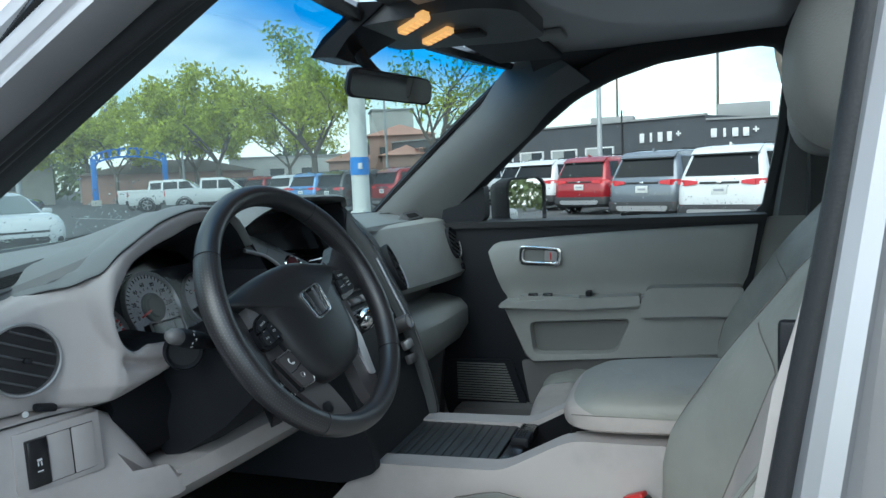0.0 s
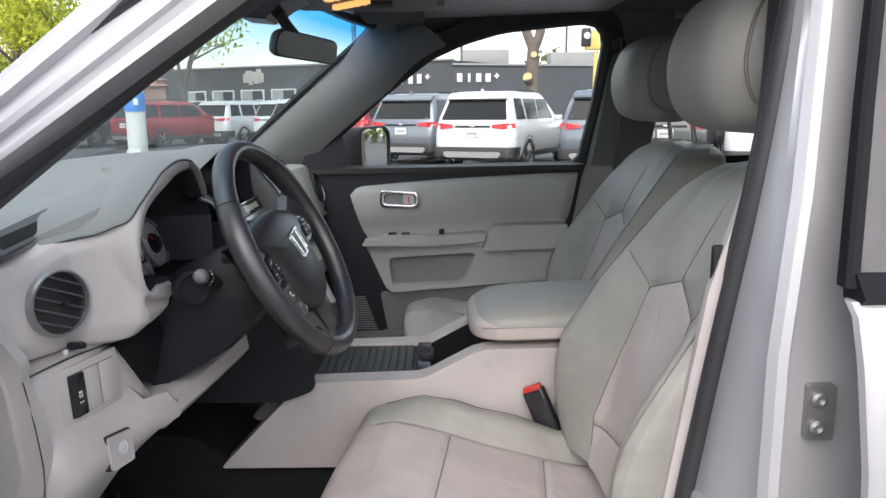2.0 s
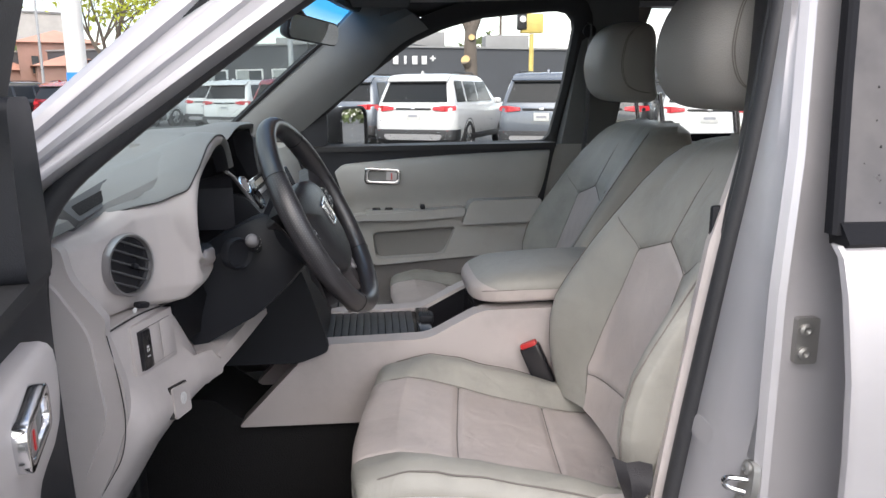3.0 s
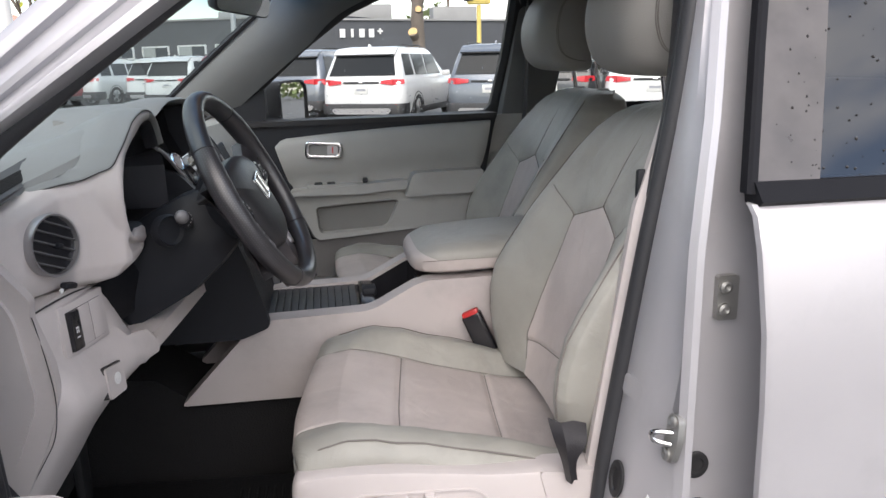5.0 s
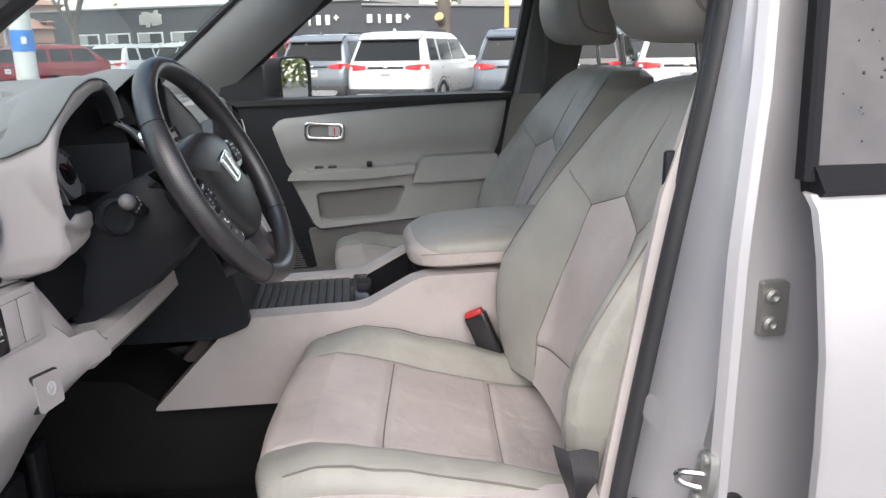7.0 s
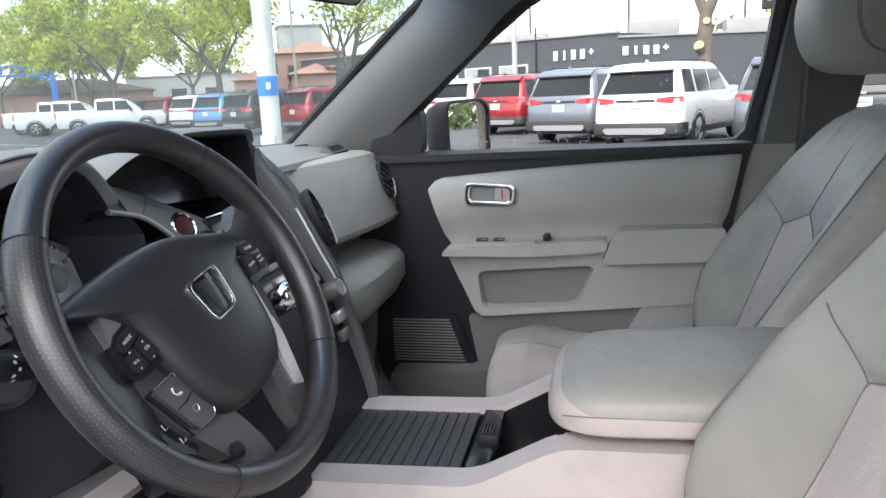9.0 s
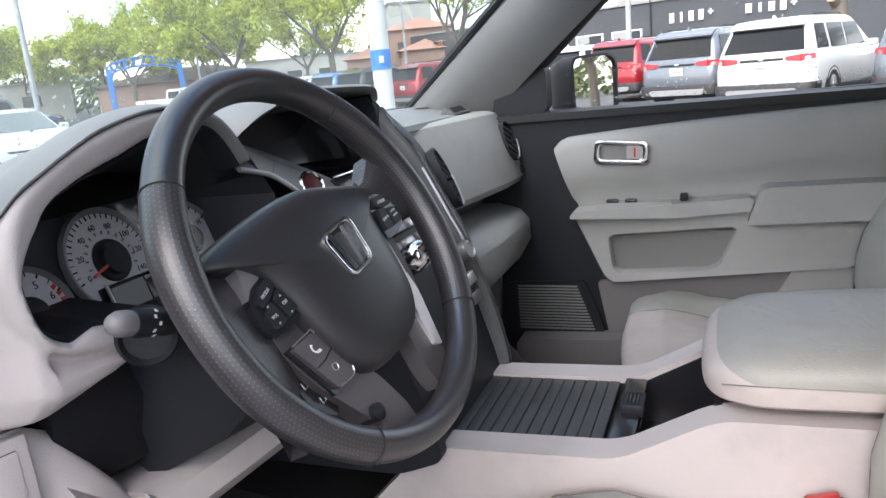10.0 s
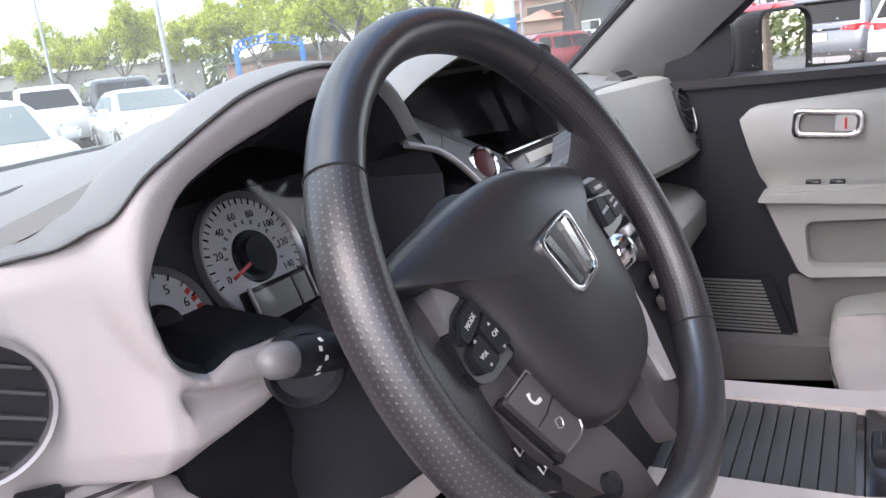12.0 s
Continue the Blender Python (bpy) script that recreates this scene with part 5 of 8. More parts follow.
# spokes: leather root by the rim, silver corner, switch pod and gunmetal blade
def leather_patch(s):
    me = bpy.data.meshes.new("spoke")
    cols = [(0.104, 0.062, -0.062, -0.020), (0.120, 0.058, -0.066, -0.014), (0.136, 0.060, -0.078, -0.008), (0.150, 0.070, -0.090, -0.004), (0.164, 0.080, -0.098, -0.002)]
    if s > 0:
        cols = [(x, yt - 0.026, -0.014 - 0.25 * (x - 0.104), h) for x, yt, yb, h in cols]
    vs, fs, uv = [], [], []
    ny = 14
    for x, yt, yb, h in cols:
        for k in range(ny + 1):
            f = k / ny
            vs.append((s * x, yt + (yb - yt) * f, h - 0.010 * abs(2 * f - 1) ** 3))
    n0 = len(vs)
    vs += [(x, y, h - 0.020) for x, y, h in vs]
    for i in range(len(cols) - 1):
        for k in range(ny):
            q = [i * (ny + 1) + k, i * (ny + 1) + k + 1, (i + 1) * (ny + 1) + k + 1, (i + 1) * (ny + 1) + k]
            fs.append(q if s < 0 else q[::-1])
            fs.append([v + n0 for v in (q[::-1] if s < 0 else q)])
    for k in range(ny):
        fs.append([k, k + 1, k + 1 + n0, k + n0])
    for i in range(len(cols) - 1):
        for b in (0, ny):
            fs.append([i * (ny + 1) + b, (i + 1) * (ny + 1) + b, (i + 1) * (ny + 1) + b + n0, i * (ny + 1) + b + n0])
    me.from_pydata(vs, [], fs)
    lay = me.uv_layers.new(name="UVMap")
    flat = [c for f in fs for v in f for c in (vs[v][0] / 0.0036, vs[v][1] / 0.0032)]
    lay.data.foreach_set("uv", flat)
    me.materials.append(PERF)
    me.polygons.foreach_set("use_smooth", [True] * len(me.polygons))
    me.set_sharp_from_angle(angle=radians(50))
    ob = new("spoke", me)
    ob.parent = wheel
    return tagged(ob, "perforated black leather")


BRIGHT = material("bright silver trim", (0.78, 0.75, 0.77), 0.28, 0.55)
for s in (-1, 1):
    leather_patch(s)
    def side(pts, r, n=4):
        q = rounded([(s * x, y - (0.008 if s > 0 and y > -0.02 else 0.0)) for x, y in pts], r, n)
        return q if s < 0 else q[::-1]
    part("silver_corner", prism(side([(0.106, 0.050), (0.088, 0.032), (0.102, 0.024), (0.115, 0.010), (0.119, 0.016), (0.112, 0.034)], 0.004), "z", -0.030, -0.008, 0.002), SATIN if s < 0 else GUNMETAL, wheel, "satin silver corner")
    pod = side([(0.084, 0.030), (0.108, 0.027), (0.121, 0.018), (0.126, 0.000), (0.124, -0.012), (0.112, -0.018), (0.080, -0.018)], 0.005)
    up_s = 0.009 if s > 0 else 0.0
    part("switch_pod", prism(pod, "z", -0.028, -0.006 + up_s, 0.003), GLOSSY, wheel, "black switch pod")
    keys = (("switch", [(0.091, 0.026), (0.108, 0.023), (0.118, 0.015), (0.116, 0.009), (0.100, 0.012), (0.089, 0.017)]),
            ("switch", [(0.089, 0.014), (0.101, 0.010), (0.098, -0.011), (0.082, -0.009)]),
            ("switch", [(0.104, 0.009), (0.119, 0.004), (0.120, -0.008), (0.113, -0.012), (0.101, -0.011)]))
    for nm, pts in keys:
        part(nm, prism(side(pts, 0.0025, 3), "z", -0.012, -0.002 + up_s, 0.0015), DARK, wheel)
    blade = side([(0.080, -0.014), (0.118, -0.017), (0.117, -0.030), (0.107, -0.072), (0.090, -0.108), (0.074, -0.140), (0.066, -0.170), (0.030, -0.176), (0.028, -0.150), (0.036, -0.112), (0.052, -0.078), (0.072, -0.040)], 0.008)
    part("lower_spoke", prism(blade, "z", -0.036, -0.016, 0.004), GUNMETAL, wheel, "gunmetal lower spoke")
PRINT = material("dim print", (0.42, 0.42, 0.43), 0.5)
lettering("marking", "MODE", 0.0046, PRINT, Matrix.Translation((-0.104, 0.017, -0.0017)) @ Matrix.Rotation(radians(10), 4, "Z"), wheel)
lettering("marking", "CH", 0.0046, PRINT, Matrix.Translation((-0.092, 0.001, -0.0017)), wheel)
lettering("marking", "VOL", 0.0042, PRINT, Matrix.Translation((-0.111, -0.002, -0.0017)), wheel)
for x in (-0.092, -0.111):
    for y in (0.007, -0.008):
        part("arrow", prism([(x - 0.0014, y), (x + 0.0014, y), (x, y + (0.0018 if y > 0 else -0.0018))], "z", -0.002, -0.0014), PRINT, wheel)
lettering("marking", "CRUISE", 0.0046, PRINT, Matrix.Translation((0.103, 0.009, 0.0074)) @ Matrix.Rotation(radians(-10), 4, "Z"), wheel)
lettering("marking", "CANCEL", 0.0038, PRINT, Matrix.Translation((0.092, -0.007, 0.0074)), wheel)
for y in (-0.006, -0.011):
    part("marking_bar", box((0.111, y, 0.0074), (0.009, 0.0020, 0.0006)), PRINT, wheel)
# silver blade on the passenger's side with a thin line running up beside the cover
silver = rounded([(0.087, -0.060), (0.092, -0.068), (0.090, -0.090), (0.068, -0.146), (0.058, -0.140), (0.062, -0.110), (0.076, -0.078)], 0.003)
part("bright_trim", prism(silver[::-1], "z", -0.020, -0.011, 0.0015), BRIGHT, wheel, "bright silver blade")
part("bright_line", tube(spline([(0.092, -0.020, -0.010), (0.091, -0.040, -0.011), (0.089, -0.064, -0.012)], 5), 0.0022, 6), BRIGHT, wheel)
# telephone keys with their light outline, voice keys below
phone = rounded([(-0.112, -0.032), (-0.081, -0.034), (-0.065, -0.076), (-0.072, -0.087), (-0.097, -0.083)], 0.004)
part("phone_keys", prism(phone, "z", -0.018, -0.008, 0.002), GUNMETAL, wheel, "gunmetal telephone keys")
part("phone_gap", prism(rounded([(-0.116, -0.031), (-0.106, -0.031), (-0.092, -0.088), (-0.100, -0.088)], 0.002), "z", -0.018, -0.0125, 0.001), GLOSSY, wheel)
part("key_outline", tube(spline([(-0.110, -0.031, -0.0085), (-0.086, -0.032, -0.0085), (-0.0795, -0.035, -0.0085), (-0.066, -0.070, -0.0085), (-0.0655, -0.080, -0.0085), (-0.072, -0.0875, -0.0085), (-0.094, -0.0845, -0.0085)], 4), 0.0008, 5), SATIN, wheel)
part("key_split", tube([(-0.0745, -0.056, -0.0078), (-0.090, -0.059, -0.0078), (-0.103, -0.0585, -0.0085)], 0.0007, 5), GLOSSY, wheel)
part("symbol", tube(spline([(-0.093, -0.041, -0.0077), (-0.0945, -0.045, -0.0077), (-0.092, -0.049, -0.0077), (-0.087, -0.050, -0.0077)], 4), [0.0016, 0.0013, 0.001, 0.0008, 0.0008, 0.0008, 0.0008, 0.0008, 0.001, 0.0013, 0.0014, 0.0015, 0.0016], 6), WHITE_MARK, wheel)
part("symbol", tube(spline([(-0.087, -0.066, -0.0077), (-0.081, -0.068, -0.0077), (-0.083, -0.073, -0.0077), (-0.088, -0.071, -0.0077), (-0.087, -0.066, -0.0077)], 3), 0.0006, 5), SATIN, wheel)
part("talk_keys", prism(rounded([(-0.122, -0.050), (-0.108, -0.044), (-0.090, -0.094), (-0.100, -0.106), (-0.118, -0.088)], 0.005), "z", -0.034, -0.024, 0.002), GLOSSY, wheel, "black voice keys")
for x, y in ((-0.110, -0.064), (-0.103, -0.084)):
    part("symbol", tube([(x - 0.003, y + 0.003, -0.0236), (x - 0.003, y - 0.003, -0.0236), (x + 0.002, y - 0.003, -0.0236), (x + 0.003, y + 0.003, -0.0236)], 0.0006, 5), WHITE_MARK, wheel)
part("clip", lathe([(0.008, 0), (0.008, 0.02), (0, 0.024)], Matrix.Translation((-0.072, -0.128, -0.03)), 14), DARK, wheel)

# ---- shared shapes of padded leather ----
def sup(v, e):
    return math.copysign(abs(v) ** e, v)


def finer(rows, k):
    """Rows of numbers, smoothly filled in with k steps between neighbours."""
    A = np.array(rows, float)
    out = []
    for i in range(len(A) - 1):
        a, b, c, d = A[max(i - 1, 0)], A[i], A[i + 1], A[min(i + 2, len(A) - 1)]
        for j in range(k):
            t = j / k
            out.append(0.5 * (2 * b + (c - a) * t + (2 * a - 5 * b + 4 * c - d) * t * t + (3 * b - a - 3 * c + d) * t ** 3))
    return [tuple(map(float, r)) for r in out + [A[-1]]]


def two_tone(m, second):
    """Second leather colour wherever the mesh's own insert mark is below zero."""
    nt = m.node_tree
    at_, gt, mx = nt.nodes.new("ShaderNodeAttribute"), nt.nodes.new("ShaderNodeMapRange"), nt.nodes.new("ShaderNodeMix")
    at_.attribute_name = "insert"
    gt.inputs["From Min"].default_value, gt.inputs["From Max"].default_value = -0.0006, 0.0006
    mx.data_type = "RGBA"
    tint = [n for n in nt.nodes if n.type == "VECT_MATH" and not n.inputs[0].is_linked][0]
    mx.inputs["A"].default_value, mx.inputs["B"].default_value = (*second, 1), (*tint.inputs[0].default_value, 1)
    nt.links.new(at_.outputs["Fac"], gt.inputs["Value"])
    nt.links.new(gt.outputs["Result"], mx.inputs["Factor"])
    nt.links.new(mx.outputs["Result"], tint.inputs[0])
    return m


SEAT = two_tone(material("two-tone seat leather", (0.47, 0.422, 0.402), 0.46, grain=0.4, grain_size=0.0018, vary=0.10, vary_size=0.12, wrinkle=0.35, stain=0.20), (0.305, 0.300, 0.272))


def mark(ob, inside):
    """Store how far inside the light insert each vertex lies."""
    lay = ob.data.attributes.new("insert", "FLOAT", "POINT")
    lay.data.foreach_set("value", [inside(v.co) for v in ob.data.vertices])
    return ob


def bell(v, width):
    return math.exp(-(v / width) ** 2)


def ramp(v, a, b):
    return min(1.0, max(0.0, (v - a) / (b - a)))


# ---- centre console ----
console = thing("centre_console", "light grey centre console with roller lid and armrest", "console")
CONS = [(-0.745, 0.705), (-0.573, 0.886), (-0.555, 0.892), (-0.330, 0.898), (-0.306, 0.904), (-0.215, 0.952), (-0.190, 0.960), (0.30, 0.966), (0.30, 0.60), (-0.30, 0.60), (-0.32, 0.705)]
part("side_panel", prism(rounded(CONS, 0.012, 3), "y", 1.188, 1.240, 0.007, 3), LIGHT, console)
part("side_panel", prism(rounded(CONS, 0.012, 3), "y", 1.436, 1.484, 0.007, 3), LIGHT, console)
part("tray", prism([(-0.60, 0.80), (-0.20, 0.80), (-0.20, 0.83), (-0.60, 0.83)], "y", 1.236, 1.44), GLOSSY, console)
part("tray_wall", prism([(-0.215, 0.80), (0.26, 0.80), (0.26, 0.958), (-0.205, 0.958)], "y", 1.236, 1.44, 0.004), GLOSSY, console)
part("tray_front", prism([(-0.62, 0.70), (-0.575, 0.70), (-0.565, 0.885), (-0.60, 0.885)], "y", 1.236, 1.44), DARK, console)
SLAT = material("dark grey slat plastic", (0.042, 0.045, 0.048), 0.42, grain=0.3, grain_size=0.0014, spec=0.4)
for k in range(14):
    x = -0.575 + 0.0172 * k
    part("slat", box((x, 1.338, 0.8855 + 0.0002 * k), (0.0163, 0.198, 0.006), 0.0016), SLAT, console)
part("roller_base", box((-0.455, 1.338, 0.874), (0.26, 0.198, 0.010)), GLOSSY, console)
latch = part("latch_bar", box((-0.318, 1.338, 0.888), (0.034, 0.198, 0.022), 0.005), GLOSSY, console)
part("latch_catch", box((-0.312, 1.335, 0.903), (0.034, 0.046, 0.020), 0.005), DARK, latch)
for k in range(4):
    part("catch_rib", box((-0.320 + 0.005 * k, 1.335, 0.914), (0.002, 0.034, 0.004), 0.0008), GLOSSY, latch)
# black liners of the open well between the roller lid and the armrest
for y0, y1 in ((1.2385, 1.2435), (1.4325, 1.4375)):
    part("well_liner", prism([(-0.60, 0.81), (-0.19, 0.81), (-0.19, 0.949), (-0.212, 0.944), (-0.304, 0.895), (-0.33, 0.889), (-0.60, 0.884)], "y", y0, y1), GLOSSY, console)
# armrest lid
arm_rings = []
for x, zb, zt, w in finer(((-0.220, 0.986, 0.994, 0.050), (-0.216, 0.976, 1.006, 0.088), (-0.203, 0.970, 1.018, 0.117), (-0.178, 0.967, 1.030, 0.136), (-0.14, 0.966, 1.039, 0.146), (-0.02, 0.969, 1.047, 0.148), (0.12, 0.970, 1.050, 0.147), (0.26, 0.972, 1.048, 0.144), (0.285, 0.978, 1.036, 0.137)), 3):
    zc, hz_ = (zb + zt) / 2, (zt - zb) / 2
    ring = []
    for j in range(28):
        a = 2 * math.pi * j / 28
        c_, s_ = math.cos(a), math.sin(a)
        ring.append((x, 1.336 + w * math.copysign(abs(c_) ** 0.55, c_), zc + hz_ * math.copysign(abs(s_) ** (0.72 if s_ > 0 else 0.30), s_)))
    arm_rings.append(ring)
pad_ = part("armrest", loft(arm_rings), SEAT, console, "padded grey armrest")
mark(pad_, lambda c: 1.004 + 0.02 * ramp(c.x, -0.16, -0.22) - c.z)
part("armrest_seam", tube(spline([(-0.196, 1.197, 1.002), (-0.13, 1.190, 1.004), (0.0, 1.189, 1.007), (0.26, 1.192, 1.009)], 4), 0.0008, 5), SEAM, console)

# ---- front seats ----
def front_seat(yc, s, label, shift=0.0, nose=0.0, head_back=0.0):
    ob = thing("front_seat", label, "car seat", "front seats")
    Y = lambda o: yc + s * o          # o runs from the door side (-) to the console side (+)
    back_shift, shift = shift, shift + nose
    # cushion: cross-sections with a sunk insert and raised bolsters, swept from front to rear
    CX = [-0.480, -0.44, -0.40, -0.35, -0.27, -0.21, -0.126, -0.05, 0.0, 0.10]
    CI = [0.846, 0.851, 0.857, 0.849, 0.829, 0.811, 0.788, 0.768, 0.760, 0.750]
    CC = [0.858, 0.864, 0.873, 0.878, 0.868, 0.853, 0.833, 0.808, 0.798, 0.785]
    CB = [0.806, 0.806, 0.802, 0.795, 0.780, 0.768, 0.752, 0.738, 0.732, 0.725]
    def level(x):
        return [float(np.interp(x, CX, v)) for v in (CI, CC, CB)]
    def crest(x, side):
        return level(x)[1] - (0.011 * ramp(x, -0.40, -0.32) if side < 0 else 0.0)
    def half(x, side):
        zi, zc, zb = level(x)
        zc = crest(x, side)
        return [(0.0, zi - 0.006), (0.10, zi - 0.003), (0.150, zi), (0.166, zi + 0.001), (0.186, zi + 0.55 * (zc - zi)), (0.205, zc - 0.002), (0.224, zc), (0.242, zc - 0.003), (0.253, zc - 0.008), (0.264, zc - 0.020), (0.270, zc - 0.036), (0.266, zb + 0.006), (0.250, zb), (0.12, zb), (0.0, zb)]
    def bend(x, o):
        f = ramp(x, -0.20, -0.42)
        return x + f * (0.052 * ramp(o, -0.10, 0.25) ** 1.5 + 0.014 * ramp(o, -0.19, -0.27) ** 2)
    SEAMS = ((-0.287, 0.075), (-0.100, 0.10))
    rings = []
    rows = [(-0.462, 0.06), (-0.474, 0.30), (-0.478, 0.55), (-0.475, 0.78), (-0.466, 0.92), (-0.455, 0.985)] + [(float(x), 1.0) for x in np.linspace(-0.445, 0.10, 140)]
    for x, k in rows:
        hp, hn = [spline([(o, z, 0) for o, z in half(x, sg)], 4) for sg in (1, -1)]
        zb = level(x)[2]
        loop = [(p.x, p.y) for p in hp] + [(-p.x, p.y) for p in hn[-2:0:-1]]
        ring = []
        for o, z in loop:
            z = zb + k * (z - zb)
            if z > zb + 0.02:
                z -= 0.0030 * bell(abs(o) - 0.166, 0.004)
                if abs(o) < 0.168:
                    z -= sum(0.0060 * bell(x - x0 - t * o, 0.0065) for x0, t in SEAMS) - 0.004 * bell(x + 0.19, 0.06) * bell(o, 0.10)
            wig = 0.0010 * math.sin(38 * x + 9 * o) * math.sin(21 * x - 3) * ramp(abs(o), 0.17, 0.21)
            ring.append((bend(x, o) + shift, Y(o + (0.002 * math.sin(33 * x) if abs(o) > 0.2 else 0.0)), z + wig))
        rings.append(ring)
    mark(part("cushion", loft(rings), SEAT, ob, "grey leather seat cushion"), lambda c: min(0.166 - abs(c.y - yc), c.z - level(c.x - shift)[2] - 0.014))
    def top(x, o):
        zi, zc, zb = level(x)
        hp = spline([(a, z, 0) for a, z in half(x, o)], 4)[:41]
        return float(np.interp(abs(o), [p.x for p in hp][:33], [p.y for p in hp][:33]))
    for sg in (-1, 1):
        for do, dz, r in ((0.2535, -0.0070, 0.0016),):
            line = [(bend(x, sg * do) + shift, Y(sg * do), crest(x, sg) + dz + 0.0006 + 0.0010 * math.sin(38 * x + 9 * sg * do) * math.sin(21 * x - 3)) for x in np.linspace(-0.44, 0.0, 40)]
            x0 = line[0][0]
            line = [(x0 - 0.026, Y(sg * (do - 0.012)), 0.822), (x0 - 0.026, Y(sg * (do - 0.008)), 0.838), (x0 - 0.016, Y(sg * (do - 0.003)), 0.848)] + line
            part("piping", tube(line, r, 6), SEAM, ob)
    for o in (-0.166, 0.166):
        part("seam", tube([(bend(x, o) + shift, Y(o), top(x, o) - 0.0022) for x in np.linspace(-0.44, 0.05, 24)], 0.0009, 5), SEAM, ob)
    for x0, t in SEAMS:
        part("seam", tube([(bend(x0 + t * o, o) + shift, Y(o), top(x0 + t * o, o) - 0.0052) for o in np.linspace(-0.165, 0.165, 16)], 0.0012, 5), SEAM, ob)
    # backrest: recessed insert between bolsters that stand out towards the front
    shift = back_shift
    BZ = [0.790, 0.86, 0.90, 0.95, 1.00, 1.04, 1.08, 1.12, 1.18, 1.25, 1.30, 1.325, 1.342, 1.350]
    BX = [0.000, 0.022, 0.032, 0.042, 0.054, 0.066, 0.080, 0.094, 0.118, 0.154, 0.184, 0.204, 0.224, 0.245]
    BD = [0.035, 0.070, 0.084, 0.092, 0.092, 0.082, 0.070, 0.058, 0.040, 0.024, 0.012, 0.006, 0.002, 0.0]
    BT = [0.10, 0.15, 0.165, 0.175, 0.180, 0.180, 0.180, 0.178, 0.172, 0.160, 0.145, 0.125, 0.09, 0.05]
    BW = [0.235, 0.258, 0.265, 0.270, 0.272, 0.271, 0.268, 0.263, 0.253, 0.238, 0.218, 0.198, 0.168, 0.13]
    def at_z(z):
        return [float(np.interp(z, BZ, v)) for v in (BX, BD, BT, BW)]
    def profile(z):
        xf, d, th, w = at_z(z)
        return [(0.0, xf), (0.07 * w / 0.265, xf - 0.002), (0.115 * w / 0.265, xf - 0.006), (0.150 * w / 0.265, xf - 0.34 * d), (w - 0.068, xf - 0.76 * d), (w - 0.042, xf - 0.96 * d), (w - 0.026, xf - d), (w - 0.012, xf - d + 0.008), (w - 0.003, xf - d + 0.026), (w, xf - d * 0.5 + 0.06), (w - 0.005, xf + th * 0.62), (w - 0.03, xf + th * 0.9), (w * 0.6, xf + th), (0.0, xf + th)]
    edge_o = lambda z: float(np.interp(z, [0.80, 0.87, 0.95, 1.05, 1.13], [0.118, 0.140, 0.130, 0.116, 0.110]))
    peak_z = lambda o: 1.166 - 0.33 * abs(o)
    rings = []
    for z in list(np.linspace(0.79, 1.32, 130)) + [1.325, 1.330, 1.335, 1.339, 1.342, 1.345, 1.348, 1.350]:
        hp = spline([(o, x, 0) for o, x in profile(z)], 5)
        loop = [(p.x, p.y) for p in hp] + [(-p.x, p.y) for p in hp[-2:0:-1]]
        xm = at_z(z)[0] + at_z(z)[2] * 0.5
        ring = []
        for o, x in loop:
            if x < xm:
                g = 0.0
                if z < peak_z(o) + 0.01:
                    g += 0.0030 * bell(abs(o) - edge_o(z), 0.005) + 0.0035 * bell(z - 0.872 + 0.10 * o, 0.005) * (1.0 if abs(o) < 0.14 else 0.0)
                if abs(o) < 0.115:
                    g += 0.0030 * bell(z - peak_z(o), 0.005)
                if z > 1.166:
                    g += 0.0025 * bell(o, 0.005) * ramp(z, 1.32, 1.25)
                if 0.11 < abs(o) < 0.21:
                    g += 0.0025 * bell(z - 1.130 - 0.50 * (abs(o) - 0.11), 0.005)
                x += g + 0.0020 * math.sin(26 * z + 7 * o) * math.sin(17 * z) * ramp(abs(o), 0.12, 0.2)
            ring.append((x + shift, Y(o), z))
        rings.append(ring)
    mark(part("backrest", loft(rings), SEAT, ob, "grey leather backrest"), lambda c: min(edge_o(c.z) - abs(c.y - yc), peak_z(c.y - yc) - c.z, at_z(c.z)[0] + 0.02 - (c.x - shift)))
    def on(z, o):
        hp = spline([(a, x, 0) for a, x in profile(z)], 5)[:36]
        return (float(np.interp(abs(o), [p.x for p in hp], [p.y for p in hp])) + shift + 0.0014, Y(o), z)
    for sg in (-1, 1):
        for do, r in ((0.020, 0.0014),):
            part("piping", tube([tuple(Vector(on(z, sg * (at_z(z)[3] - do))) - Vector((0.0022, 0, 0))) for z in np.linspace(0.84, 1.325, 44)], r, 6), SEAM, ob)
        part("seam", tube([on(z, sg * edge_o(z)) for z in np.linspace(0.82, 1.13, 30)], 0.0010, 5), SEAM, ob)
        part("seam", tube([on(peak_z(o), sg * o) for o in np.linspace(0.0, 0.110, 10)], 0.0010, 5), SEAM, ob)
        part("seam", tube([on(1.130 + 0.50 * (o - 0.11), sg * o) for o in np.linspace(0.110, 0.205, 10)], 0.0010, 5), SEAM, ob)
    part("seam", tube([on(z, 0.0) for z in np.linspace(1.166, 1.30, 14)], 0.0009, 5), SEAM, ob)
    part("seam", tube([on(0.872 - 0.10 * o, o) for o in np.linspace(-0.138, 0.138, 14)], 0.0010, 5), SEAM, ob)
    # headrest: rounded block with flat cheeks and a seam round each cheek
    shift += head_back
    rings = []
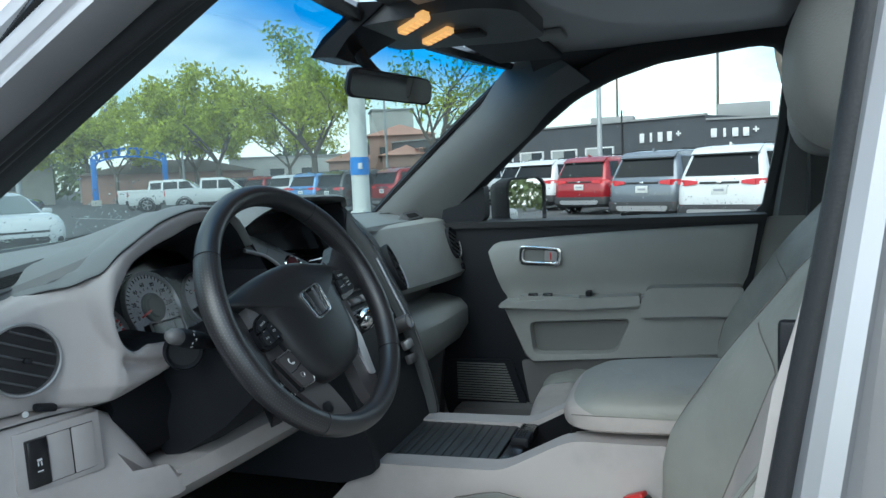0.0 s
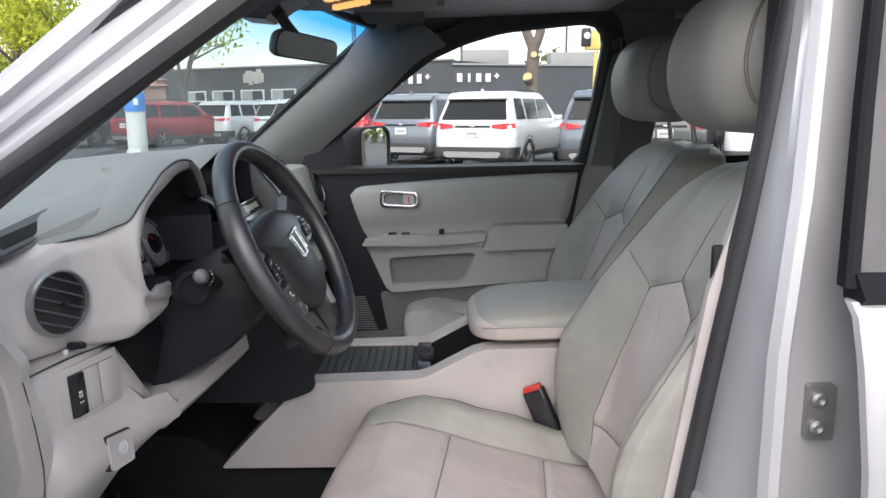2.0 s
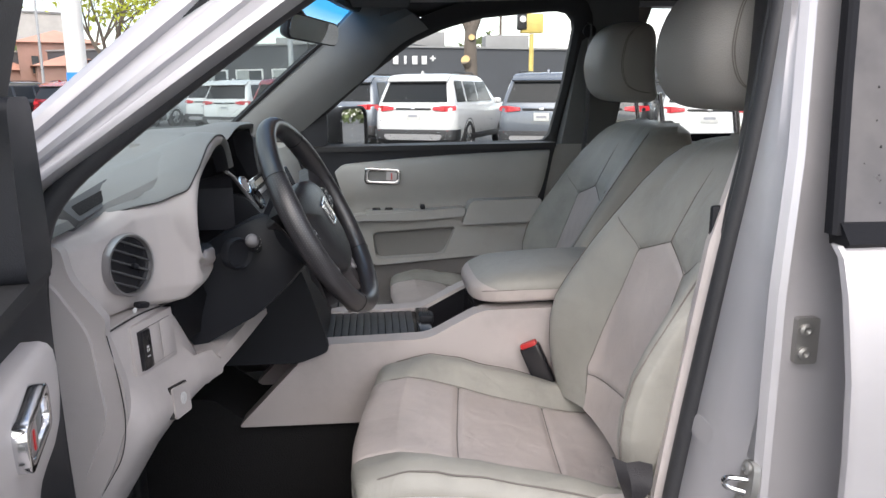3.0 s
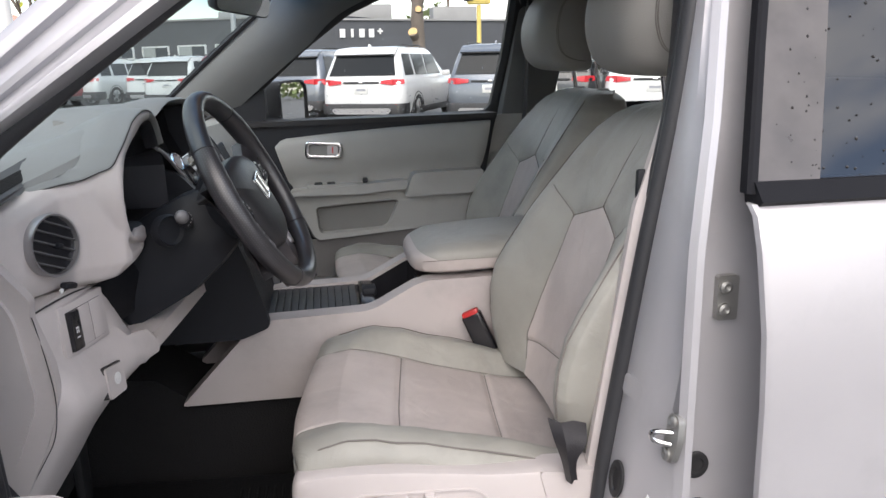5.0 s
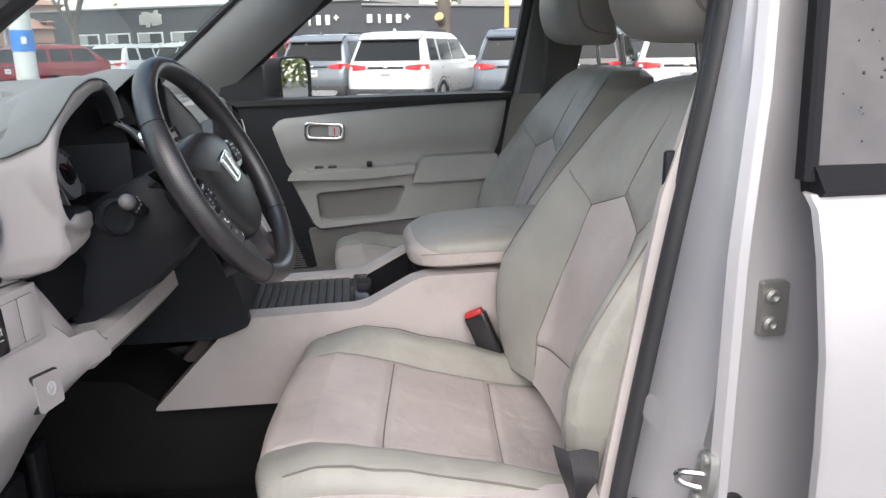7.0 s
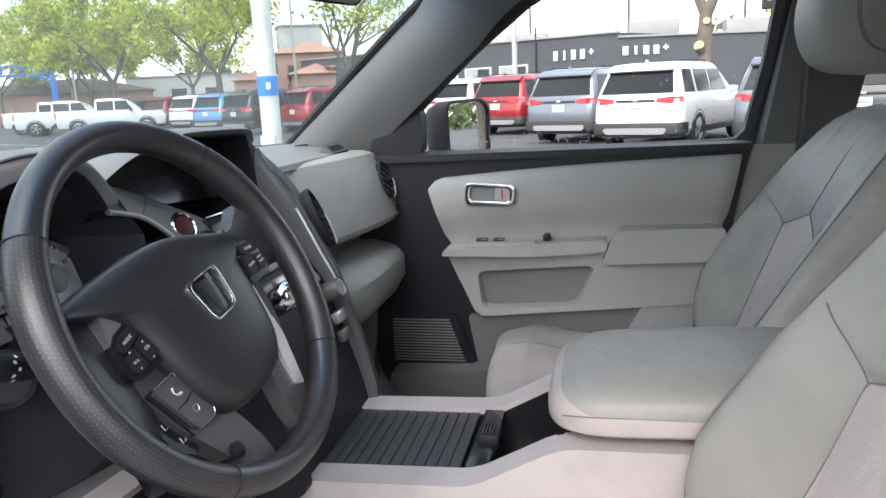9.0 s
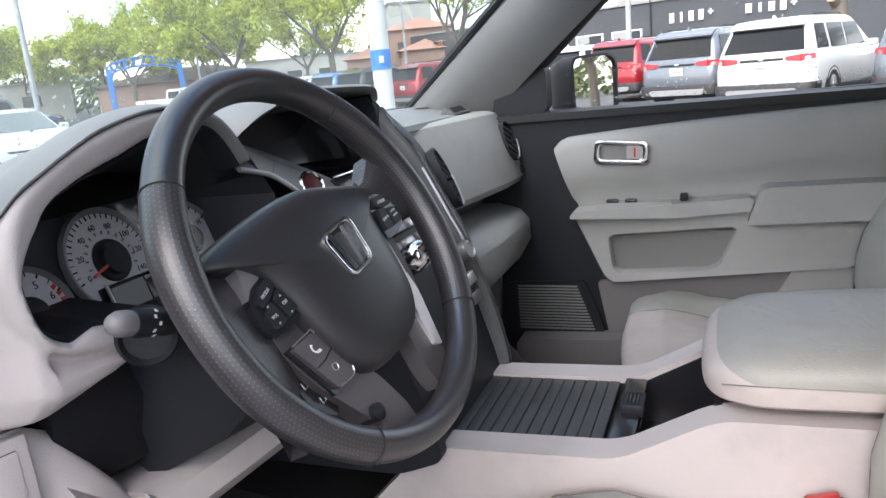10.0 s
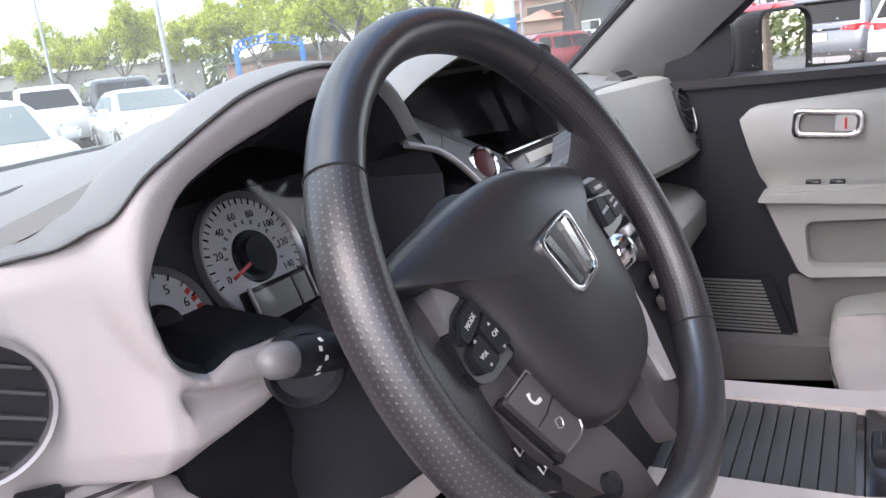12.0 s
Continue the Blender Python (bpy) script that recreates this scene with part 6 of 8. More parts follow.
    for z, xf, th, w in finer(((1.404, 0.190, 0.05, 0.070), (1.409, 0.150, 0.105, 0.104), (1.424, 0.122, 0.138, 0.124), (1.452, 0.104, 0.150, 0.134), (1.495, 0.095, 0.154, 0.139), (1.540, 0.099, 0.150, 0.138), (1.580, 0.114, 0.134, 0.129), (1.606, 0.134, 0.104, 0.112), (1.618, 0.156, 0.06, 0.085)), 3):
        rings.append([(xf + th / 2 - th / 2 * sup(math.sin(a), 0.62) + 0.014 * abs(math.cos(a)) ** 3 + shift, Y(w * sup(math.cos(a), 0.50)), z) for a in [2 * math.pi * j / 56 for j in range(56)]])
    # headrest in the darker leather, its shade put into the colour
    head = part("headrest", loft(rings), LEATHER_SHADE, ob, "grey leather headrest")
    for sg in (-1, 1):
        for gap in (0.0, 0.004):
            part("headrest_seam", tube(spline([(x + shift + gap, Y(sg * o), z) for x, o, z in ((0.222, 0.128, 1.430), (0.184, 0.131, 1.437), (0.154, 0.134, 1.455), (0.140, 0.1355, 1.495), (0.143, 0.135, 1.540), (0.158, 0.127, 1.580), (0.19, 0.112, 1.606))], 5), 0.0010, 5), SEAM, head)
        part("post", tube([(0.284 + shift, Y(sg * 0.098), 1.30), (0.262 + shift, Y(sg * 0.098), 1.43)], 0.0065, 12), CHROME, head, "chrome headrest post")
        part("post_collar", lathe([(0.021, -0.006), (0.021, 0.006), (0.015, 0.012), (0.0, 0.012)], Matrix.Translation((0.279 + shift - head_back, Y(sg * 0.098), 1.343)), 18), MID, ob)
    # plastic side skirt with switches
    shift = back_shift
    skirt = [(-0.479, 0.800), (-0.472, 0.830), (-0.40, 0.835), (-0.30, 0.827), (-0.16, 0.808), (0.02, 0.800), (0.05, 0.70), (-0.05, 0.640), (-0.36, 0.632), (-0.432, 0.668), (-0.470, 0.725)]
    ol = rounded(skirt, 0.03)
    cx_, cz_ = -0.22, 0.745
    side = part("side_skirt", loft([[(cx_ + (x - cx_) * k + shift, Y(-o), cz_ + (z - cz_) * k) for x, z in ol] for k, o in ((0.985, 0.240), (1.0, 0.264), (0.999, 0.277), (0.990, 0.287), (0.965, 0.293), (0.90, 0.295))]), LIGHT, ob, "light grey plastic seat skirt")
    yo = Y(-0.2960)
    inset = rounded([(-0.385, 0.798), (-0.20, 0.790), (-0.175, 0.776), (-0.168, 0.735), (-0.185, 0.722), (-0.372, 0.752)], 0.015)
    rim_in = [(-0.276 + (x + 0.276) * 0.95, 0.763 + (z - 0.763) * 0.86) for x, z in inset]
    part("switch_recess", ring_plate(even([(x + shift, z) for x, z in inset], 56), even([(x + shift, z) for x, z in rim_in], 56), "y", *sorted((yo - s * 0.0022, yo + s * 0.004)), 0.0016), LIGHT, side)
    part("slide_switch", box((-0.338 + shift, yo - s * 0.003, 0.779), (0.074, 0.014, 0.024), 0.005), LIGHT, side)
    part("recline_switch", box((-0.268 + shift, yo - s * 0.003, 0.772), (0.018, 0.014, 0.036), 0.005), LIGHT, side)
    part("lumbar_switch", box((-0.213 + shift, yo - s * 0.003, 0.759), (0.040, 0.012, 0.027), 0.005), LIGHT, side)
    part("end_cover", prism([(x + shift, z) for x, z in rounded([(-0.092, 0.806), (-0.045, 0.800), (-0.03, 0.70), (-0.07, 0.72)], 0.01)], "y", *sorted((yo - s * 0.002, yo + s * 0.01)), 0.002), LIGHT, side)
    part("frame", box((-0.20 + shift, yc, 0.68), (0.46, 0.44, 0.08), 0.02), DARK, ob)
    for o in (-0.2, 0.2):
        part("rail", box((-0.2 + shift, Y(o), 0.58), (0.52, 0.05, 0.16), 0.01), DARK, ob)
    part("rear_panel", box((0.225 + shift, yc, 1.05), (0.03, 0.40, 0.50), 0.012), DARK, ob)
    return ob


front_seat(0.908, 1, "grey leather driver's seat with power switches, worn bolsters")
front_seat(1.728, -1, "grey leather passenger seat beside the console", shift=0.10, nose=-0.01, head_back=-0.008)
# belt buckle and stalk beside the console
buckle = thing("belt_buckle", "black seat belt buckle with a red button", "belt buckle")
bk = facing((-0.076, 1.158, 0.842), (-0.35, -0.92, 0.05), (-0.50, 0.0, 1))
part("case", box((0, -0.004, 0), (0.046, 0.100, 0.026), 0.007, 3, m=bk), GLOSSY, buckle)
part("release_button", box((0, 0.045, 0.0015), (0.038, 0.016, 0.021), 0.004, m=bk), RED, buckle, "red release button")
part("stalk", box((0.002, -0.075, -0.004), (0.030, 0.06, 0.014), 0.005, m=bk), DARK, buckle)
# lap belt at the driver's side
lap = thing("seat_belt", "black lap belt hanging beside the driver's seat", "seat belt")
left_e = spline([(-0.080, 0.612, 0.897), (-0.074, 0.598, 0.868), (-0.062, 0.594, 0.832), (-0.052, 0.600, 0.792)], 5)
right_e = spline([(-0.020, 0.604, 0.886), (-0.026, 0.584, 0.862), (-0.040, 0.586, 0.832), (-0.034, 0.598, 0.792)], 5)
part("webbing", loft([[a, a.lerp(b, 0.3) + Vector((0, -0.012, 0)), a.lerp(b, 0.65) + Vector((0, -0.004, 0.003)), b, b + Vector((0, 0.0015, 0)), a.lerp(b, 0.65) + Vector((0, -0.0025, 0.003)), a.lerp(b, 0.3) + Vector((0, -0.0105, 0)), a + Vector((0, 0.0015, 0))] for a, b in zip(left_e, right_e)]), WEBBING, lap)
shoulder = thing("seat_belt", "black shoulder belt at the driver's pillar", "seat belt")
part("webbing", tube(spline([(0.145, 0.70, 1.62), (0.135, 0.685, 1.45), (0.115, 0.67, 1.30), (0.095, 0.665, 1.12), (0.065, 0.66, 0.9)], 4), 0.022, 8, flat=0.1), WEBBING, shoulder)
part("guide", box((0.072, 0.64, 1.250), (0.022, 0.012, 0.05), 0.004, m=None), DARK, shoulder)
# inner trim of the driver's B pillar
part("pillar_trim", loft([[(x + a, b, z) for a, b in ((0.008, 0.618), (-0.006, 0.628), (-0.004, 0.645), (0.05, 0.665), (0.16, 0.665), (0.16, 0.62))] for x, z in ((0.150, 1.72), (0.132, 1.50), (0.104, 1.36), (0.062, 1.22), (0.022, 0.966), (-0.002, 0.80), (-0.03, 0.62))]), LIGHT, body)

# rear bench, mostly hidden
bench = thing("rear_seat", "grey leather rear bench in shade", "car seat")
# bench uses the same darkened leather for the cabin's shade
part("cushion", box((0.95, YC, 0.80), (0.52, 1.30, 0.16), 0.05, 4), LEATHER_SHADE, bench)
part("backrest", box((1.27, YC, 1.08), (0.16, 1.30, 0.56), 0.05, 4, m=None), LEATHER_SHADE, bench)

# ---- floor mat and pedals ----
matf = thing("floor_mat", "black ribbed rubber floor mat with a heel pad", "floor mat")
part("mat", prism(rounded([(-1.0, 0.63), (-0.50, 0.61), (-0.46, 0.66), (-0.46, 1.16), (-0.98, 1.19)], 0.05), "z", 0.502, 0.530, 0.008), MAT, matf)
heel = part("heel_pad", prism(rounded([(-0.90, 0.90), (-0.70, 0.86), (-0.68, 1.06), (-0.90, 1.10)], 0.03), "z", 0.530, 0.538, 0.003), RUBBER, matf, "grey heel pad")
bm = bmesh.new()
for i in range(17):
    for j in range(12):
        box((-0.89 + 0.0118 * i + 0.005 * (j % 2), 0.895 + 0.0155 * j, 0.540), (0.007, 0.004, 0.005), bm=bm)
tagged(part("studs", bm, RUBBER, heel), kind="stuff")
for k in range(9):
    part("rib", box((-0.62 + 0.018 * k, 0.90, 0.532), (0.006, 0.42, 0.010), 0.002), MAT, matf)
pedal = thing("brake_pedal", "black rubber brake pedal", "pedal")
part("foot_plate", box((-0.93, 0.955, 0.67), (0.02, 0.10, 0.06), 0.008, m=None), RUBBER, pedal)
part("arm", tube([(-0.94, 0.955, 0.68), (-1.0, 0.955, 0.80), (-1.0, 0.955, 1.0)], 0.012, 8), DARK, pedal)
pedal2 = thing("accelerator_pedal", "black rubber accelerator pedal", "pedal")
part("foot_plate", box((-0.94, 1.10, 0.62), (0.02, 0.055, 0.15), 0.008), RUBBER, pedal2)
part("arm", tube([(-0.95, 1.10, 0.66), (-1.02, 1.10, 0.85)], 0.010, 8), DARK, pedal2)
rest = thing("foot_rest", "black foot rest on the floor", "foot rest")
part("pad", box((0, 0, 0), (0.09, 0.22, 0.03), 0.01, m=facing((-1.0, 0.68, 0.60), (0.7, 0, 0.7))), RUBBER, rest)


# ---- doors ----
WIN = [(-0.690, 1.258), (0.163, 1.272), (0.192, 1.45), (0.207, 1.640), (0.190, 1.672), (0.150, 1.681), (-0.085, 1.659), (-0.200, 1.628), (-0.300, 1.585), (-0.440, 1.483), (-0.575, 1.368), (-0.655, 1.300)]


def door(name, s, label, m=None):
    """A front door with its trim. s: +1 passenger's side, -1 driver's side."""
    ob = thing(name, label, "car door", "front doors", m=m)
    Y = lambda o: YC + s * o
    def slab(nm, pts, o0, o1, mat, r=0.006, parent=None, lab="", seg=2, rr=0.0):
        pts = rounded(pts, rr) if rr else pts
        return part(nm, prism(pts, "y", *sorted((Y(o0), Y(o1))), r, seg), mat, parent or ob, lab)
    win = even([tuple(p) for p in rounded(WIN, 0.02)], 80)
    outer = even(grown(rounded(WIN, 0.02), 0.056), 80)
    # window surround
    def at(p, o):
        return (p[0], Y(0.83 + o - lean_in(p[1])), p[1])
    rings = [[at(p, 0.02) for p in win], [at(p, -0.012) for p in win], [at(p, -0.028) for p in even(grown(win, 0.016), 80)], [at(p, -0.03) for p in outer], [at(p, 0.04) for p in outer]]
    rings.append(rings[0])
    part("window_frame", loft(rings, True, False), RUBBER, ob, "black window surround")
    pane = loft([[at(p, 0.008) for p in win]], True, False)
    pane.faces.new(pane.verts[:])
    pane_ob = part("window_pane", pane, WINDOW, ob, "clear door glass")
    pane_ob.visible_shadow = False
    # trim panel
    slab("trim_panel", rounded([(-0.730, 1.235), (-0.70, 1.262), (0.172, 1.268), (0.160, 1.22), (0.128, 1.05), (0.080, 0.90), (0.050, 0.66), (-0.60, 0.62), (-0.70, 0.70), (-0.745, 0.95)], 0.02), 0.728, 0.80, DARK, 0.012, lab="charcoal door trim")
    slab("sill_cap", [(-0.70, 1.246), (0.168, 1.254), (0.170, 1.270), (-0.70, 1.262)], 0.716, 0.83, RUBBER, 0.006)
    X_IN, F_IN = (-0.034, -0.062) if s < 0 else (0.0, 0.0)
    # insert: one soft skin, proud above and hollow towards the armrest
    rows = []
    for f, o in ((0.0, 0.735), (0.0, 0.712), (0.015, 0.706), (0.05, 0.702), (0.15, 0.699), (0.32, 0.698), (0.48, 0.700), (0.60, 0.705), (0.70, 0.712), (0.80, 0.718), (0.90, 0.721), (1.0, 0.722)):
        row = []
        for k in range(41):
            u = k / 40
            xt, xb = F_IN - 0.556 + (0.704 - F_IN) * u, F_IN - 0.512 + (0.630 - F_IN) * u
            zt = 1.205 + 0.041 * u + 0.006 * math.sin(math.pi * u) - 0.022 * max(0.0, 1 - u / 0.05) ** 2
            zb = 1.040 + 0.038 * u
            xl = xt + (xb - xt) * f 
            row.append((xl, Y(o + (0.010 if k in (0, 40) else 0.002 if k in (1, 39) else 0.0)), zt + (zb - zt) * f))
        rows.append(row)
    # driver's insert: daylight falling on it is put into a lighter colour
    part("insert", loft(rows, closed=False), MID if s > 0 else LIGHT, ob, "mid grey door insert" if s > 0 else "grey door insert, lightened for the daylight on it")
    body_panel = [(-0.518, 1.040), (-0.14, 1.062), (0.112, 1.062), (0.066, 0.912), (-0.446, 0.872)]
    POCK = [(-0.436, 0.984), (-0.168, 0.998), (-0.205, 0.918), (-0.225, 0.908), (-0.415, 0.900), (-0.428, 0.910)]
    n = 60
    shifted = even(rounded(body_panel, 0.02), n)
    pk = even(rounded(POCK, 0.016), n)
    # start both loops at the point nearest the upper front corner
    def start_at(loop, p):
        i = min(range(len(loop)), key=lambda k: (loop[k][0] - p[0]) ** 2 + (loop[k][1] - p[1]) ** 2)
        return loop[i:] + loop[:i]
    shifted, pk = start_at(shifted, (-0.518, 1.040)), start_at(pk, (-0.436, 0.984))
    rr = [[(x, Y(0.74), z) for x, z in shifted], [(x, Y(0.700), z) for x, z in shifted], [(x * 0.985 - 0.003, Y(0.690), (z - 0.97) * 0.96 + 0.97) for x, z in shifted],
          [(x, Y(0.692), z) for x, z in [(p[0] + (p[0] + 0.30) * 0.03, p[1] + (p[1] - 0.945) * 0.10) for p in pk]], [(x, Y(0.700), z) for x, z in pk], [(x, Y(0.735), z) for x, z in pk]]
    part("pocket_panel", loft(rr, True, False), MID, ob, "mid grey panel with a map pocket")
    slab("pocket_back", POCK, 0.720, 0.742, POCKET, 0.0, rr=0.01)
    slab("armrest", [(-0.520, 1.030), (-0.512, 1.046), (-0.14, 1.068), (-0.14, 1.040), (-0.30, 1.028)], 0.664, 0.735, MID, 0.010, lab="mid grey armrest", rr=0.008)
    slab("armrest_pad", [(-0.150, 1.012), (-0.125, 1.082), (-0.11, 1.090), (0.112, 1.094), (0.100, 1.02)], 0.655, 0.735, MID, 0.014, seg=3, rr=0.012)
    part("switch_plate", prism([(-0.46, Y(0.67)), (-0.30, Y(0.67)), (-0.30, Y(0.71)), (-0.46, Y(0.71))][::int(s)], "z", 1.050, 1.062, 0.002), MID, ob)
    for x in (-0.425, -0.385):
        part("window_switch", box((x, Y(0.688), 1.064), (0.026, 0.016, 0.010), 0.003), GLOSSY, ob)
    part("strap_stop", box((-0.275, Y(0.70), 1.068), (0.016, 0.03, 0.014), 0.003), DARK, ob)
    slab("lower_panel", [(-0.470, 0.872), (0.062, 0.912), (0.040, 0.70), (-0.44, 0.70)], 0.712, 0.735, LOW, 0.006, lab="taupe lower trim", rr=0.01)
    slab("lower_wedge", [(-0.060, 0.906), (0.062, 0.915), (0.048, 0.842), (-0.098, 0.834)], 0.700, 0.735, MID, 0.006, rr=0.01)
    slab("bin_lip", [(-0.66, 0.742), (-0.43, 0.748), (-0.02, 0.77), (-0.02, 0.72), (-0.60, 0.66), (-0.66, 0.70)], 0.66, 0.735, LOW, 0.01, rr=0.02)
    grille = slab("speaker_grille", [(-0.690, 0.866), (-0.500, 0.872), (-0.455, 0.745), (-0.650, 0.738), (-0.695, 0.780)], 0.716, 0.735, DARK, 0.006, rr=0.015)
    for k in range(15):
        z = 0.858 - 0.0075 * k
        x1 = -0.512 + 0.0026 * k
        part("grille_rib", box(((x1 - 0.668) / 2, Y(0.7155), z), (x1 + 0.668 - 0.012, 0.004, 0.0038), 0.0), POCKET, grille)
    # chrome pull
    k_in = 1.0 if s > 0 else 0.80
    def spot(x, z):
        return (-0.375 + (x + 0.375) * k_in + X_IN, 1.160 + (z - 1.160) * k_in - X_IN * 0.4)
    hd = rounded([spot(x, z) for x, z in ((-0.464, 1.147), (-0.347, 1.142), (-0.343, 1.193), (-0.460, 1.201))], 0.014)
    hi = rounded([spot(x, z) for x, z in ((-0.450, 1.158), (-0.359, 1.153), (-0.356, 1.183), (-0.447, 1.190))], 0.009)
    pull = part("door_pull", ring_plate(even(hd, 48), even(hi, 48), "y", *sorted((Y(0.688), Y(0.712))), 0.003), CHROME, ob, "chrome inner door handle")
    part("pull_cup", prism(hi, "y", *sorted((Y(0.6945), Y(0.712)))), POCKET, pull)
    part("pull_lever", prism(rounded([spot(x, z) for x, z in ((-0.392, 1.157), (-0.357, 1.155), (-0.355, 1.183), (-0.390, 1.187))], 0.004), "y", *sorted((Y(0.689), Y(0.700))), 0.003), SATIN, pull)
    part("lock_mark", box((spot(-0.374, 1.170)[0], Y(0.6885), spot(-0.374, 1.170)[1]), (0.004, 0.001, 0.020 * k_in)), RED, pull)
    # mirror sail
    slab("mirror_sail", [(-0.715, 1.250), (-0.578, 1.262), (-0.578, 1.372 if s > 0 else 1.438), (-0.690, 1.372 if s > 0 else 1.438)], 0.775 if s > 0 else 0.715, 0.830, DARK, 0.018, seg=4, rr=0.022)
    if s < 0:
        part("frame_upright", soften(loft([[(x, Y(o), z), (x + 0.075, Y(o + 0.004), z), (x + 0.075, Y(o + 0.055), z), (x, Y(o + 0.055), z)] for x, o, z in ((-0.690, 0.745, 1.40), (-0.668, 0.715, 1.50), (-0.62, 0.66, 1.66), (-0.585, 0.635, 1.73))]), 0.008, 2, 30), RUBBER, ob, "black window frame")
    # outer skin
    sk = []
    for z, o in ((0.45, 0.90), (0.60, 0.965), (0.80, 0.985), (1.0, 0.985), (1.15, 0.955), (1.245, 0.905)):
        x0, x1 = float(np.interp(z, [0.45, 0.8, 1.25], [-0.82, -0.90, -0.86])), float(np.interp(z, [0.45, 0.8, 1.25], [0.0, 0.08, 0.18]))
        sk.append([(x0, Y(o - 0.03), z), (x0 + 0.02, Y(o), z), (x1 - 0.02, Y(o), z), (x1, Y(o - 0.03), z), (x1 - 0.01, Y(0.78), z), (x0 + 0.01, Y(0.78), z)])
    part("outer_skin", loft(sk), SILVER, ob, "silver door skin")
    return ob


passenger_door = door("front_door", 1, "closed passenger door with grey trim and wet window")
# driver's door swung open on its front hinges
HX, HY, SWING = -0.871, 0.50, -77.0
driver_door = door("front_door", -1, "driver's door standing open, dark trim with grey insert", m=Matrix.Translation((HX - 0.054, HY + 0.075, 0)) @ Matrix.Rotation(radians(SWING), 4, "Z") @ Matrix.Translation((-HX, -HY, 0)))

# rain beads low on the passenger window and on the windscreen
rng = random.Random(21)


def beads(spots, name, parent):
    bm = bmesh.new()
    for p, n, r in spots:
        b2 = bmesh.new()
        bmesh.ops.create_icosphere(b2, subdivisions=1, radius=r, matrix=facing(p, n) @ Matrix.Diagonal((1, 1.15, 0.45, 1)))
        merge(bm, b2)
    ob = part(name, bm, BEAD, parent)
    ob.visible_shadow = False
    return tagged(ob, kind="stuff")


BEAD = material("water bead", (0.75, 0.78, 0.80), 0.05, 0.0, vary=0.0)
BEAD.node_tree.nodes["Principled BSDF"].inputs["Transmission Weight"].default_value = 0.75
spots = []
for k in range(230):
    x = rng.uniform(-0.56, 0.15)
    z = 1.268 + abs(rng.gauss(0, 0.012)) + 0.014 * (x + 0.56) + (0.25 * rng.random() ** 6)
    spots.append(((x, YC + 0.842 - lean_in(z), z), (0, 1, 0.3), rng.uniform(0.0008, 0.0022)))
beads(spots, "water_beads", passenger_door)
spots = []
for k in range(170):
    v, w = rng.gauss(-0.12, 0.16), min(0.9, abs(rng.gauss(0.10, 0.09)) + 0.03 + (0.5 * rng.random() if rng.random() < 0.12 else 0))
    spots.append((screen_point(max(-0.8, min(0.8, v)), w) + Vector((-0.003, 0, 0.003)), (-0.7, 0, 0.7), rng.uniform(0.0010, 0.0028)))
beads(spots, "water_beads", windscreen)

# door mirror of the passenger's side
dm = thing("door_mirror", "black door mirror outside the passenger window", "mirror")
mo = rounded([(-0.085, -0.070), (0.085, -0.075), (0.090, 0.060), (0.060, 0.082), (-0.085, 0.078)], 0.03)
mf = facing((-0.500, 2.290, 1.305), (0.85, -0.52, 0.03))
sh_ = loft([[(x * k, y * k, h) for x, y in mo] for k, h in ((0.5, -0.10), (0.85, -0.08), (1.0, -0.04), (1.0, 0.006), (0.93, 0.008), (0.90, -0.002))])
sh_.transform(mf)
part("shell", sh_, RUBBER, dm)
mg = prism([(x * 0.905, y * 0.905) for x, y in mo], "z", -0.004, 0.001)
mg.transform(mf)
part("mirror_glass", mg, MIRROR, dm)
part("foot", box((-0.57, 2.20, 1.245), (0.09, 0.12, 0.036), 0.012), DARK, dm)

# switch pod on the driver's armrest
pod = part("switch_pod", prism(rounded([(-0.50, 0.60), (-0.475, 0.70), (-0.20, 0.70), (-0.16, 0.60)], 0.03), "z", 1.00, 1.066, 0.014, 3), LIGHT, driver_door, "light grey switch pod")
for k in range(2):
    for q in range(2):
        part("window_switch", box((-0.42 + 0.07 * k, 0.635 + 0.035 * q, 1.068), (0.032, 0.020, 0.008), 0.003), GLOSSY, pod)

# ---- rear doors ----
COVER = material("gloss black pillar film", (0.085, 0.076, 0.072), 0.30, vary=0.22, vary_size=0.06, coat=0.6)
DROP = material("dark water bead", (0.03, 0.028, 0.028), 0.12, vary=0.0)


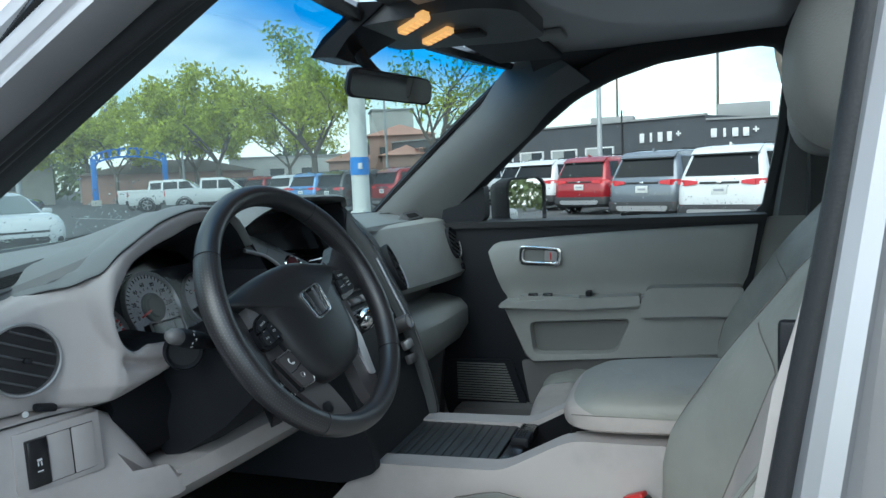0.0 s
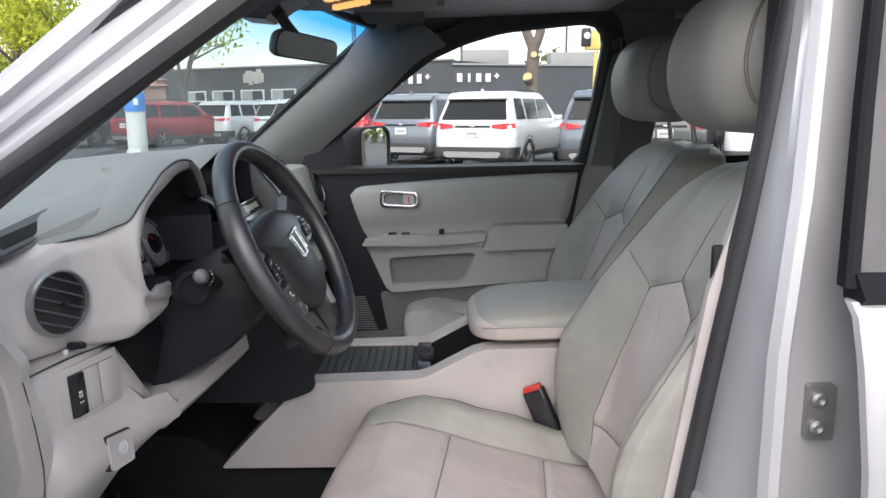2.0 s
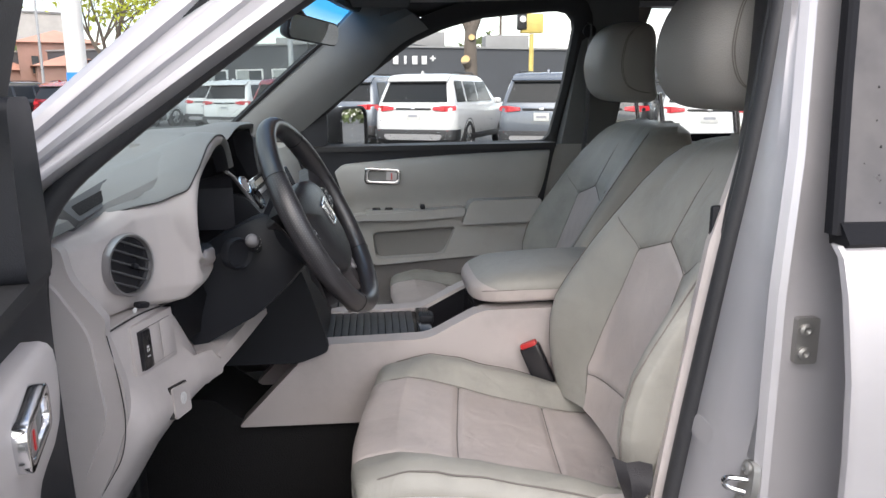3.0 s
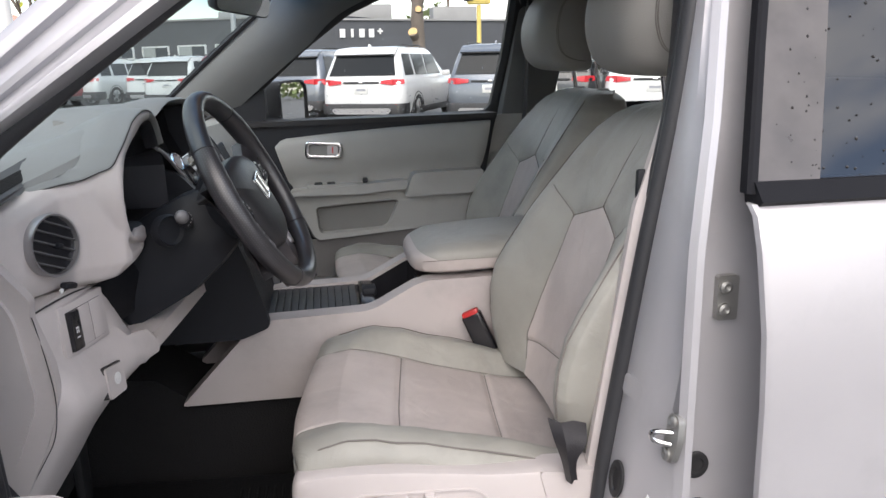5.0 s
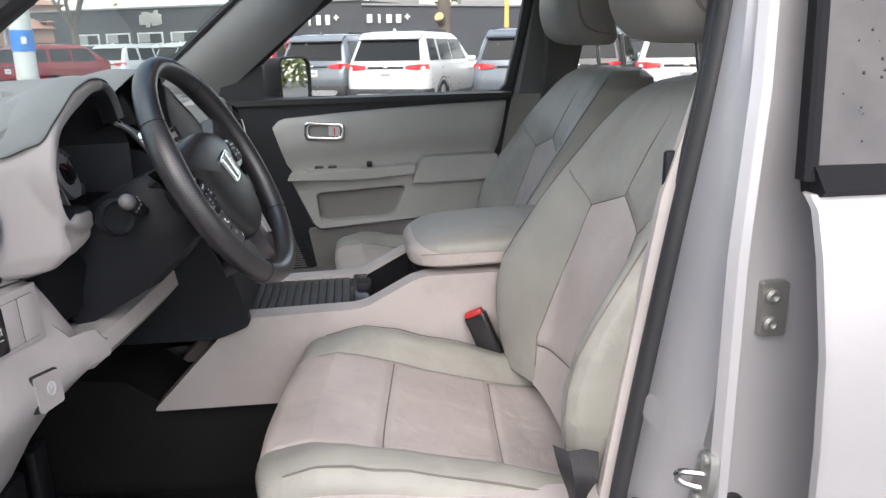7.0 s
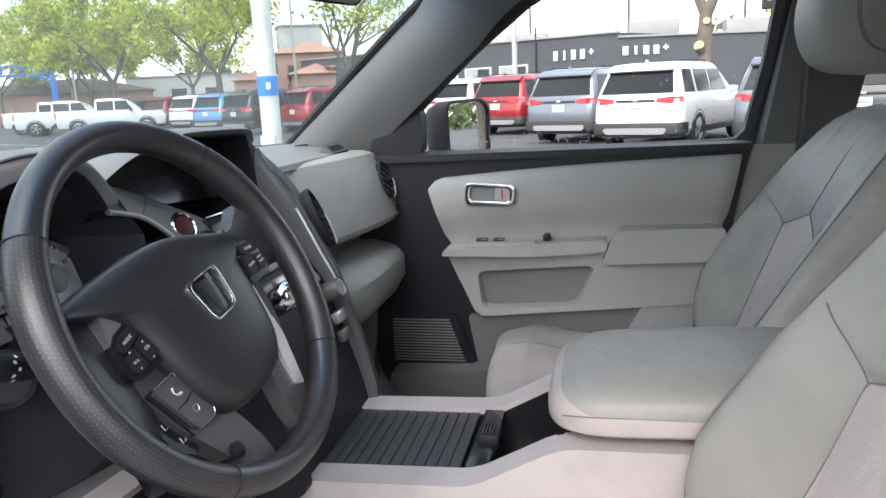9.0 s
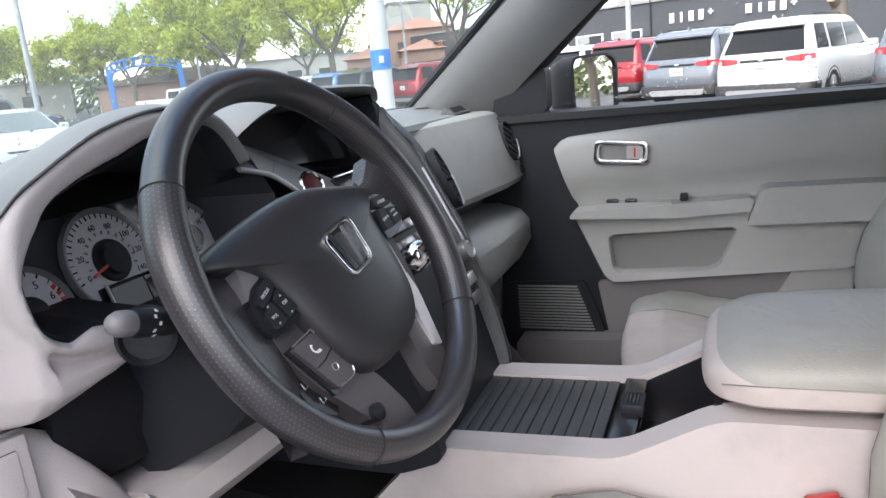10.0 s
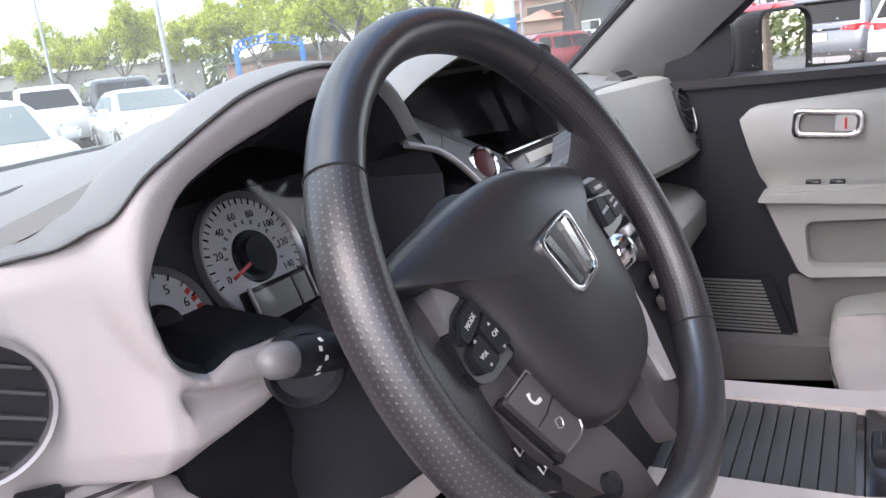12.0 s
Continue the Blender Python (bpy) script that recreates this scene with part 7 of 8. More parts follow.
def rear_door(s, label, dx=0.0):
    ob = thing("rear_door", label, "car door", "rear doors", m=Matrix.Translation((dx, 0, 0)))
    Y = lambda o: YC + s * o
    sk = []
    for z, o in ((0.40, 0.885), (0.55, 0.935), (0.70, 0.948), (0.795, 0.950), (0.808, 0.940), (0.83, 0.938), (1.0, 0.946), (1.10, 0.944), (1.20, 0.928), (1.245, 0.915), (1.258, 0.900)):
        x0 = float(np.interp(z, [0.4, 0.8, 1.26], [0.150, 0.140, 0.118]))
        sk.append([(x0 + 0.09, Y(o - 0.030), z), (x0 + 0.006, Y(o - 0.022), z), (x0, Y(o - 0.014), z), (x0 + 0.002, Y(o - 0.005), z), (x0 + 0.010, Y(o), z), (0.6, Y(o + 0.006), z), (1.05, Y(o), z), (1.05, Y(0.80), z), (x0 + 0.14, Y(0.80), z)])
    part("door_skin", loft(sk), SILVER, ob, "silver painted skin")
    def at(x, z, o):
        return (x, Y(0.89 + o - lean_in(z)), z)
    part("belt_moulding", loft([[at(x, 1.256, 0.012), at(x, 1.262, 0.020), at(x, 1.284, 0.008), at(x, 1.284, -0.02), at(x, 1.256, -0.02)] for x in (0.126, 0.5, 1.05)]), KNEE, ob, "black belt moulding")
    part("window_frame", loft([[at(x0, z, 0.002), at(x0 + 0.004, z, 0.006), at(x0 + 0.012, z, 0.006), at(x0 + 0.014, z, -0.010), at(x0, z, -0.014)] for x0, z in ((0.116, 1.27), (0.154, 1.45), (0.220, 1.74))]), KNEE, ob)
    part("pillar_cover", loft([[at(x0 + 0.012, z, 0.0), at(x1, z, 0.002), at(x1, z, -0.02), at(x0 + 0.012, z, -0.02)] for x0, x1, z in ((0.116, 0.216, 1.275), (0.154, 0.254, 1.45), (0.220, 0.315, 1.74))]), COVER, ob, "gloss black pillar cover with water beads")
    pane = part("window_pane", loft([[at(0.219, 1.275, -0.004), at(0.318, 1.74, -0.004)], [at(1.0, 1.275, -0.004), at(1.0, 1.74, -0.004)]], False, False), PRIVACY if s < 0 else WINDOW, ob, "tinted rear glass")
    pane.visible_shadow = False
    if s < 0:
        # water beads on the pillar cover and the glass
        drops = bmesh.new()
        for _ in range(150):
            z = 1.285 + 0.42 * rng.random() ** 1.6
            x = 0.150 + 0.215 * (z - 1.275) + rng.random() * 0.32
            r = rng.uniform(0.0007, 0.0022)
            c_ = Vector(at(x, z, 0.0015 if x < 0.216 + 0.215 * (z - 1.275) else -0.003))
            bmesh.ops.create_icosphere(drops, subdivisions=1, radius=r, matrix=Matrix.Translation(c_) @ Matrix.Diagonal((1, 0.6, rng.uniform(0.9, 1.5), 1)))
        part("water_beads", drops, DROP, ob, "water beads")
    return ob


rear_door(-1, "closed silver rear door with tinted window")
rear_door(1, "rear passenger door seen from inside", 0.16)


# ================= outside =================
ASPHALT = material("asphalt", (0.085, 0.086, 0.087), 0.85, grain=0.6, grain_size=0.02, vary=0.25, vary_size=1.5)
ground = tagged(part("ground", box((0, 150, -0.25), (1600, 1600, 0.5)), ASPHALT), "grey asphalt parking ground", "ground", kind="structure")
LINE = material("worn white line paint", (0.55, 0.55, 0.53), 0.7, vary=0.35, vary_size=0.3)
TYRE = material("tyre rubber", (0.02, 0.02, 0.021), 0.8)
RIM_METAL = material("alloy", (0.35, 0.35, 0.36), 0.35, 0.8)
BLACK_TRIM = material("black exterior trim", (0.025, 0.025, 0.027), 0.5)
CAR_GLASS = material("dark car glass", (0.018, 0.020, 0.022), 0.08, vary=0.02, spec=0.22)
PALE_GLASS = material("pale car glass", (0.16, 0.19, 0.19), 0.08, vary=0.02)
LAMP_RED = material("red lamp lens", (0.52, 0.028, 0.038), 0.18, vary=0.02)
LAMP_CLEAR = material("clear lamp lens", (0.62, 0.62, 0.62), 0.15)
PLATE_BAR = material("plate print", (0.30, 0.31, 0.34), 0.5)
PLATE = material("plate white", (0.62, 0.62, 0.60), 0.5)
PAINT = {k: material(k + " car paint", c, 0.25, m, vary=0.02, coat=0.8) for k, c, m in (("white", (0.66, 0.665, 0.665), 0.0), ("red", (0.30, 0.012, 0.02), 0.25), ("grey", (0.17, 0.19, 0.22), 0.45), ("black", (0.018, 0.02, 0.022), 0.2), ("blue", (0.12, 0.28, 0.58), 0.3), ("navy", (0.02, 0.035, 0.12), 0.3))}


def plan_ring(x0, x1, hw, z, r=0.25, n=5):
    """Rounded rectangle seen from above."""
    pts = []
    for cx, cy, a0 in ((x1 - r, hw - r, 0), (x0 + r, hw - r, 90), (x0 + r, -hw + r, 180), (x1 - r, -hw + r, 270)):
        for k in range(n + 1):
            a = radians(a0 + 90 * k / n)
            pts.append((cx + r * math.cos(a), cy + r * math.sin(a), z))
    return pts


def add_wheels(ob, xs, hw, r, label_done=[]):
    for x in xs:
        for s in (-1, 1):
            m = Matrix.Translation((x, s * (hw - 0.10), r)) @ Matrix.Rotation(radians(-90 * s), 4, "X")
            wh = part("wheel", lathe([(r * 0.66, -0.10), (r * 0.97, -0.10), (r, -0.06), (r, 0.07), (r * 0.95, 0.105), (r * 0.68, 0.11), (r * 0.66, 0.08)], m, 24), TYRE, ob)
            bm = lathe([(r * 0.66, 0.06), (r * 0.66, 0.095), (r * 0.62, 0.10), (r * 0.60, 0.07), (0.02, 0.065)], m, 24)
            for k in range(5):
                box((r * 0.32, 0, 0.088), (r * 0.58, r * 0.16, 0.03), 0.0, m=m @ Matrix.Rotation(radians(72 * k), 4, "Z"), bm=bm)
            part("rim", bm, RIM_METAL, wh)
            part("wheel_arch", lathe([(r * 1.16, -0.05), (r * 1.16, 0.104), (r * 1.10, 0.112), (r * 1.04, 0.09), (r * 1.0, 0.0), (0.05, -0.02)], m, 24), BLACK_TRIM, ob)


def quad_panel(name, ob, corners, mat, thick, normal, label=""):
    n = Vector(normal) * thick
    bm = loft([[Vector(c) for c in corners], [Vector(c) + n for c in corners]])
    return part(name, soften(bm, min(0.01, thick * 0.4)), mat, ob, label)


def suv(colour, label, m, boxy=False):
    """Large family SUV; its tail is at -x."""
    ob = thing("parked_suv", label, "car", "parked cars", m=m)
    P = PAINT[colour]
    low = [(-2.38, 2.36, 0.90, 0.28), (-2.47, 2.46, 0.965, 0.42), (-2.50, 2.50, 0.990, 0.62), (-2.48, 2.48, 0.990, 0.86), (-2.46, 2.40, 0.975, 1.02), (-2.43, 2.20, 0.945, 1.10)]
    part("body", loft([plan_ring(a, b, h, z, 0.28) for a, b, h, z in low]), P, ob)
    GH = [(-2.42, 1.30, 0.930, 1.08), (-2.36, 1.05, 0.900, 1.22), (-2.26, 0.72, 0.850, 1.42), (-2.14, 0.42, 0.795, 1.62), (-2.06, 0.28, 0.760, 1.71), (-1.98, 0.10, 0.70, 1.765), (-1.80, -0.15, 0.55, 1.79)]
    part("cabin", loft([plan_ring(a, b, h, z, 0.16) for a, b, h, z in GH]), P, ob)
    zz, x0, x1, hw = [np.array([g[k] for g in GH]) for k in (3, 0, 1, 2)]
    X0, X1, HW = [lambda z, v=v: float(np.interp(z, zz, v)) for v in (x0, x1, hw)]
    za, zb = 1.16, 1.62
    quad_panel("rear_window", ob, [(X0(za) - 0.004, -HW(za) + 0.13, za), (X0(za) - 0.004, HW(za) - 0.13, za), (X0(zb) - 0.004, HW(zb) - 0.12, zb), (X0(zb) - 0.004, -HW(zb) + 0.12, zb)], CAR_GLASS, 0.012, (-0.9, 0, 0.3))
    part("spoiler", prism([(-2.24, 1.625), (-2.06, 1.73), (-1.90, 1.765), (-1.90, 1.72), (-2.20, 1.60)], "y", -0.72, 0.72, 0.012), P, ob)
    part("spoiler_lip", box((-2.205, 0, 1.602), (0.06, 1.36, 0.02), 0.006), BLACK_TRIM, ob)
    quad_panel("windscreen", ob, [(X1(1.14) + 0.004, -0.76, 1.14), (X1(1.14) + 0.004, 0.76, 1.14), (X1(1.64) + 0.004, 0.64, 1.64), (X1(1.64) + 0.004, -0.64, 1.64)], CAR_GLASS, 0.012, (0.8, 0, 0.4))
    for s in (-1, 1):
        for xa, xb in ((-2.12, -1.52), (-1.38, -0.55), (-0.46, 0.40)):
            sl = 0.10 if xa < -2 else 0.0
            fr = 0.38 if xb > 0 else 0.0
            pts = [(xa, s * (HW(za) + 0.004), za), (xb + fr * 0.55, s * (HW(za) + 0.004), za), (xb - fr * 0.3, s * (HW(zb) + 0.004), zb), (xa + sl, s * (HW(zb) + 0.004), zb)]
            quad_panel("side_window", ob, pts, CAR_GLASS, 0.008, (0, s, 0.2))
        lamp = quad_panel("tail_lamp", ob, [(-2.482, s * 0.47, 0.990), (-2.462, s * 0.74, 0.955), (-2.452, s * 0.74, 1.085), (-2.462, s * 0.47, 1.055)], LAMP_RED, 0.025, (-1, 0, 0.0), "red tail lamp")
        quad_panel("lamp_side", lamp, [(-2.464, s * 0.74, 0.955), (-2.310, s * 0.958, 0.985), (-2.290, s * 0.940, 1.080), (-2.450, s * 0.735, 1.085)], LAMP_RED, 0.025, (-0.8, 0.6 * s, 0))
        part("reflector", box((-2.50, s * 0.70, 0.52), (0.02, 0.26, 0.05), 0.006), LAMP_RED, ob)
        part("roof_rail", tube([(-1.75, s * 0.66, 1.80), (-1.6, s * 0.665, 1.825), (-0.3, s * 0.665, 1.825), (-0.12, s * 0.65, 1.795)], 0.018, 6), BLACK_TRIM, ob)
        part("door_mirror", box((0.72, s * 1.05, 1.16), (0.14, 0.20, 0.14), 0.04), P, ob)
        part("sill_trim", box((0, s * 0.965, 0.36), (2.6, 0.06, 0.14), 0.02), BLACK_TRIM, ob)
    part("tail_bar", box((-2.475, 0, 1.015), (0.035, 0.84, 0.045), 0.01), BLACK_TRIM, ob)
    part("tail_badge", box((-2.494, 0, 1.016), (0.012, 0.10, 0.05), 0.01), CHROME, ob)
    part("rear_bumper", loft([plan_ring(a, -1.9, h, z, 0.2) for a, h, z in ((-2.42, 0.92, 0.25), (-2.515, 0.985, 0.34), (-2.525, 0.995, 0.50), (-2.505, 0.992, 0.56))]), BLACK_TRIM, ob, "black lower bumper")
    part("skid_plate", prism(rounded([(-0.62, 0.33), (0.62, 0.33), (0.70, 0.41), (0.66, 0.46), (-0.66, 0.46), (-0.70, 0.41)], 0.03), "x", -2.545, -2.50, 0.01), SATIN, ob)
    pl = part("number_plate", box((-2.498, 0, 0.86), (0.016, 0.33, 0.17), 0.004), PLATE, ob, "white plate with a dark bar")
    part("plate_bar", box((-2.508, 0, 0.86), (0.004, 0.22, 0.05)), PLATE_BAR, pl)
    part("wiper", box((-2.36, 0.12, 1.215), (0.02, 0.5, 0.02), 0.006), BLACK_TRIM, ob)
    part("aerial", prism([(-1.9, 1.77), (-1.72, 1.785), (-1.76, 1.80), (-1.88, 1.85)], "y", -0.02, 0.02, 0.006), P, ob)
    add_wheels(ob, (-1.42, 1.45), 0.985, 0.37)
    return ob


def pickup(label, m):
    """White pickup truck; its tail is at -x."""
    ob = thing("parked_pickup", label, "pickup truck", "parked pickups", m=m)
    P = PAINT["white"]
    part("body", loft([plan_ring(a, b, h, z, 0.15) for a, b, h, z in ((-2.62, 2.55, 0.90, 0.42), (-2.66, 2.62, 0.97, 0.60), (-2.66, 2.62, 0.985, 0.90), (-2.64, 2.45, 0.975, 1.12))]), P, ob)
    part("bed_wall", ring_plate([(x, y) for x, y, z in plan_ring(-2.64, -0.75, 0.97, 0, 0.06)], [(x * 0.965 - 0.06, y * 0.90) for x, y, z in plan_ring(-2.64, -0.75, 0.97, 0, 0.06)], "z", 1.10, 1.28, 0.01), P, ob)
    part("cab", loft([plan_ring(a, b, h, z, 0.14) for a, b, h, z in ((-0.85, 1.45, 0.94, 1.10), (-0.82, 1.10, 0.88, 1.40), (-0.76, 0.62, 0.80, 1.74), (-0.68, 0.45, 0.72, 1.82))]), P, ob)
    quad_panel("rear_window", ob, [(-0.852, -0.70, 1.32), (-0.852, 0.70, 1.32), (-0.79, 0.62, 1.68), (-0.79, -0.62, 1.68)], CAR_GLASS, 0.012, (-1, 0, 0.1))
    for s in (-1, 1):
        for xa, xb, f in ((-0.66, 0.12, 0.0), (0.2, 0.82, 0.25)):
            quad_panel("side_window", ob, [(xa, s * 0.922, 1.22), (xb + f, s * 0.922, 1.22), (xb - f * 0.4, s * 0.815, 1.68), (xa, s * 0.815, 1.68)], CAR_GLASS, 0.01, (0, s, 0.2))
        part("tail_lamp", box((-2.64, s * 0.90, 1.05), (0.06, 0.12, 0.30), 0.01), LAMP_RED, ob, "red tail lamp")
        part("door_mirror", box((0.95, s * 1.06, 1.22), (0.14, 0.22, 0.18), 0.04), BLACK_TRIM, ob)
        part("sill_trim", box((0.2, s * 0.95, 0.46), (2.2, 0.08, 0.12), 0.02), BLACK_TRIM, ob)
    part("rear_bumper", box((-2.70, 0, 0.58), (0.14, 1.86, 0.22), 0.03), BLACK_TRIM, ob)
    part("number_plate", box((-2.775, 0, 0.60), (0.012, 0.33, 0.16)), PLATE, ob)
    add_wheels(ob, (-1.62, 1.66), 0.985, 0.40)
    return ob


def saloon(colour, label, m):
    """Low saloon car; its nose is at +x."""
    ob = thing("parked_saloon", label, "car", "parked cars", m=m)
    P = PAINT[colour]
    part("body", loft([plan_ring(a, b, h, z, 0.34) for a, b, h, z in ((-2.20, 2.20, 0.82, 0.22), (-2.28, 2.30, 0.89, 0.38), (-2.30, 2.32, 0.905, 0.60), (-2.26, 2.24, 0.90, 0.78), (-2.16, 2.02, 0.87, 0.92), (-1.9, 1.6, 0.82, 0.985))]), P, ob)
    GH = [(-1.75, 1.18, 0.82, 0.95), (-1.50, 0.86, 0.76, 1.10), (-1.16, 0.46, 0.68, 1.30), (-0.86, 0.12, 0.60, 1.39), (-0.60, -0.10, 0.46, 1.42)]
    part("cabin", loft([plan_ring(a, b, h, z, 0.16) for a, b, h, z in GH]), P, ob)
    quad_panel("windscreen", ob, [(1.13, -0.70, 0.985), (1.13, 0.70, 0.985), (0.40, 0.58, 1.335), (0.40, -0.58, 1.335)], PALE_GLASS, 0.014, (0.45, 0, 0.9), "pale reflecting windscreen")
    quad_panel("rear_window", ob, [(-1.70, 0.68, 0.99), (-1.70, -0.68, 0.99), (-1.08, -0.57, 1.335), (-1.08, 0.57, 1.335)], CAR_GLASS, 0.014, (-0.45, 0, 0.9))
    for s in (-1, 1):
        for xa, xb, a, b in ((-1.30, -0.45, 0.35, 0.0), (-0.38, 0.72, 0.0, 0.42)):
            quad_panel("side_window", ob, [(xa, s * 0.805, 1.0), (xb, s * 0.805, 1.0), (xb - b, s * 0.672, 1.30), (xa + a, s * 0.672, 1.30)], CAR_GLASS, 0.01, (0, s, 0.3))
        quad_panel("headlamp", ob, [(2.27, s * 0.42, 0.66), (2.03, s * 0.87, 0.70), (2.00, s * 0.86, 0.775), (2.24, s * 0.45, 0.71)], LAMP_CLEAR, 0.03, (0.9, s * 0.3, 0.3), "clear headlamp")
        quad_panel("tail_lamp", ob, [(-2.28, s * 0.50, 0.74), (-2.08, s * 0.87, 0.74), (-2.06, s * 0.86, 0.84), (-2.25, s * 0.50, 0.84)], LAMP_RED, 0.03, (-0.9, s * 0.3, 0.1), "red tail lamp")
        part("fog_recess", box((2.24, s * 0.68, 0.46), (0.10, 0.20, 0.12), 0.03), BLACK_TRIM, ob)
        part("door_mirror", box((0.70, s * 0.95, 1.0), (0.14, 0.20, 0.13), 0.04), P, ob)
    part("grille", prism(rounded([(-0.55, 0.66), (0.55, 0.66), (0.50, 0.62), (-0.50, 0.62)], 0.01), "x", 2.25, 2.315, 0.006), BLACK_TRIM, ob)
    part("intake", prism(rounded([(-0.48, 0.54), (0.48, 0.54), (0.60, 0.34), (-0.60, 0.34)], 0.03), "x", 2.24, 2.325, 0.01), BLACK_TRIM, ob)
    part("splitter", box((2.24, 0, 0.26), (0.20, 1.40, 0.05), 0.02), P, ob)
    part("number_plate", box((-2.31, 0, 0.66), (0.012, 0.33, 0.16)), PLATE, ob)
    add_wheels(ob, (-1.35, 1.36), 0.90, 0.325)
    return ob


def yaw_of(h):
    """Turn about z for a car whose nose points h degrees clockwise from +y."""
    return Matrix.Rotation(radians(90 - h), 4, "Z")


def stand(x, y, h):
    return Matrix.Translation((x, y, 0)) @ yaw_of(h)


HEAD = 25.0
# row of parked cars behind the passenger window; the first number pair is each tail's middle
masters = {}
for colour, x, y, h, lab in (("white", 0.45, 16.6, HEAD, "white SUV with red tail lamps, parked tail first"), ("grey", -1.25, 18.9, HEAD, "grey-blue SUV parked beside a white one"), ("red", -3.4, 23.2, HEAD, "dark red SUV in the parked row"),
                             ("white", -5.5, 26.2, HEAD, "white SUV with red tail lamps, parked tail first"), ("white", -6.9, 29.6, HEAD, "white SUV with red tail lamps, parked tail first"), ("white", -9.9, 31.5, HEAD, "white SUV with red tail lamps, parked tail first"),
                             ("red", -12.4, 28.9, HEAD + 8, "dark red SUV in the parked row"), ("black", -15.1, 29.2, HEAD, "black SUV behind the lamp post"), ("blue", -18.45, 32.9, HEAD - 10, "bright blue car in the parked row"),
                             ("white", -21.6, 36.0, HEAD - 10, "white SUV with red tail lamps, parked tail first"), ("red", -25.9, 40.2, HEAD - 10, "dark red SUV in the parked row"), ("black", -29.4, 42.4, HEAD - 10, "black SUV behind the lamp post"),
                             ("grey", 3.1, 15.4, HEAD, "grey-blue SUV parked beside a white one"), ("white", 6.1, 13.9, HEAD, "white SUV with red tail lamps, parked tail first"), ("black", 4.4, 15.4, HEAD, "black SUV behind the lamp post"),
                             ("red", 9.0, 12.2, HEAD, "dark red SUV in the parked row"), ("grey", 12.0, 10.8, HEAD, "grey-blue SUV parked beside a white one")):
    mt = stand(x, y, h) @ Matrix.Translation((2.5, 0, 0))
    if colour in masters:
        copy_thing(masters[colour], mt)
    else:
        masters[colour] = suv(colour, lab, mt)
# pickups beyond the lane, seen from behind and the side
p0 = pickup("white pickup truck parked across the lane", stand(-27.6, 34.6, 62) @ Matrix.Translation((2.6, 0, 0)))
copy_thing(p0, stand(-31.2, 35.9, 62) @ Matrix.Translation((2.6, 0, 0)))
copy_thing(p0, stand(-34.6, 38.9, 62) @ Matrix.Translation((2.6, 0, 0)))
# saloons facing the lane
s0 = saloon("white", "white saloon with dark grille, nose towards the lane", stand(-14.3, 12.1, 118))
copy_thing(s0, stand(-8.9, 5.2, 118))
copy_thing(s0, stand(-24.0, 14.0, 120))
copy_thing(s0, stand(-27.5, 17.0, 120))
nv = saloon("navy", "dark blue saloon far across the ground", stand(-43.0, 37.5, 60))
copy_thing(s0, stand(-47.5, 38.5, 65))
copy_thing(masters["black"], stand(-19.1, 15.4, 120))
copy_thing(masters["white"], stand(-21.4, 14.6, 120))
# cars behind the passenger side, which the door mirror shows
for k in range(5):
    copy_thing(masters[("white", "red", "black", "grey", "white")[k]], stand(26.0 + 2.9 * k, 4.5 + 1.2 * k, HEAD))

# worn bay lines
for k in range(12):
    bm = box((0, 0, 0), (0.10, 4.6, 0.004))
    bm.transform(stand(-1.9 - 2.6 * k, 16.9 + 1.25 * k, HEAD - 90) @ Matrix.Rotation(radians(90), 4, "Z") @ Matrix.Translation((0, 2.3, 0.002)))
    tagged(part("bay_line", bm, LINE), "worn white parking bay line", "road marking", "bay lines", "structure")

# ---- posts ----
WHITE_POST = material("white painted steel", (0.72, 0.71, 0.68), 0.45, vary=0.06)
BLUE_SIGN = material("blue sign", (0.02, 0.24, 0.72), 0.4)
GREY_POST = material("galvanised steel", (0.42, 0.43, 0.44), 0.5, 0.4)
WOOD_POST = material("weathered pole wood", (0.14, 0.11, 0.09), 0.85, grain=0.5, grain_size=0.02)
YELLOW = material("yellow paint", (0.66, 0.52, 0.16), 0.45)


def light_post(x, y, r, h, sign=False, head=True, label="white lamp post in the parking ground"):
    ob = thing("lamp_post", label, "lamp post", "lamp posts", m=Matrix.Translation((x, y, 0)))
    part("pole", lathe([(r * 1.15, 0), (r * 1.1, 1.0), (r * 0.95, h * 0.6), (r * 0.8, h)], None, 16), WHITE_POST if sign else GREY_POST, ob)
    part("base", lathe([(r * 2.2, 0), (r * 2.2, 0.5), (r * 1.9, 0.56), (r * 1.2, 0.57)], None, 16), GREY_POST, ob)
    if sign:
        sg = part("sign", lathe([(r * 1.13, 1.435), (r * 1.16, 1.435), (r * 1.16, 1.59), (r * 1.13, 1.59)], None, 20), BLUE_SIGN, ob, "blue sign with a white square")
        part("sign_square", box((r * 0.66, -r * 0.96, 1.512), (0.045, 0.014, 0.055), 0.002, m=Matrix.Rotation(radians(-8), 4, "Z")), WHITE_MARK, sg)
        part("control_box", box((0.0, -r * 1.05, 1.0), (0.12, 0.06, 0.25), 0.01), WHITE_POST, ob)
    if head:
        part("arm", tube([(0, 0, h - 0.1), (0.6, 0, h), (1.0, 0, h)], 0.05, 6), GREY_POST, ob)
        part("lamp_head", box((1.2, 0, h), (0.7, 0.35, 0.12), 0.03), GREY_POST, ob)
    return ob


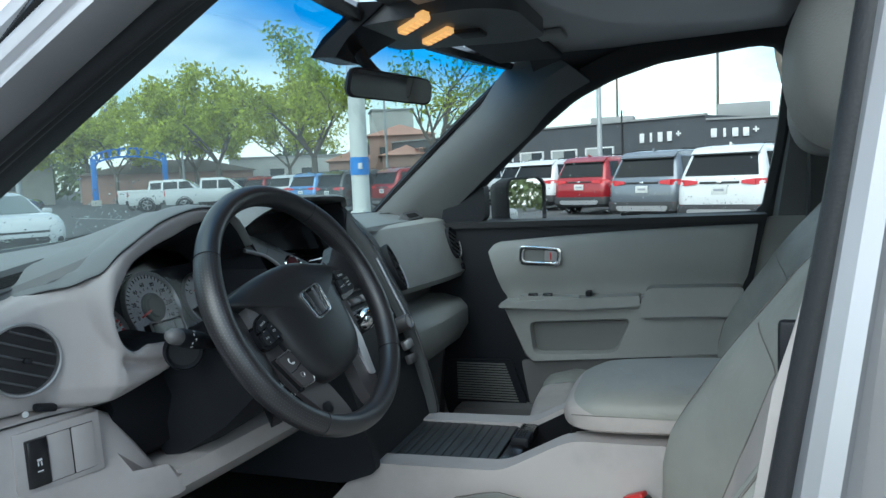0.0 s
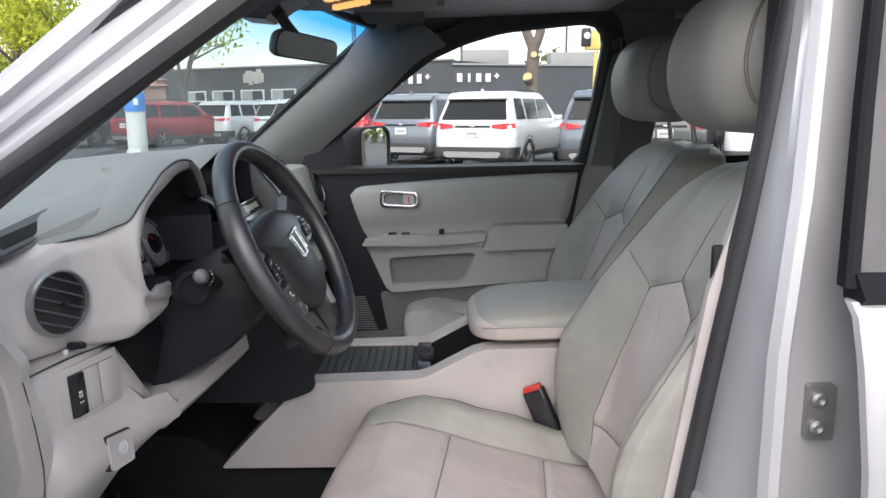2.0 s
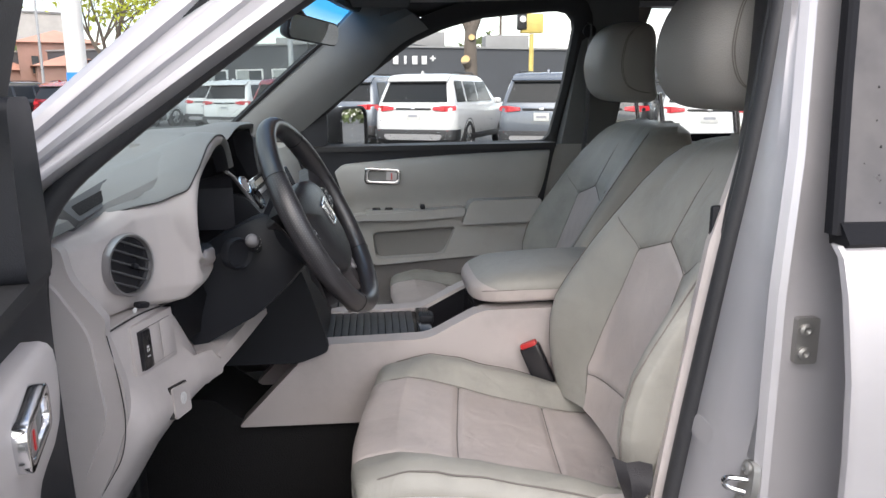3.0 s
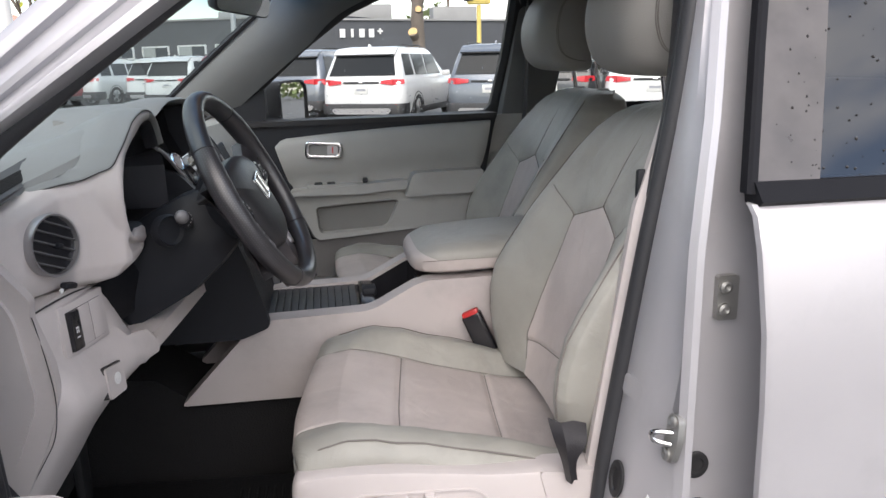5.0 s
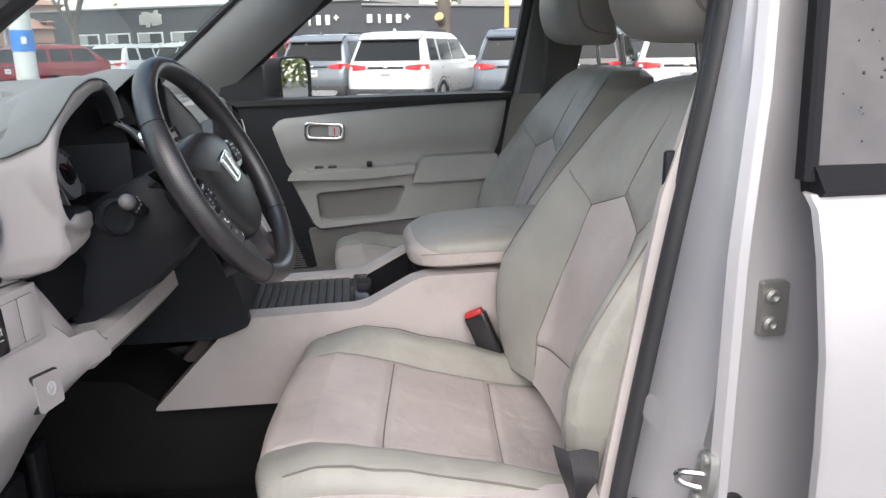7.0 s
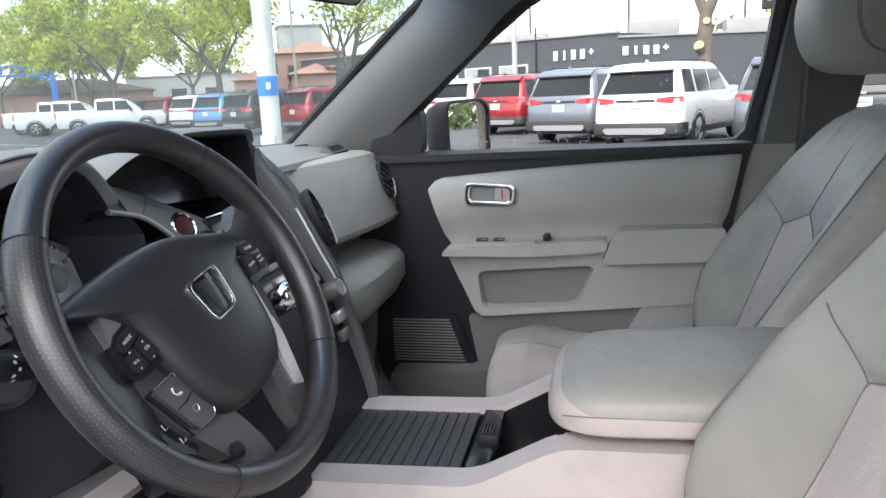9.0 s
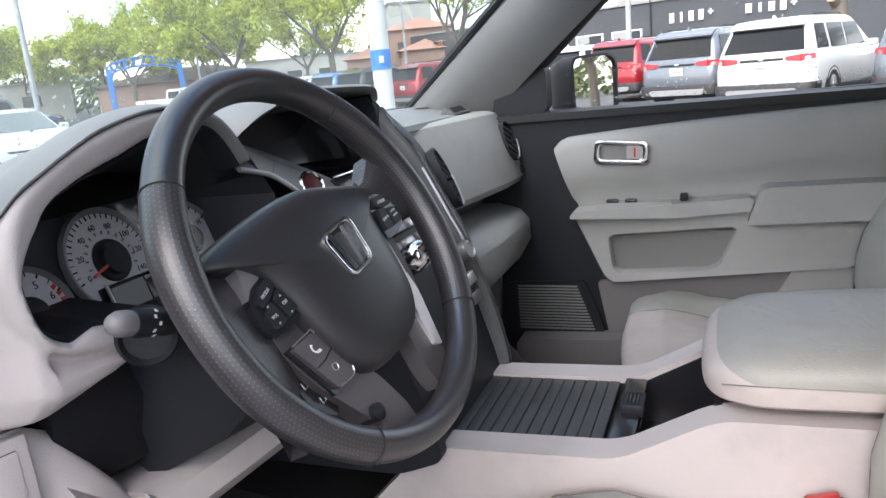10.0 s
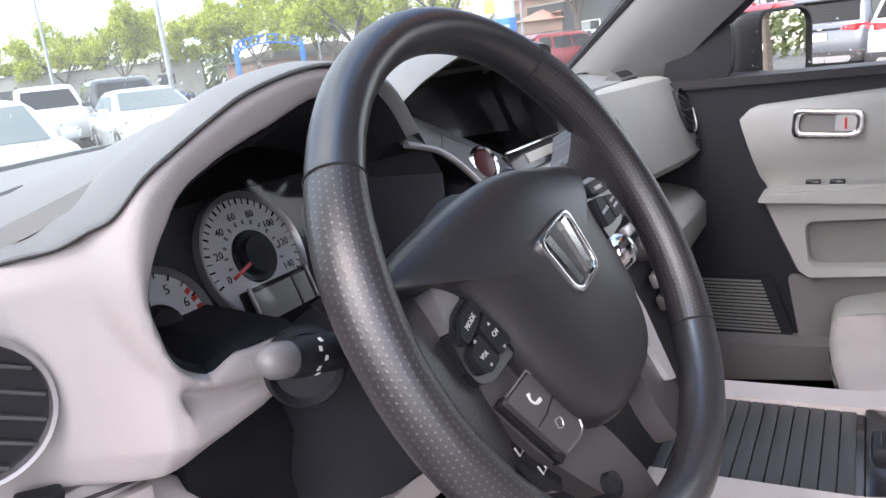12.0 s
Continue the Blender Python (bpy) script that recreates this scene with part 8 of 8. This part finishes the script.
light_post(-2.80, 6.07, 0.072, 7.5, True)
light_post(-3.73, 31.65, 0.10, 9.5, False, True, "slim grey lamp post behind the cars")
light_post(-24.8, 59.3, 0.10, 9.5, False, True, "slim grey lamp post behind the cars")
light_post(-28.0, 25.3, 0.11, 9.0, False, True, "slim grey lamp post behind the cars")
light_post(-36.0, 47.0, 0.08, 8.0, False, True, "slim grey lamp post behind the cars")
light_post(-52.0, 36.0, 0.12, 11.0, False, True, "slim grey lamp post behind the cars")


def utility_pole(x, y, h=11.0):
    ob = thing("utility_pole", "wooden utility pole with a crossarm", "utility pole", "utility poles", m=Matrix.Translation((x, y, 0)))
    part("pole", lathe([(0.17, 0), (0.12, h)], None, 10), WOOD_POST, ob)
    part("crossarm", box((0, 0, h - 0.5), (2.4, 0.12, 0.14), 0.01), WOOD_POST, ob)
    for dx in (-1.0, 0.0, 1.0):
        part("insulator", lathe([(0.03, h - 0.42), (0.06, h - 0.36), (0.04, h - 0.24), (0.0, h - 0.22)], Matrix.Translation((dx, 0, 0)), 8), GREY_POST, ob)
    return ob


utility_pole(2.2, 82.0, 15.0)
utility_pole(14.0, 86.0, 15.0)
utility_pole(26.0, 84.0, 14.0)
utility_pole(-9.0, 95.0, 14.0)
# yellow signal post
sig = thing("traffic_signal", "yellow traffic signal post", "traffic signal", m=Matrix.Translation((6.0, 30.5, 0)))
part("post", lathe([(0.11, 0), (0.09, 3.6)], None, 12), YELLOW, sig)
part("signal_head", box((0, 0, 4.0), (0.9, 0.35, 0.75), 0.05), YELLOW, sig)
part("signal_back", box((-0.42, -0.05, 4.1), (0.35, 0.4, 0.7), 0.05), BLACK_TRIM, sig)
part("lens", lathe([(0.12, 0), (0.13, 0.05), (0.0, 0.06)], facing((-0.42, -0.26, 4.15), (0, -1, 0)), 14), WHITE_MARK, sig)

# ---- buildings ----
def wall_noise(name, c, rough=0.8):
    return material(name, c, rough, grain=0.3, grain_size=0.05, vary=0.10, vary_size=1.2)


CHARCOAL_WALL = wall_noise("charcoal wall", (0.075, 0.08, 0.09))
BRICK = wall_noise("red brick wall", (0.38, 0.235, 0.19))
TILE = wall_noise("terracotta roof", (0.52, 0.28, 0.21))
PALE_WALL = wall_noise("pale wall", (0.50, 0.48, 0.45))
GREY_WALL = wall_noise("grey wall", (0.30, 0.30, 0.30))
BLUE_ROOF = wall_noise("blue metal roof", (0.08, 0.16, 0.36))
WIN_DARK = material("window glass", (0.05, 0.06, 0.07), 0.1)
WIN_PALE = material("pale blind behind glass", (0.36, 0.38, 0.38), 0.3)


def window_on(ob, p, u, w, h, n, frame_mat=WHITE_MARK, panes=2):
    """Window on a wall: p middle, u along the wall, n outwards."""
    m = Matrix(((u[0], 0, n[0], p[0]), (u[1], 0, n[1], p[1]), (0, 1, 0, p[2]), (0, 0, 0, 1)))
    fr = part("window", ring_plate([(-w / 2, -h / 2), (w / 2, -h / 2), (w / 2, h / 2), (-w / 2, h / 2)], [(-w / 2 + 0.1, -h / 2 + 0.1), (w / 2 - 0.1, -h / 2 + 0.1), (w / 2 - 0.1, h / 2 - 0.1), (-w / 2 + 0.1, h / 2 - 0.1)], "z", -0.05, 0.08), frame_mat, ob)
    fr.data.transform(m)
    for k in range(panes):
        pw = (w - 0.2) / panes
        bm = box((-w / 2 + 0.1 + pw * (k + 0.5), 0, 0.02), (pw - 0.08, h - 0.2, 0.04))
        bm.transform(m)
        part("pane", bm, WIN_DARK if k % 2 == 0 else WIN_PALE, fr)
    return fr


# long charcoal building with a corner towards the lot
milk = thing("charcoal_building", "long charcoal building with white wall lettering bars", "building")
CORNER, LEFT, RIGHT = Vector((0.6, 48.2)), Vector((-32.0, 70.0)), Vector((30.0, 54.5))
for a, b, h0, h1 in ((CORNER, LEFT, 4.35, 4.75), (CORNER, RIGHT, 4.05, 3.9)):
    d = (b - a).normalized()
    nrm = Vector((d.y, -d.x)) if d.x > 0 else Vector((-d.y, d.x))
    if nrm.y > 0:
        nrm = -nrm
    back = -nrm * 12
    part("wall", loft([[(a.x, a.y, z), (b.x, b.y, z), (b.x + back.x, b.y + back.y, z), (a.x + back.x, a.y + back.y, z)] if z < 1 else [(a.x, a.y, h0), (b.x, b.y, h1), (b.x + back.x, b.y + back.y, h1), (a.x + back.x, a.y + back.y, h0)] for z in (0.0, 5.0)]), CHARCOAL_WALL, milk)
    e0, e1 = a + nrm * 0.12, b + nrm * 0.12
    part("parapet_cap", loft([[(e.x, e.y, h - 0.02), (e.x, e.y, h + 0.10), (e.x + back.x * 0.03, e.y + back.y * 0.03, h + 0.10), (e.x + back.x * 0.03, e.y + back.y * 0.03, h - 0.02)] for e, h in ((e0, h0), (e1, h1))]), GREY_WALL, milk)
    if d.x < 0:
        for k in range(6):
            p = a + d * (8.2 + 3.3 * k) + nrm * 0.03
            window_on(milk, (p.x, p.y, 2.45), (d.x, d.y), 2.5, 0.85, (nrm.x, nrm.y))
        p = a + d * 3.55 + nrm * 0.06
        part("drain_pipe", tube([(a + d * 6.2 + nrm * 0.1).to_3d() + Vector((0, 0, 0)), (a + d * 6.2 + nrm * 0.1).to_3d() + Vector((0, 0, 5.2))], 0.06, 6), BLACK_TRIM, milk)
        first = a + d * 4.6 + nrm * 0.08
        step, sz = 0.70, 0.60
        along = -d
    else:
        first = a + d * 0.45 + nrm * 0.08
        step, sz = 0.62, 0.52
        along = d
    # row of white wall characters shown as plain bars
    for k in range(5):
        p = first + along * step * k
        m = Matrix(((along.x, 0, nrm.x, p.x), (along.y, 0, nrm.y, p.y), (0, 1, 0, 3.25), (0, 0, 0, 1)))
        if k < 4:
            bm = box((0, 0, 0), (0.16 if k == 1 else 0.34, sz, 0.06), 0.01)
        else:
            bm = box((-0.05, 0.12, 0), (0.34, 0.10, 0.06))
            box((-0.05, 0.12, 0), (0.10, 0.34, 0.055), bm=bm)
        bm.transform(m)
        part("sign_bar", bm, WHITE_MARK, milk, "white sign bar")
# faded white patch on the long wall
dL = (LEFT - CORNER).normalized()
nL = Vector((-dL.y, dL.x))
nL = nL if nL.y < 0 else -nL
for k in range(7):
    p = CORNER + dL * (17.0 + 0.30 * k) + nL * 0.06
    bm = box((0, 0, 0), (0.5 - 0.03 * abs(k - 3), 0.7 + 0.18 * ((k * 5) % 3), 0.04), 0.02)
    bm.transform(Matrix(((dL.x, 0, nL.x, p.x), (dL.y, 0, nL.y, p.y), (0, 1, 0, 3.75 + 0.1 * ((k * 3) % 2)), (0, 0, 0, 1))))
    part("wall_patch", bm, PALE_WALL, milk, "faded white wall patch")
for x, y in ((3.0, 54.0), (9.5, 57.0), (-6.0, 60.0)):
    part("roof_unit", box((x, y, 4.7), (3.2, 2.0, 1.2), 0.05), GREY_WALL, milk)


def hip_block(ob, cx, cy, w, d, h, rise, turn, wall, roof, over=0.4):
    m = Matrix.Translation((cx, cy, 0)) @ Matrix.Rotation(radians(turn), 4, "Z")
    part("wall", box((0, 0, h / 2), (w, d, h), m=m), wall, ob)
    a, b = w / 2 + over, d / 2 + over
    rd = max(0.0, a - b)
    bm = bmesh.new()
    base = [bm.verts.new(p) for p in ((-a, -b, h), (a, -b, h), (a, b, h), (-a, b, h))]
    r0, r1 = bm.verts.new((-rd - 0.05, 0, h + rise)), bm.verts.new((rd + 0.05, 0, h + rise))
    for f in ((base[0], base[1], r1, r0), (base[1], base[2], r1), (base[2], base[3], r0, r1), (base[3], base[0], r0), tuple(base[::-1])):
        bm.faces.new(f)
    bm.transform(m)
    part("roof", bm, roof, ob, flat=True)
    return m


brick = thing("brick_building", "red brick building with terracotta hipped roofs", "building")
m0 = hip_block(brick, -27.8, 70.0, 6.0, 6.0, 5.4, 1.2, 24, BRICK, TILE)
for k in range(3):
    w = window_on(brick, (0, 0, 0), (1, 0), 0.8, 1.6, (0, -1), BRICK, 1)
    w.matrix_basis = m0 @ Matrix.Translation((-1.8 + 1.8 * k, -3.01, 3.6))
    for ch in w.children:
        ch.matrix_basis = Matrix.Identity(4)
m1 = hip_block(brick, -25.0, 66.5, 6.0, 6.0, 3.4, 1.2, 24, BRICK, TILE)
hip_block(brick, -21.8, 68.0, 6.5, 6.0, 3.9, 0.7, 24, BRICK, TILE)
hip_block(brick, -32.4, 69.0, 4.8, 5.5, 3.2, 1.1, 24, BRICK, TILE)
# low buildings further off
def far_block(x, y, w, d, h, wall, label, turn=25, roof=None):
    ob = thing("low_building", label, "building", "far buildings")
    if roof:
        hip_block(ob, x, y, w, d, h, 1.4, turn, wall, roof)
    else:
        m = Matrix.Translation((x, y, 0)) @ Matrix.Rotation(radians(turn), 4, "Z")
        part("wall", box((0, 0, h / 2), (w, d, h), m=m), wall, ob)
        part("roof_edge", box((0, 0, h + 0.1), (w + 0.3, d + 0.3, 0.2), m=m), GREY_WALL, ob)
        for k in range(int(w / 4)):
            part("window", box((-w / 2 + 2 + 4 * k, -d / 2 - 0.02, h * 0.55), (1.8, 0.08, h * 0.28), m=m), WIN_DARK, ob)
    return ob


far_block(-52, 66, 16, 10, 2.8, BRICK, "low brick building with a brown roof", 35, WOOD_POST)
far_block(-62, 74, 14, 8, 2.6, PALE_WALL, "low building with a blue roof", 40, BLUE_ROOF)
far_block(-46, 95, 30, 10, 4.6, PALE_WALL, "pale low commercial building", 28)
far_block(-10, 104, 26, 10, 6.0, GREY_WALL, "grey flat-roofed building behind the brick one", 20)
far_block(-78, 60, 22, 10, 4.0, PALE_WALL, "pale low commercial building", 50)
far_block(-95, 38, 26, 12, 4.0, GREY_WALL, "grey flat-roofed building far off", 65)
far_block(22, 100, 40, 12, 5.2, PALE_WALL, "pale low commercial building", 10)
far_block(-36, 88, 5, 5, 9.5, PALE_WALL, "slim pale tower among the trees", 28)
far_block(60, 70, 40, 14, 4.5, PALE_WALL, "pale low commercial building", -40)
# yellow hoarding and blue arch
hoard = thing("billboard", "yellow billboard on a post", "billboard")
part("board", box((-28.8, 62.5, 5.0), (1.5, 0.2, 1.2), 0.03), YELLOW, hoard)
part("post", lathe([(0.12, 0), (0.12, 4.4)], Matrix.Translation((-28.8, 62.7, 0)), 10), GREY_POST, hoard)
BLUE_STEEL = material("blue painted steel", (0.03, 0.20, 0.62), 0.45)
arch = thing("entrance_arch", "blue painted steel entrance arch", "arch", m=Matrix.Translation((-47.2, 54.3, 0)) @ Matrix.Rotation(radians(40), 4, "Z"))
for s in (-1, 1):
    part("arch_leg", box((s * 2.9, 0, 2.0), (0.45, 0.45, 4.0), 0.03), BLUE_STEEL, arch)
    part("leg_foot", box((s * 2.9, 0, 0.25), (0.8, 0.8, 0.5), 0.04), PALE_WALL, arch)
part("arch_beam", loft([[(3.1 * math.cos(a), y, 4.0 + 1.0 * math.sin(a) - t) for y, t in ((-0.2, 0), (0.2, 0), (0.2, 0.16), (-0.2, 0.16))] for a in [math.pi * k / 16 for k in range(17)]]), BLUE_STEEL, arch)
part("arch_beam", loft([[(3.1 * math.cos(a), y, 3.3 + 1.0 * math.sin(a) - t) for y, t in ((-0.2, 0), (0.2, 0), (0.2, 0.16), (-0.2, 0.16))] for a in [math.pi * k / 16 for k in range(17)]]), BLUE_STEEL, arch)
for k in range(11):
    a = math.pi * (k + 1) / 12
    part("letter_bar", box((3.0 * math.cos(a), -0.05, 3.62 + 1.0 * math.sin(a)), (0.26, 0.1, 0.46)), BLUE_STEEL, arch)

# ---- trees ----
LEAF = material("spring leaves", (0.46, 0.50, 0.07), 0.6, vary=0.35, vary_size=0.8, island=True)
LEAF_DARK = material("dark needles", (0.05, 0.045, 0.03), 0.7, vary=0.4, vary_size=0.5, island=True)
BARK = material("grey bark", (0.15, 0.125, 0.105), 0.9, grain=0.8, grain_size=0.03, vary=0.2, vary_size=0.3)
SAWN = material("sawn wood", (0.62, 0.42, 0.20), 0.8)
for lm in (LEAF,):
    lt = lm.node_tree
    pb = lt.nodes["Principled BSDF"]
    tl, ad = lt.nodes.new("ShaderNodeBsdfTranslucent"), lt.nodes.new("ShaderNodeMixShader")
    ad.inputs["Fac"].default_value = 0.55
    lt.links.new(pb.inputs["Base Color"].links[0].from_socket, tl.inputs["Color"])
    lt.links.new(pb.outputs[0], ad.inputs[1])
    lt.links.new(tl.outputs[0], ad.inputs[2])
    lt.links.new(ad.outputs[0], lt.nodes["Material Output"].inputs["Surface"])


def grow(rng, p, d, length, r, depth, limbs, tips):
    """Branches as lists of points with radii."""
    pts, rad = [p.copy()], [r]
    n = 5
    q = p.copy()
    for k in range(n):
        d = (d + Vector((rng.uniform(-1, 1), rng.uniform(-1, 1), rng.uniform(-0.3, 0.5))) * 0.13).normalized()
        q = q + d * (length / n)
        pts.append(q.copy())
        rad.append(r * (1 - 0.55 * (k + 1) / n))
    limbs.append((pts, rad))
    if depth == 0:
        tips += pts[1:]
        return
    for k in range(3 if depth > 1 else 4):
        a = rng.uniform(0, 2 * math.pi)
        side = d.orthogonal().normalized()
        side.rotate(Matrix.Rotation(a, 3, d))
        nd = (d * rng.uniform(0.55, 0.95) + side * rng.uniform(0.45, 0.95) + Vector((0, 0, 0.12))).normalized()
        j = rng.randint(2, n)
        grow(rng, pts[j], nd, length * rng.uniform(0.55, 0.8), rad[j] * 0.72, depth - 1, limbs, tips)


def tree_meshes(seed, height, leaves, spread, leaf_size, depth=3, lean=0.0):
    rng = random.Random(seed)
    limbs, tips = [], []
    trunk_h = height * 0.26
    start = [Vector((0, 0, 0)), Vector((lean * 0.3, 0.03, trunk_h * 0.5)), Vector((lean, 0.0, trunk_h))]
    r0 = height * 0.018
    limbs.append((start, [r0 * 1.25, r0, r0 * 0.9]))
    for k in range(4):
        a = 2 * math.pi * (k + rng.uniform(-0.3, 0.3)) / 4
        grow(rng, start[-1], Vector((math.cos(a) * spread, math.sin(a) * spread, rng.uniform(0.8, 1.3))).normalized(), height * rng.uniform(0.28, 0.38), r0 * 0.62, depth - 1, limbs, tips)
    wood = bmesh.new()
    for pts, rad in limbs:
        tube(pts, rad, 6, bm=wood)
    verts, faces = [], []
    for k in range(leaves):
        c = rng.choice(tips) + Vector((rng.gauss(0, 1), rng.gauss(0, 1), rng.gauss(0, 0.8))) * height * 0.035
        s = leaf_size * rng.uniform(0.6, 1.4)
        u = Vector((rng.gauss(0, 1), rng.gauss(0, 1), rng.gauss(0, 0.6))).normalized()
        v = u.orthogonal().normalized()
        v.rotate(Matrix.Rotation(rng.uniform(0, 6.28), 3, u))
        w = u.cross(v)
        i = len(verts)
        verts += [c - v * s, c + w * s * 0.45 + u * s * 0.12, c + v * s, c - w * s * 0.45 + u * s * 0.12]
        faces.append((i, i + 1, i + 2, i + 3))
    crown = bpy.data.meshes.new("crown")
    crown.from_pydata([tuple(v) for v in verts], [], faces)
    return wood, crown


def tree(x, y, seed, height, leaves, label, spread=0.75, leaf_size=0.16, mat=LEAF, depth=3, lean=0.0):
    ob = thing("tree", label, "tree", "trees", m=Matrix.Translation((x, y, 0)))
    wood, crown = tree_meshes(seed, height, leaves, spread, leaf_size, depth, lean)
    part("trunk", wood, BARK, ob, "grey branching trunk")
    if leaves:
        crown.materials.append(mat)
        cr = new("crown", crown)
        cr.parent = ob
    else:
        bpy.data.meshes.remove(crown)
    return ob


T1 = tree(-32.0, 45.7, 3, 11.0, 11000, "spring tree with light green leaves and bare lower limbs", leaf_size=0.17)
T2 = tree(-21.2, 39.7, 8, 10.5, 7000, "open spring tree with thin young leaves", spread=0.9, leaf_size=0.15)
T3 = tree(-46.0, 62.0, 5, 11.0, 12000, "spring tree with light green leaves and bare lower limbs", leaf_size=0.19)
tree(-12.3, 36.0, 12, 9.5, 1500, "mostly bare tree with upright limbs", spread=0.55, leaf_size=0.12)
for x, y, src, k, turn in ((-40.0, 52.0, T1, 1.0, 80), (-52.0, 58.0, T1, 0.95, 200), (-60.0, 63.0, T3, 1.0, 40), (-70.0, 62.0, T1, 1.0, 120), (-64.0, 52.0, T3, 0.9, 300), (-76.0, 54.0, T1, 0.95, 10), (-84.0, 50.0, T3, 0.9, 90),
                           (-56.0, 76.0, T3, 1.05, 150), (-38.0, 66.0, T2, 1.0, 100), (-90.0, 44.0, T1, 0.85, 250), (19.0, 8.6, T1, 0.7, 30), (30.0, 14.0, T3, 0.9, 60)):
    copy_thing(src, Matrix.Translation((x, y, 0)) @ Matrix.Rotation(radians(turn), 4, "Z") @ Matrix.Diagonal((k, k, k, 1)))
# lopped street tree in front of the charcoal wall
stump = thing("lopped_tree", "lopped bare street tree with pale sawn ends", "tree", m=Matrix.Translation((2.75, 24.4, 0)))
bm = tube(spline([(0, 0, 0), (0.03, 0, 1.5), (-0.02, 0, 2.8), (0.02, 0.02, 3.4)], 4), [0.24] * 5 + [0.21] * 4 + [0.19] * 4, 10)
tube(spline([(0.0, 0, 3.2), (-0.22, 0.05, 3.8), (-0.40, 0.1, 4.6), (-0.45, 0.1, 6.0)], 4), [0.15] * 5 + [0.12] * 8, 8, bm=bm)
tube(spline([(0.02, 0, 3.2), (0.22, -0.05, 3.8), (0.32, -0.1, 4.8), (0.50, -0.1, 6.2)], 4), [0.15] * 5 + [0.12] * 8, 8, bm=bm)
tube([(-0.10, -0.10, 2.2), (-0.20, -0.26, 2.35)], 0.15, 10, bm=bm)
tube([(0.02, -0.12, 3.0), (0.0, -0.22, 3.05)], 0.10, 8, bm=bm)
part("trunk", bm, BARK, stump)
part("sawn_end", lathe([(0.15, 0), (0.15, 0.012), (0, 0.014)], facing((-0.205, -0.265, 2.357), (-0.45, -0.8, 0.4)), 14), SAWN, stump, "pale sawn end")
part("sawn_end", lathe([(0.10, 0), (0.10, 0.012), (0, 0.014)], facing((0.0, -0.222, 3.05), (-0.2, -1, 0.3)), 12), SAWN, stump)
# dark conifer beyond the rear window
con = thing("conifer", "dark brown-green conifer behind the parked cars", "tree", "trees", m=Matrix.Translation((12.5, 28.0, 0)))
part("trunk", lathe([(0.22, 0), (0.16, 4), (0.03, 9.5)], None, 8), BARK, con)
rng = random.Random(4)
verts, faces = [], []
for k in range(9000):
    z = rng.uniform(1.5, 9.6)
    rr = (9.9 - z) * 0.30 * math.sqrt(rng.uniform(0.15, 1)) * (0.75 + 0.25 * math.sin(z * 7))
    a = rng.uniform(0, 6.283)
    c = Vector((rr * math.cos(a), rr * math.sin(a), z - rr * 0.15))
    s = rng.uniform(0.08, 0.2)
    u, v = Vector((math.cos(a), math.sin(a), -0.25)), Vector((-math.sin(a), math.cos(a), rng.uniform(-0.5, 0.5)))
    i = len(verts)
    verts += [tuple(c - u * s), tuple(c + v * s * 0.35), tuple(c + u * s), tuple(c - v * s * 0.35)]
    faces.append((i, i + 1, i + 2, i + 3))
me = bpy.data.meshes.new("crown")
me.from_pydata(verts, [], faces)
me.materials.append(LEAF_DARK)
cr = new("crown", me)
cr.parent = con
# far woods along the horizon
FARWOOD = material("far woods", (0.10, 0.13, 0.05), 0.8, vary=0.4, vary_size=3.0, island=True)
verts, faces = [], []
rng = random.Random(11)
for k in range(26000):
    a = rng.uniform(-100, 100)
    d = rng.uniform(118, 150)
    hmax = 5.5 + 3.0 * math.sin(a * 0.21) + 2.0 * math.sin(a * 0.83 + 1)
    c = Vector((d * math.sin(radians(a)), d * math.cos(radians(a)), rng.uniform(0.0, 1.0) ** 0.8 * max(2.5, hmax)))
    s = rng.uniform(0.4, 0.9)
    u = Vector((rng.gauss(0, 1), rng.gauss(0, 1), rng.gauss(0, 0.6))).normalized()
    v = u.orthogonal().normalized()
    w = u.cross(v)
    i = len(verts)
    verts += [tuple(c - v * s), tuple(c + w * s * 0.5), tuple(c + v * s), tuple(c - w * s * 0.5)]
    faces.append((i, i + 1, i + 2, i + 3))
me = bpy.data.meshes.new("far_woods")
me.from_pydata(verts, [], faces)
me.materials.append(FARWOOD)
tagged(new("far_woods", me), "far green woods along the horizon", "woods", kind="stuff")
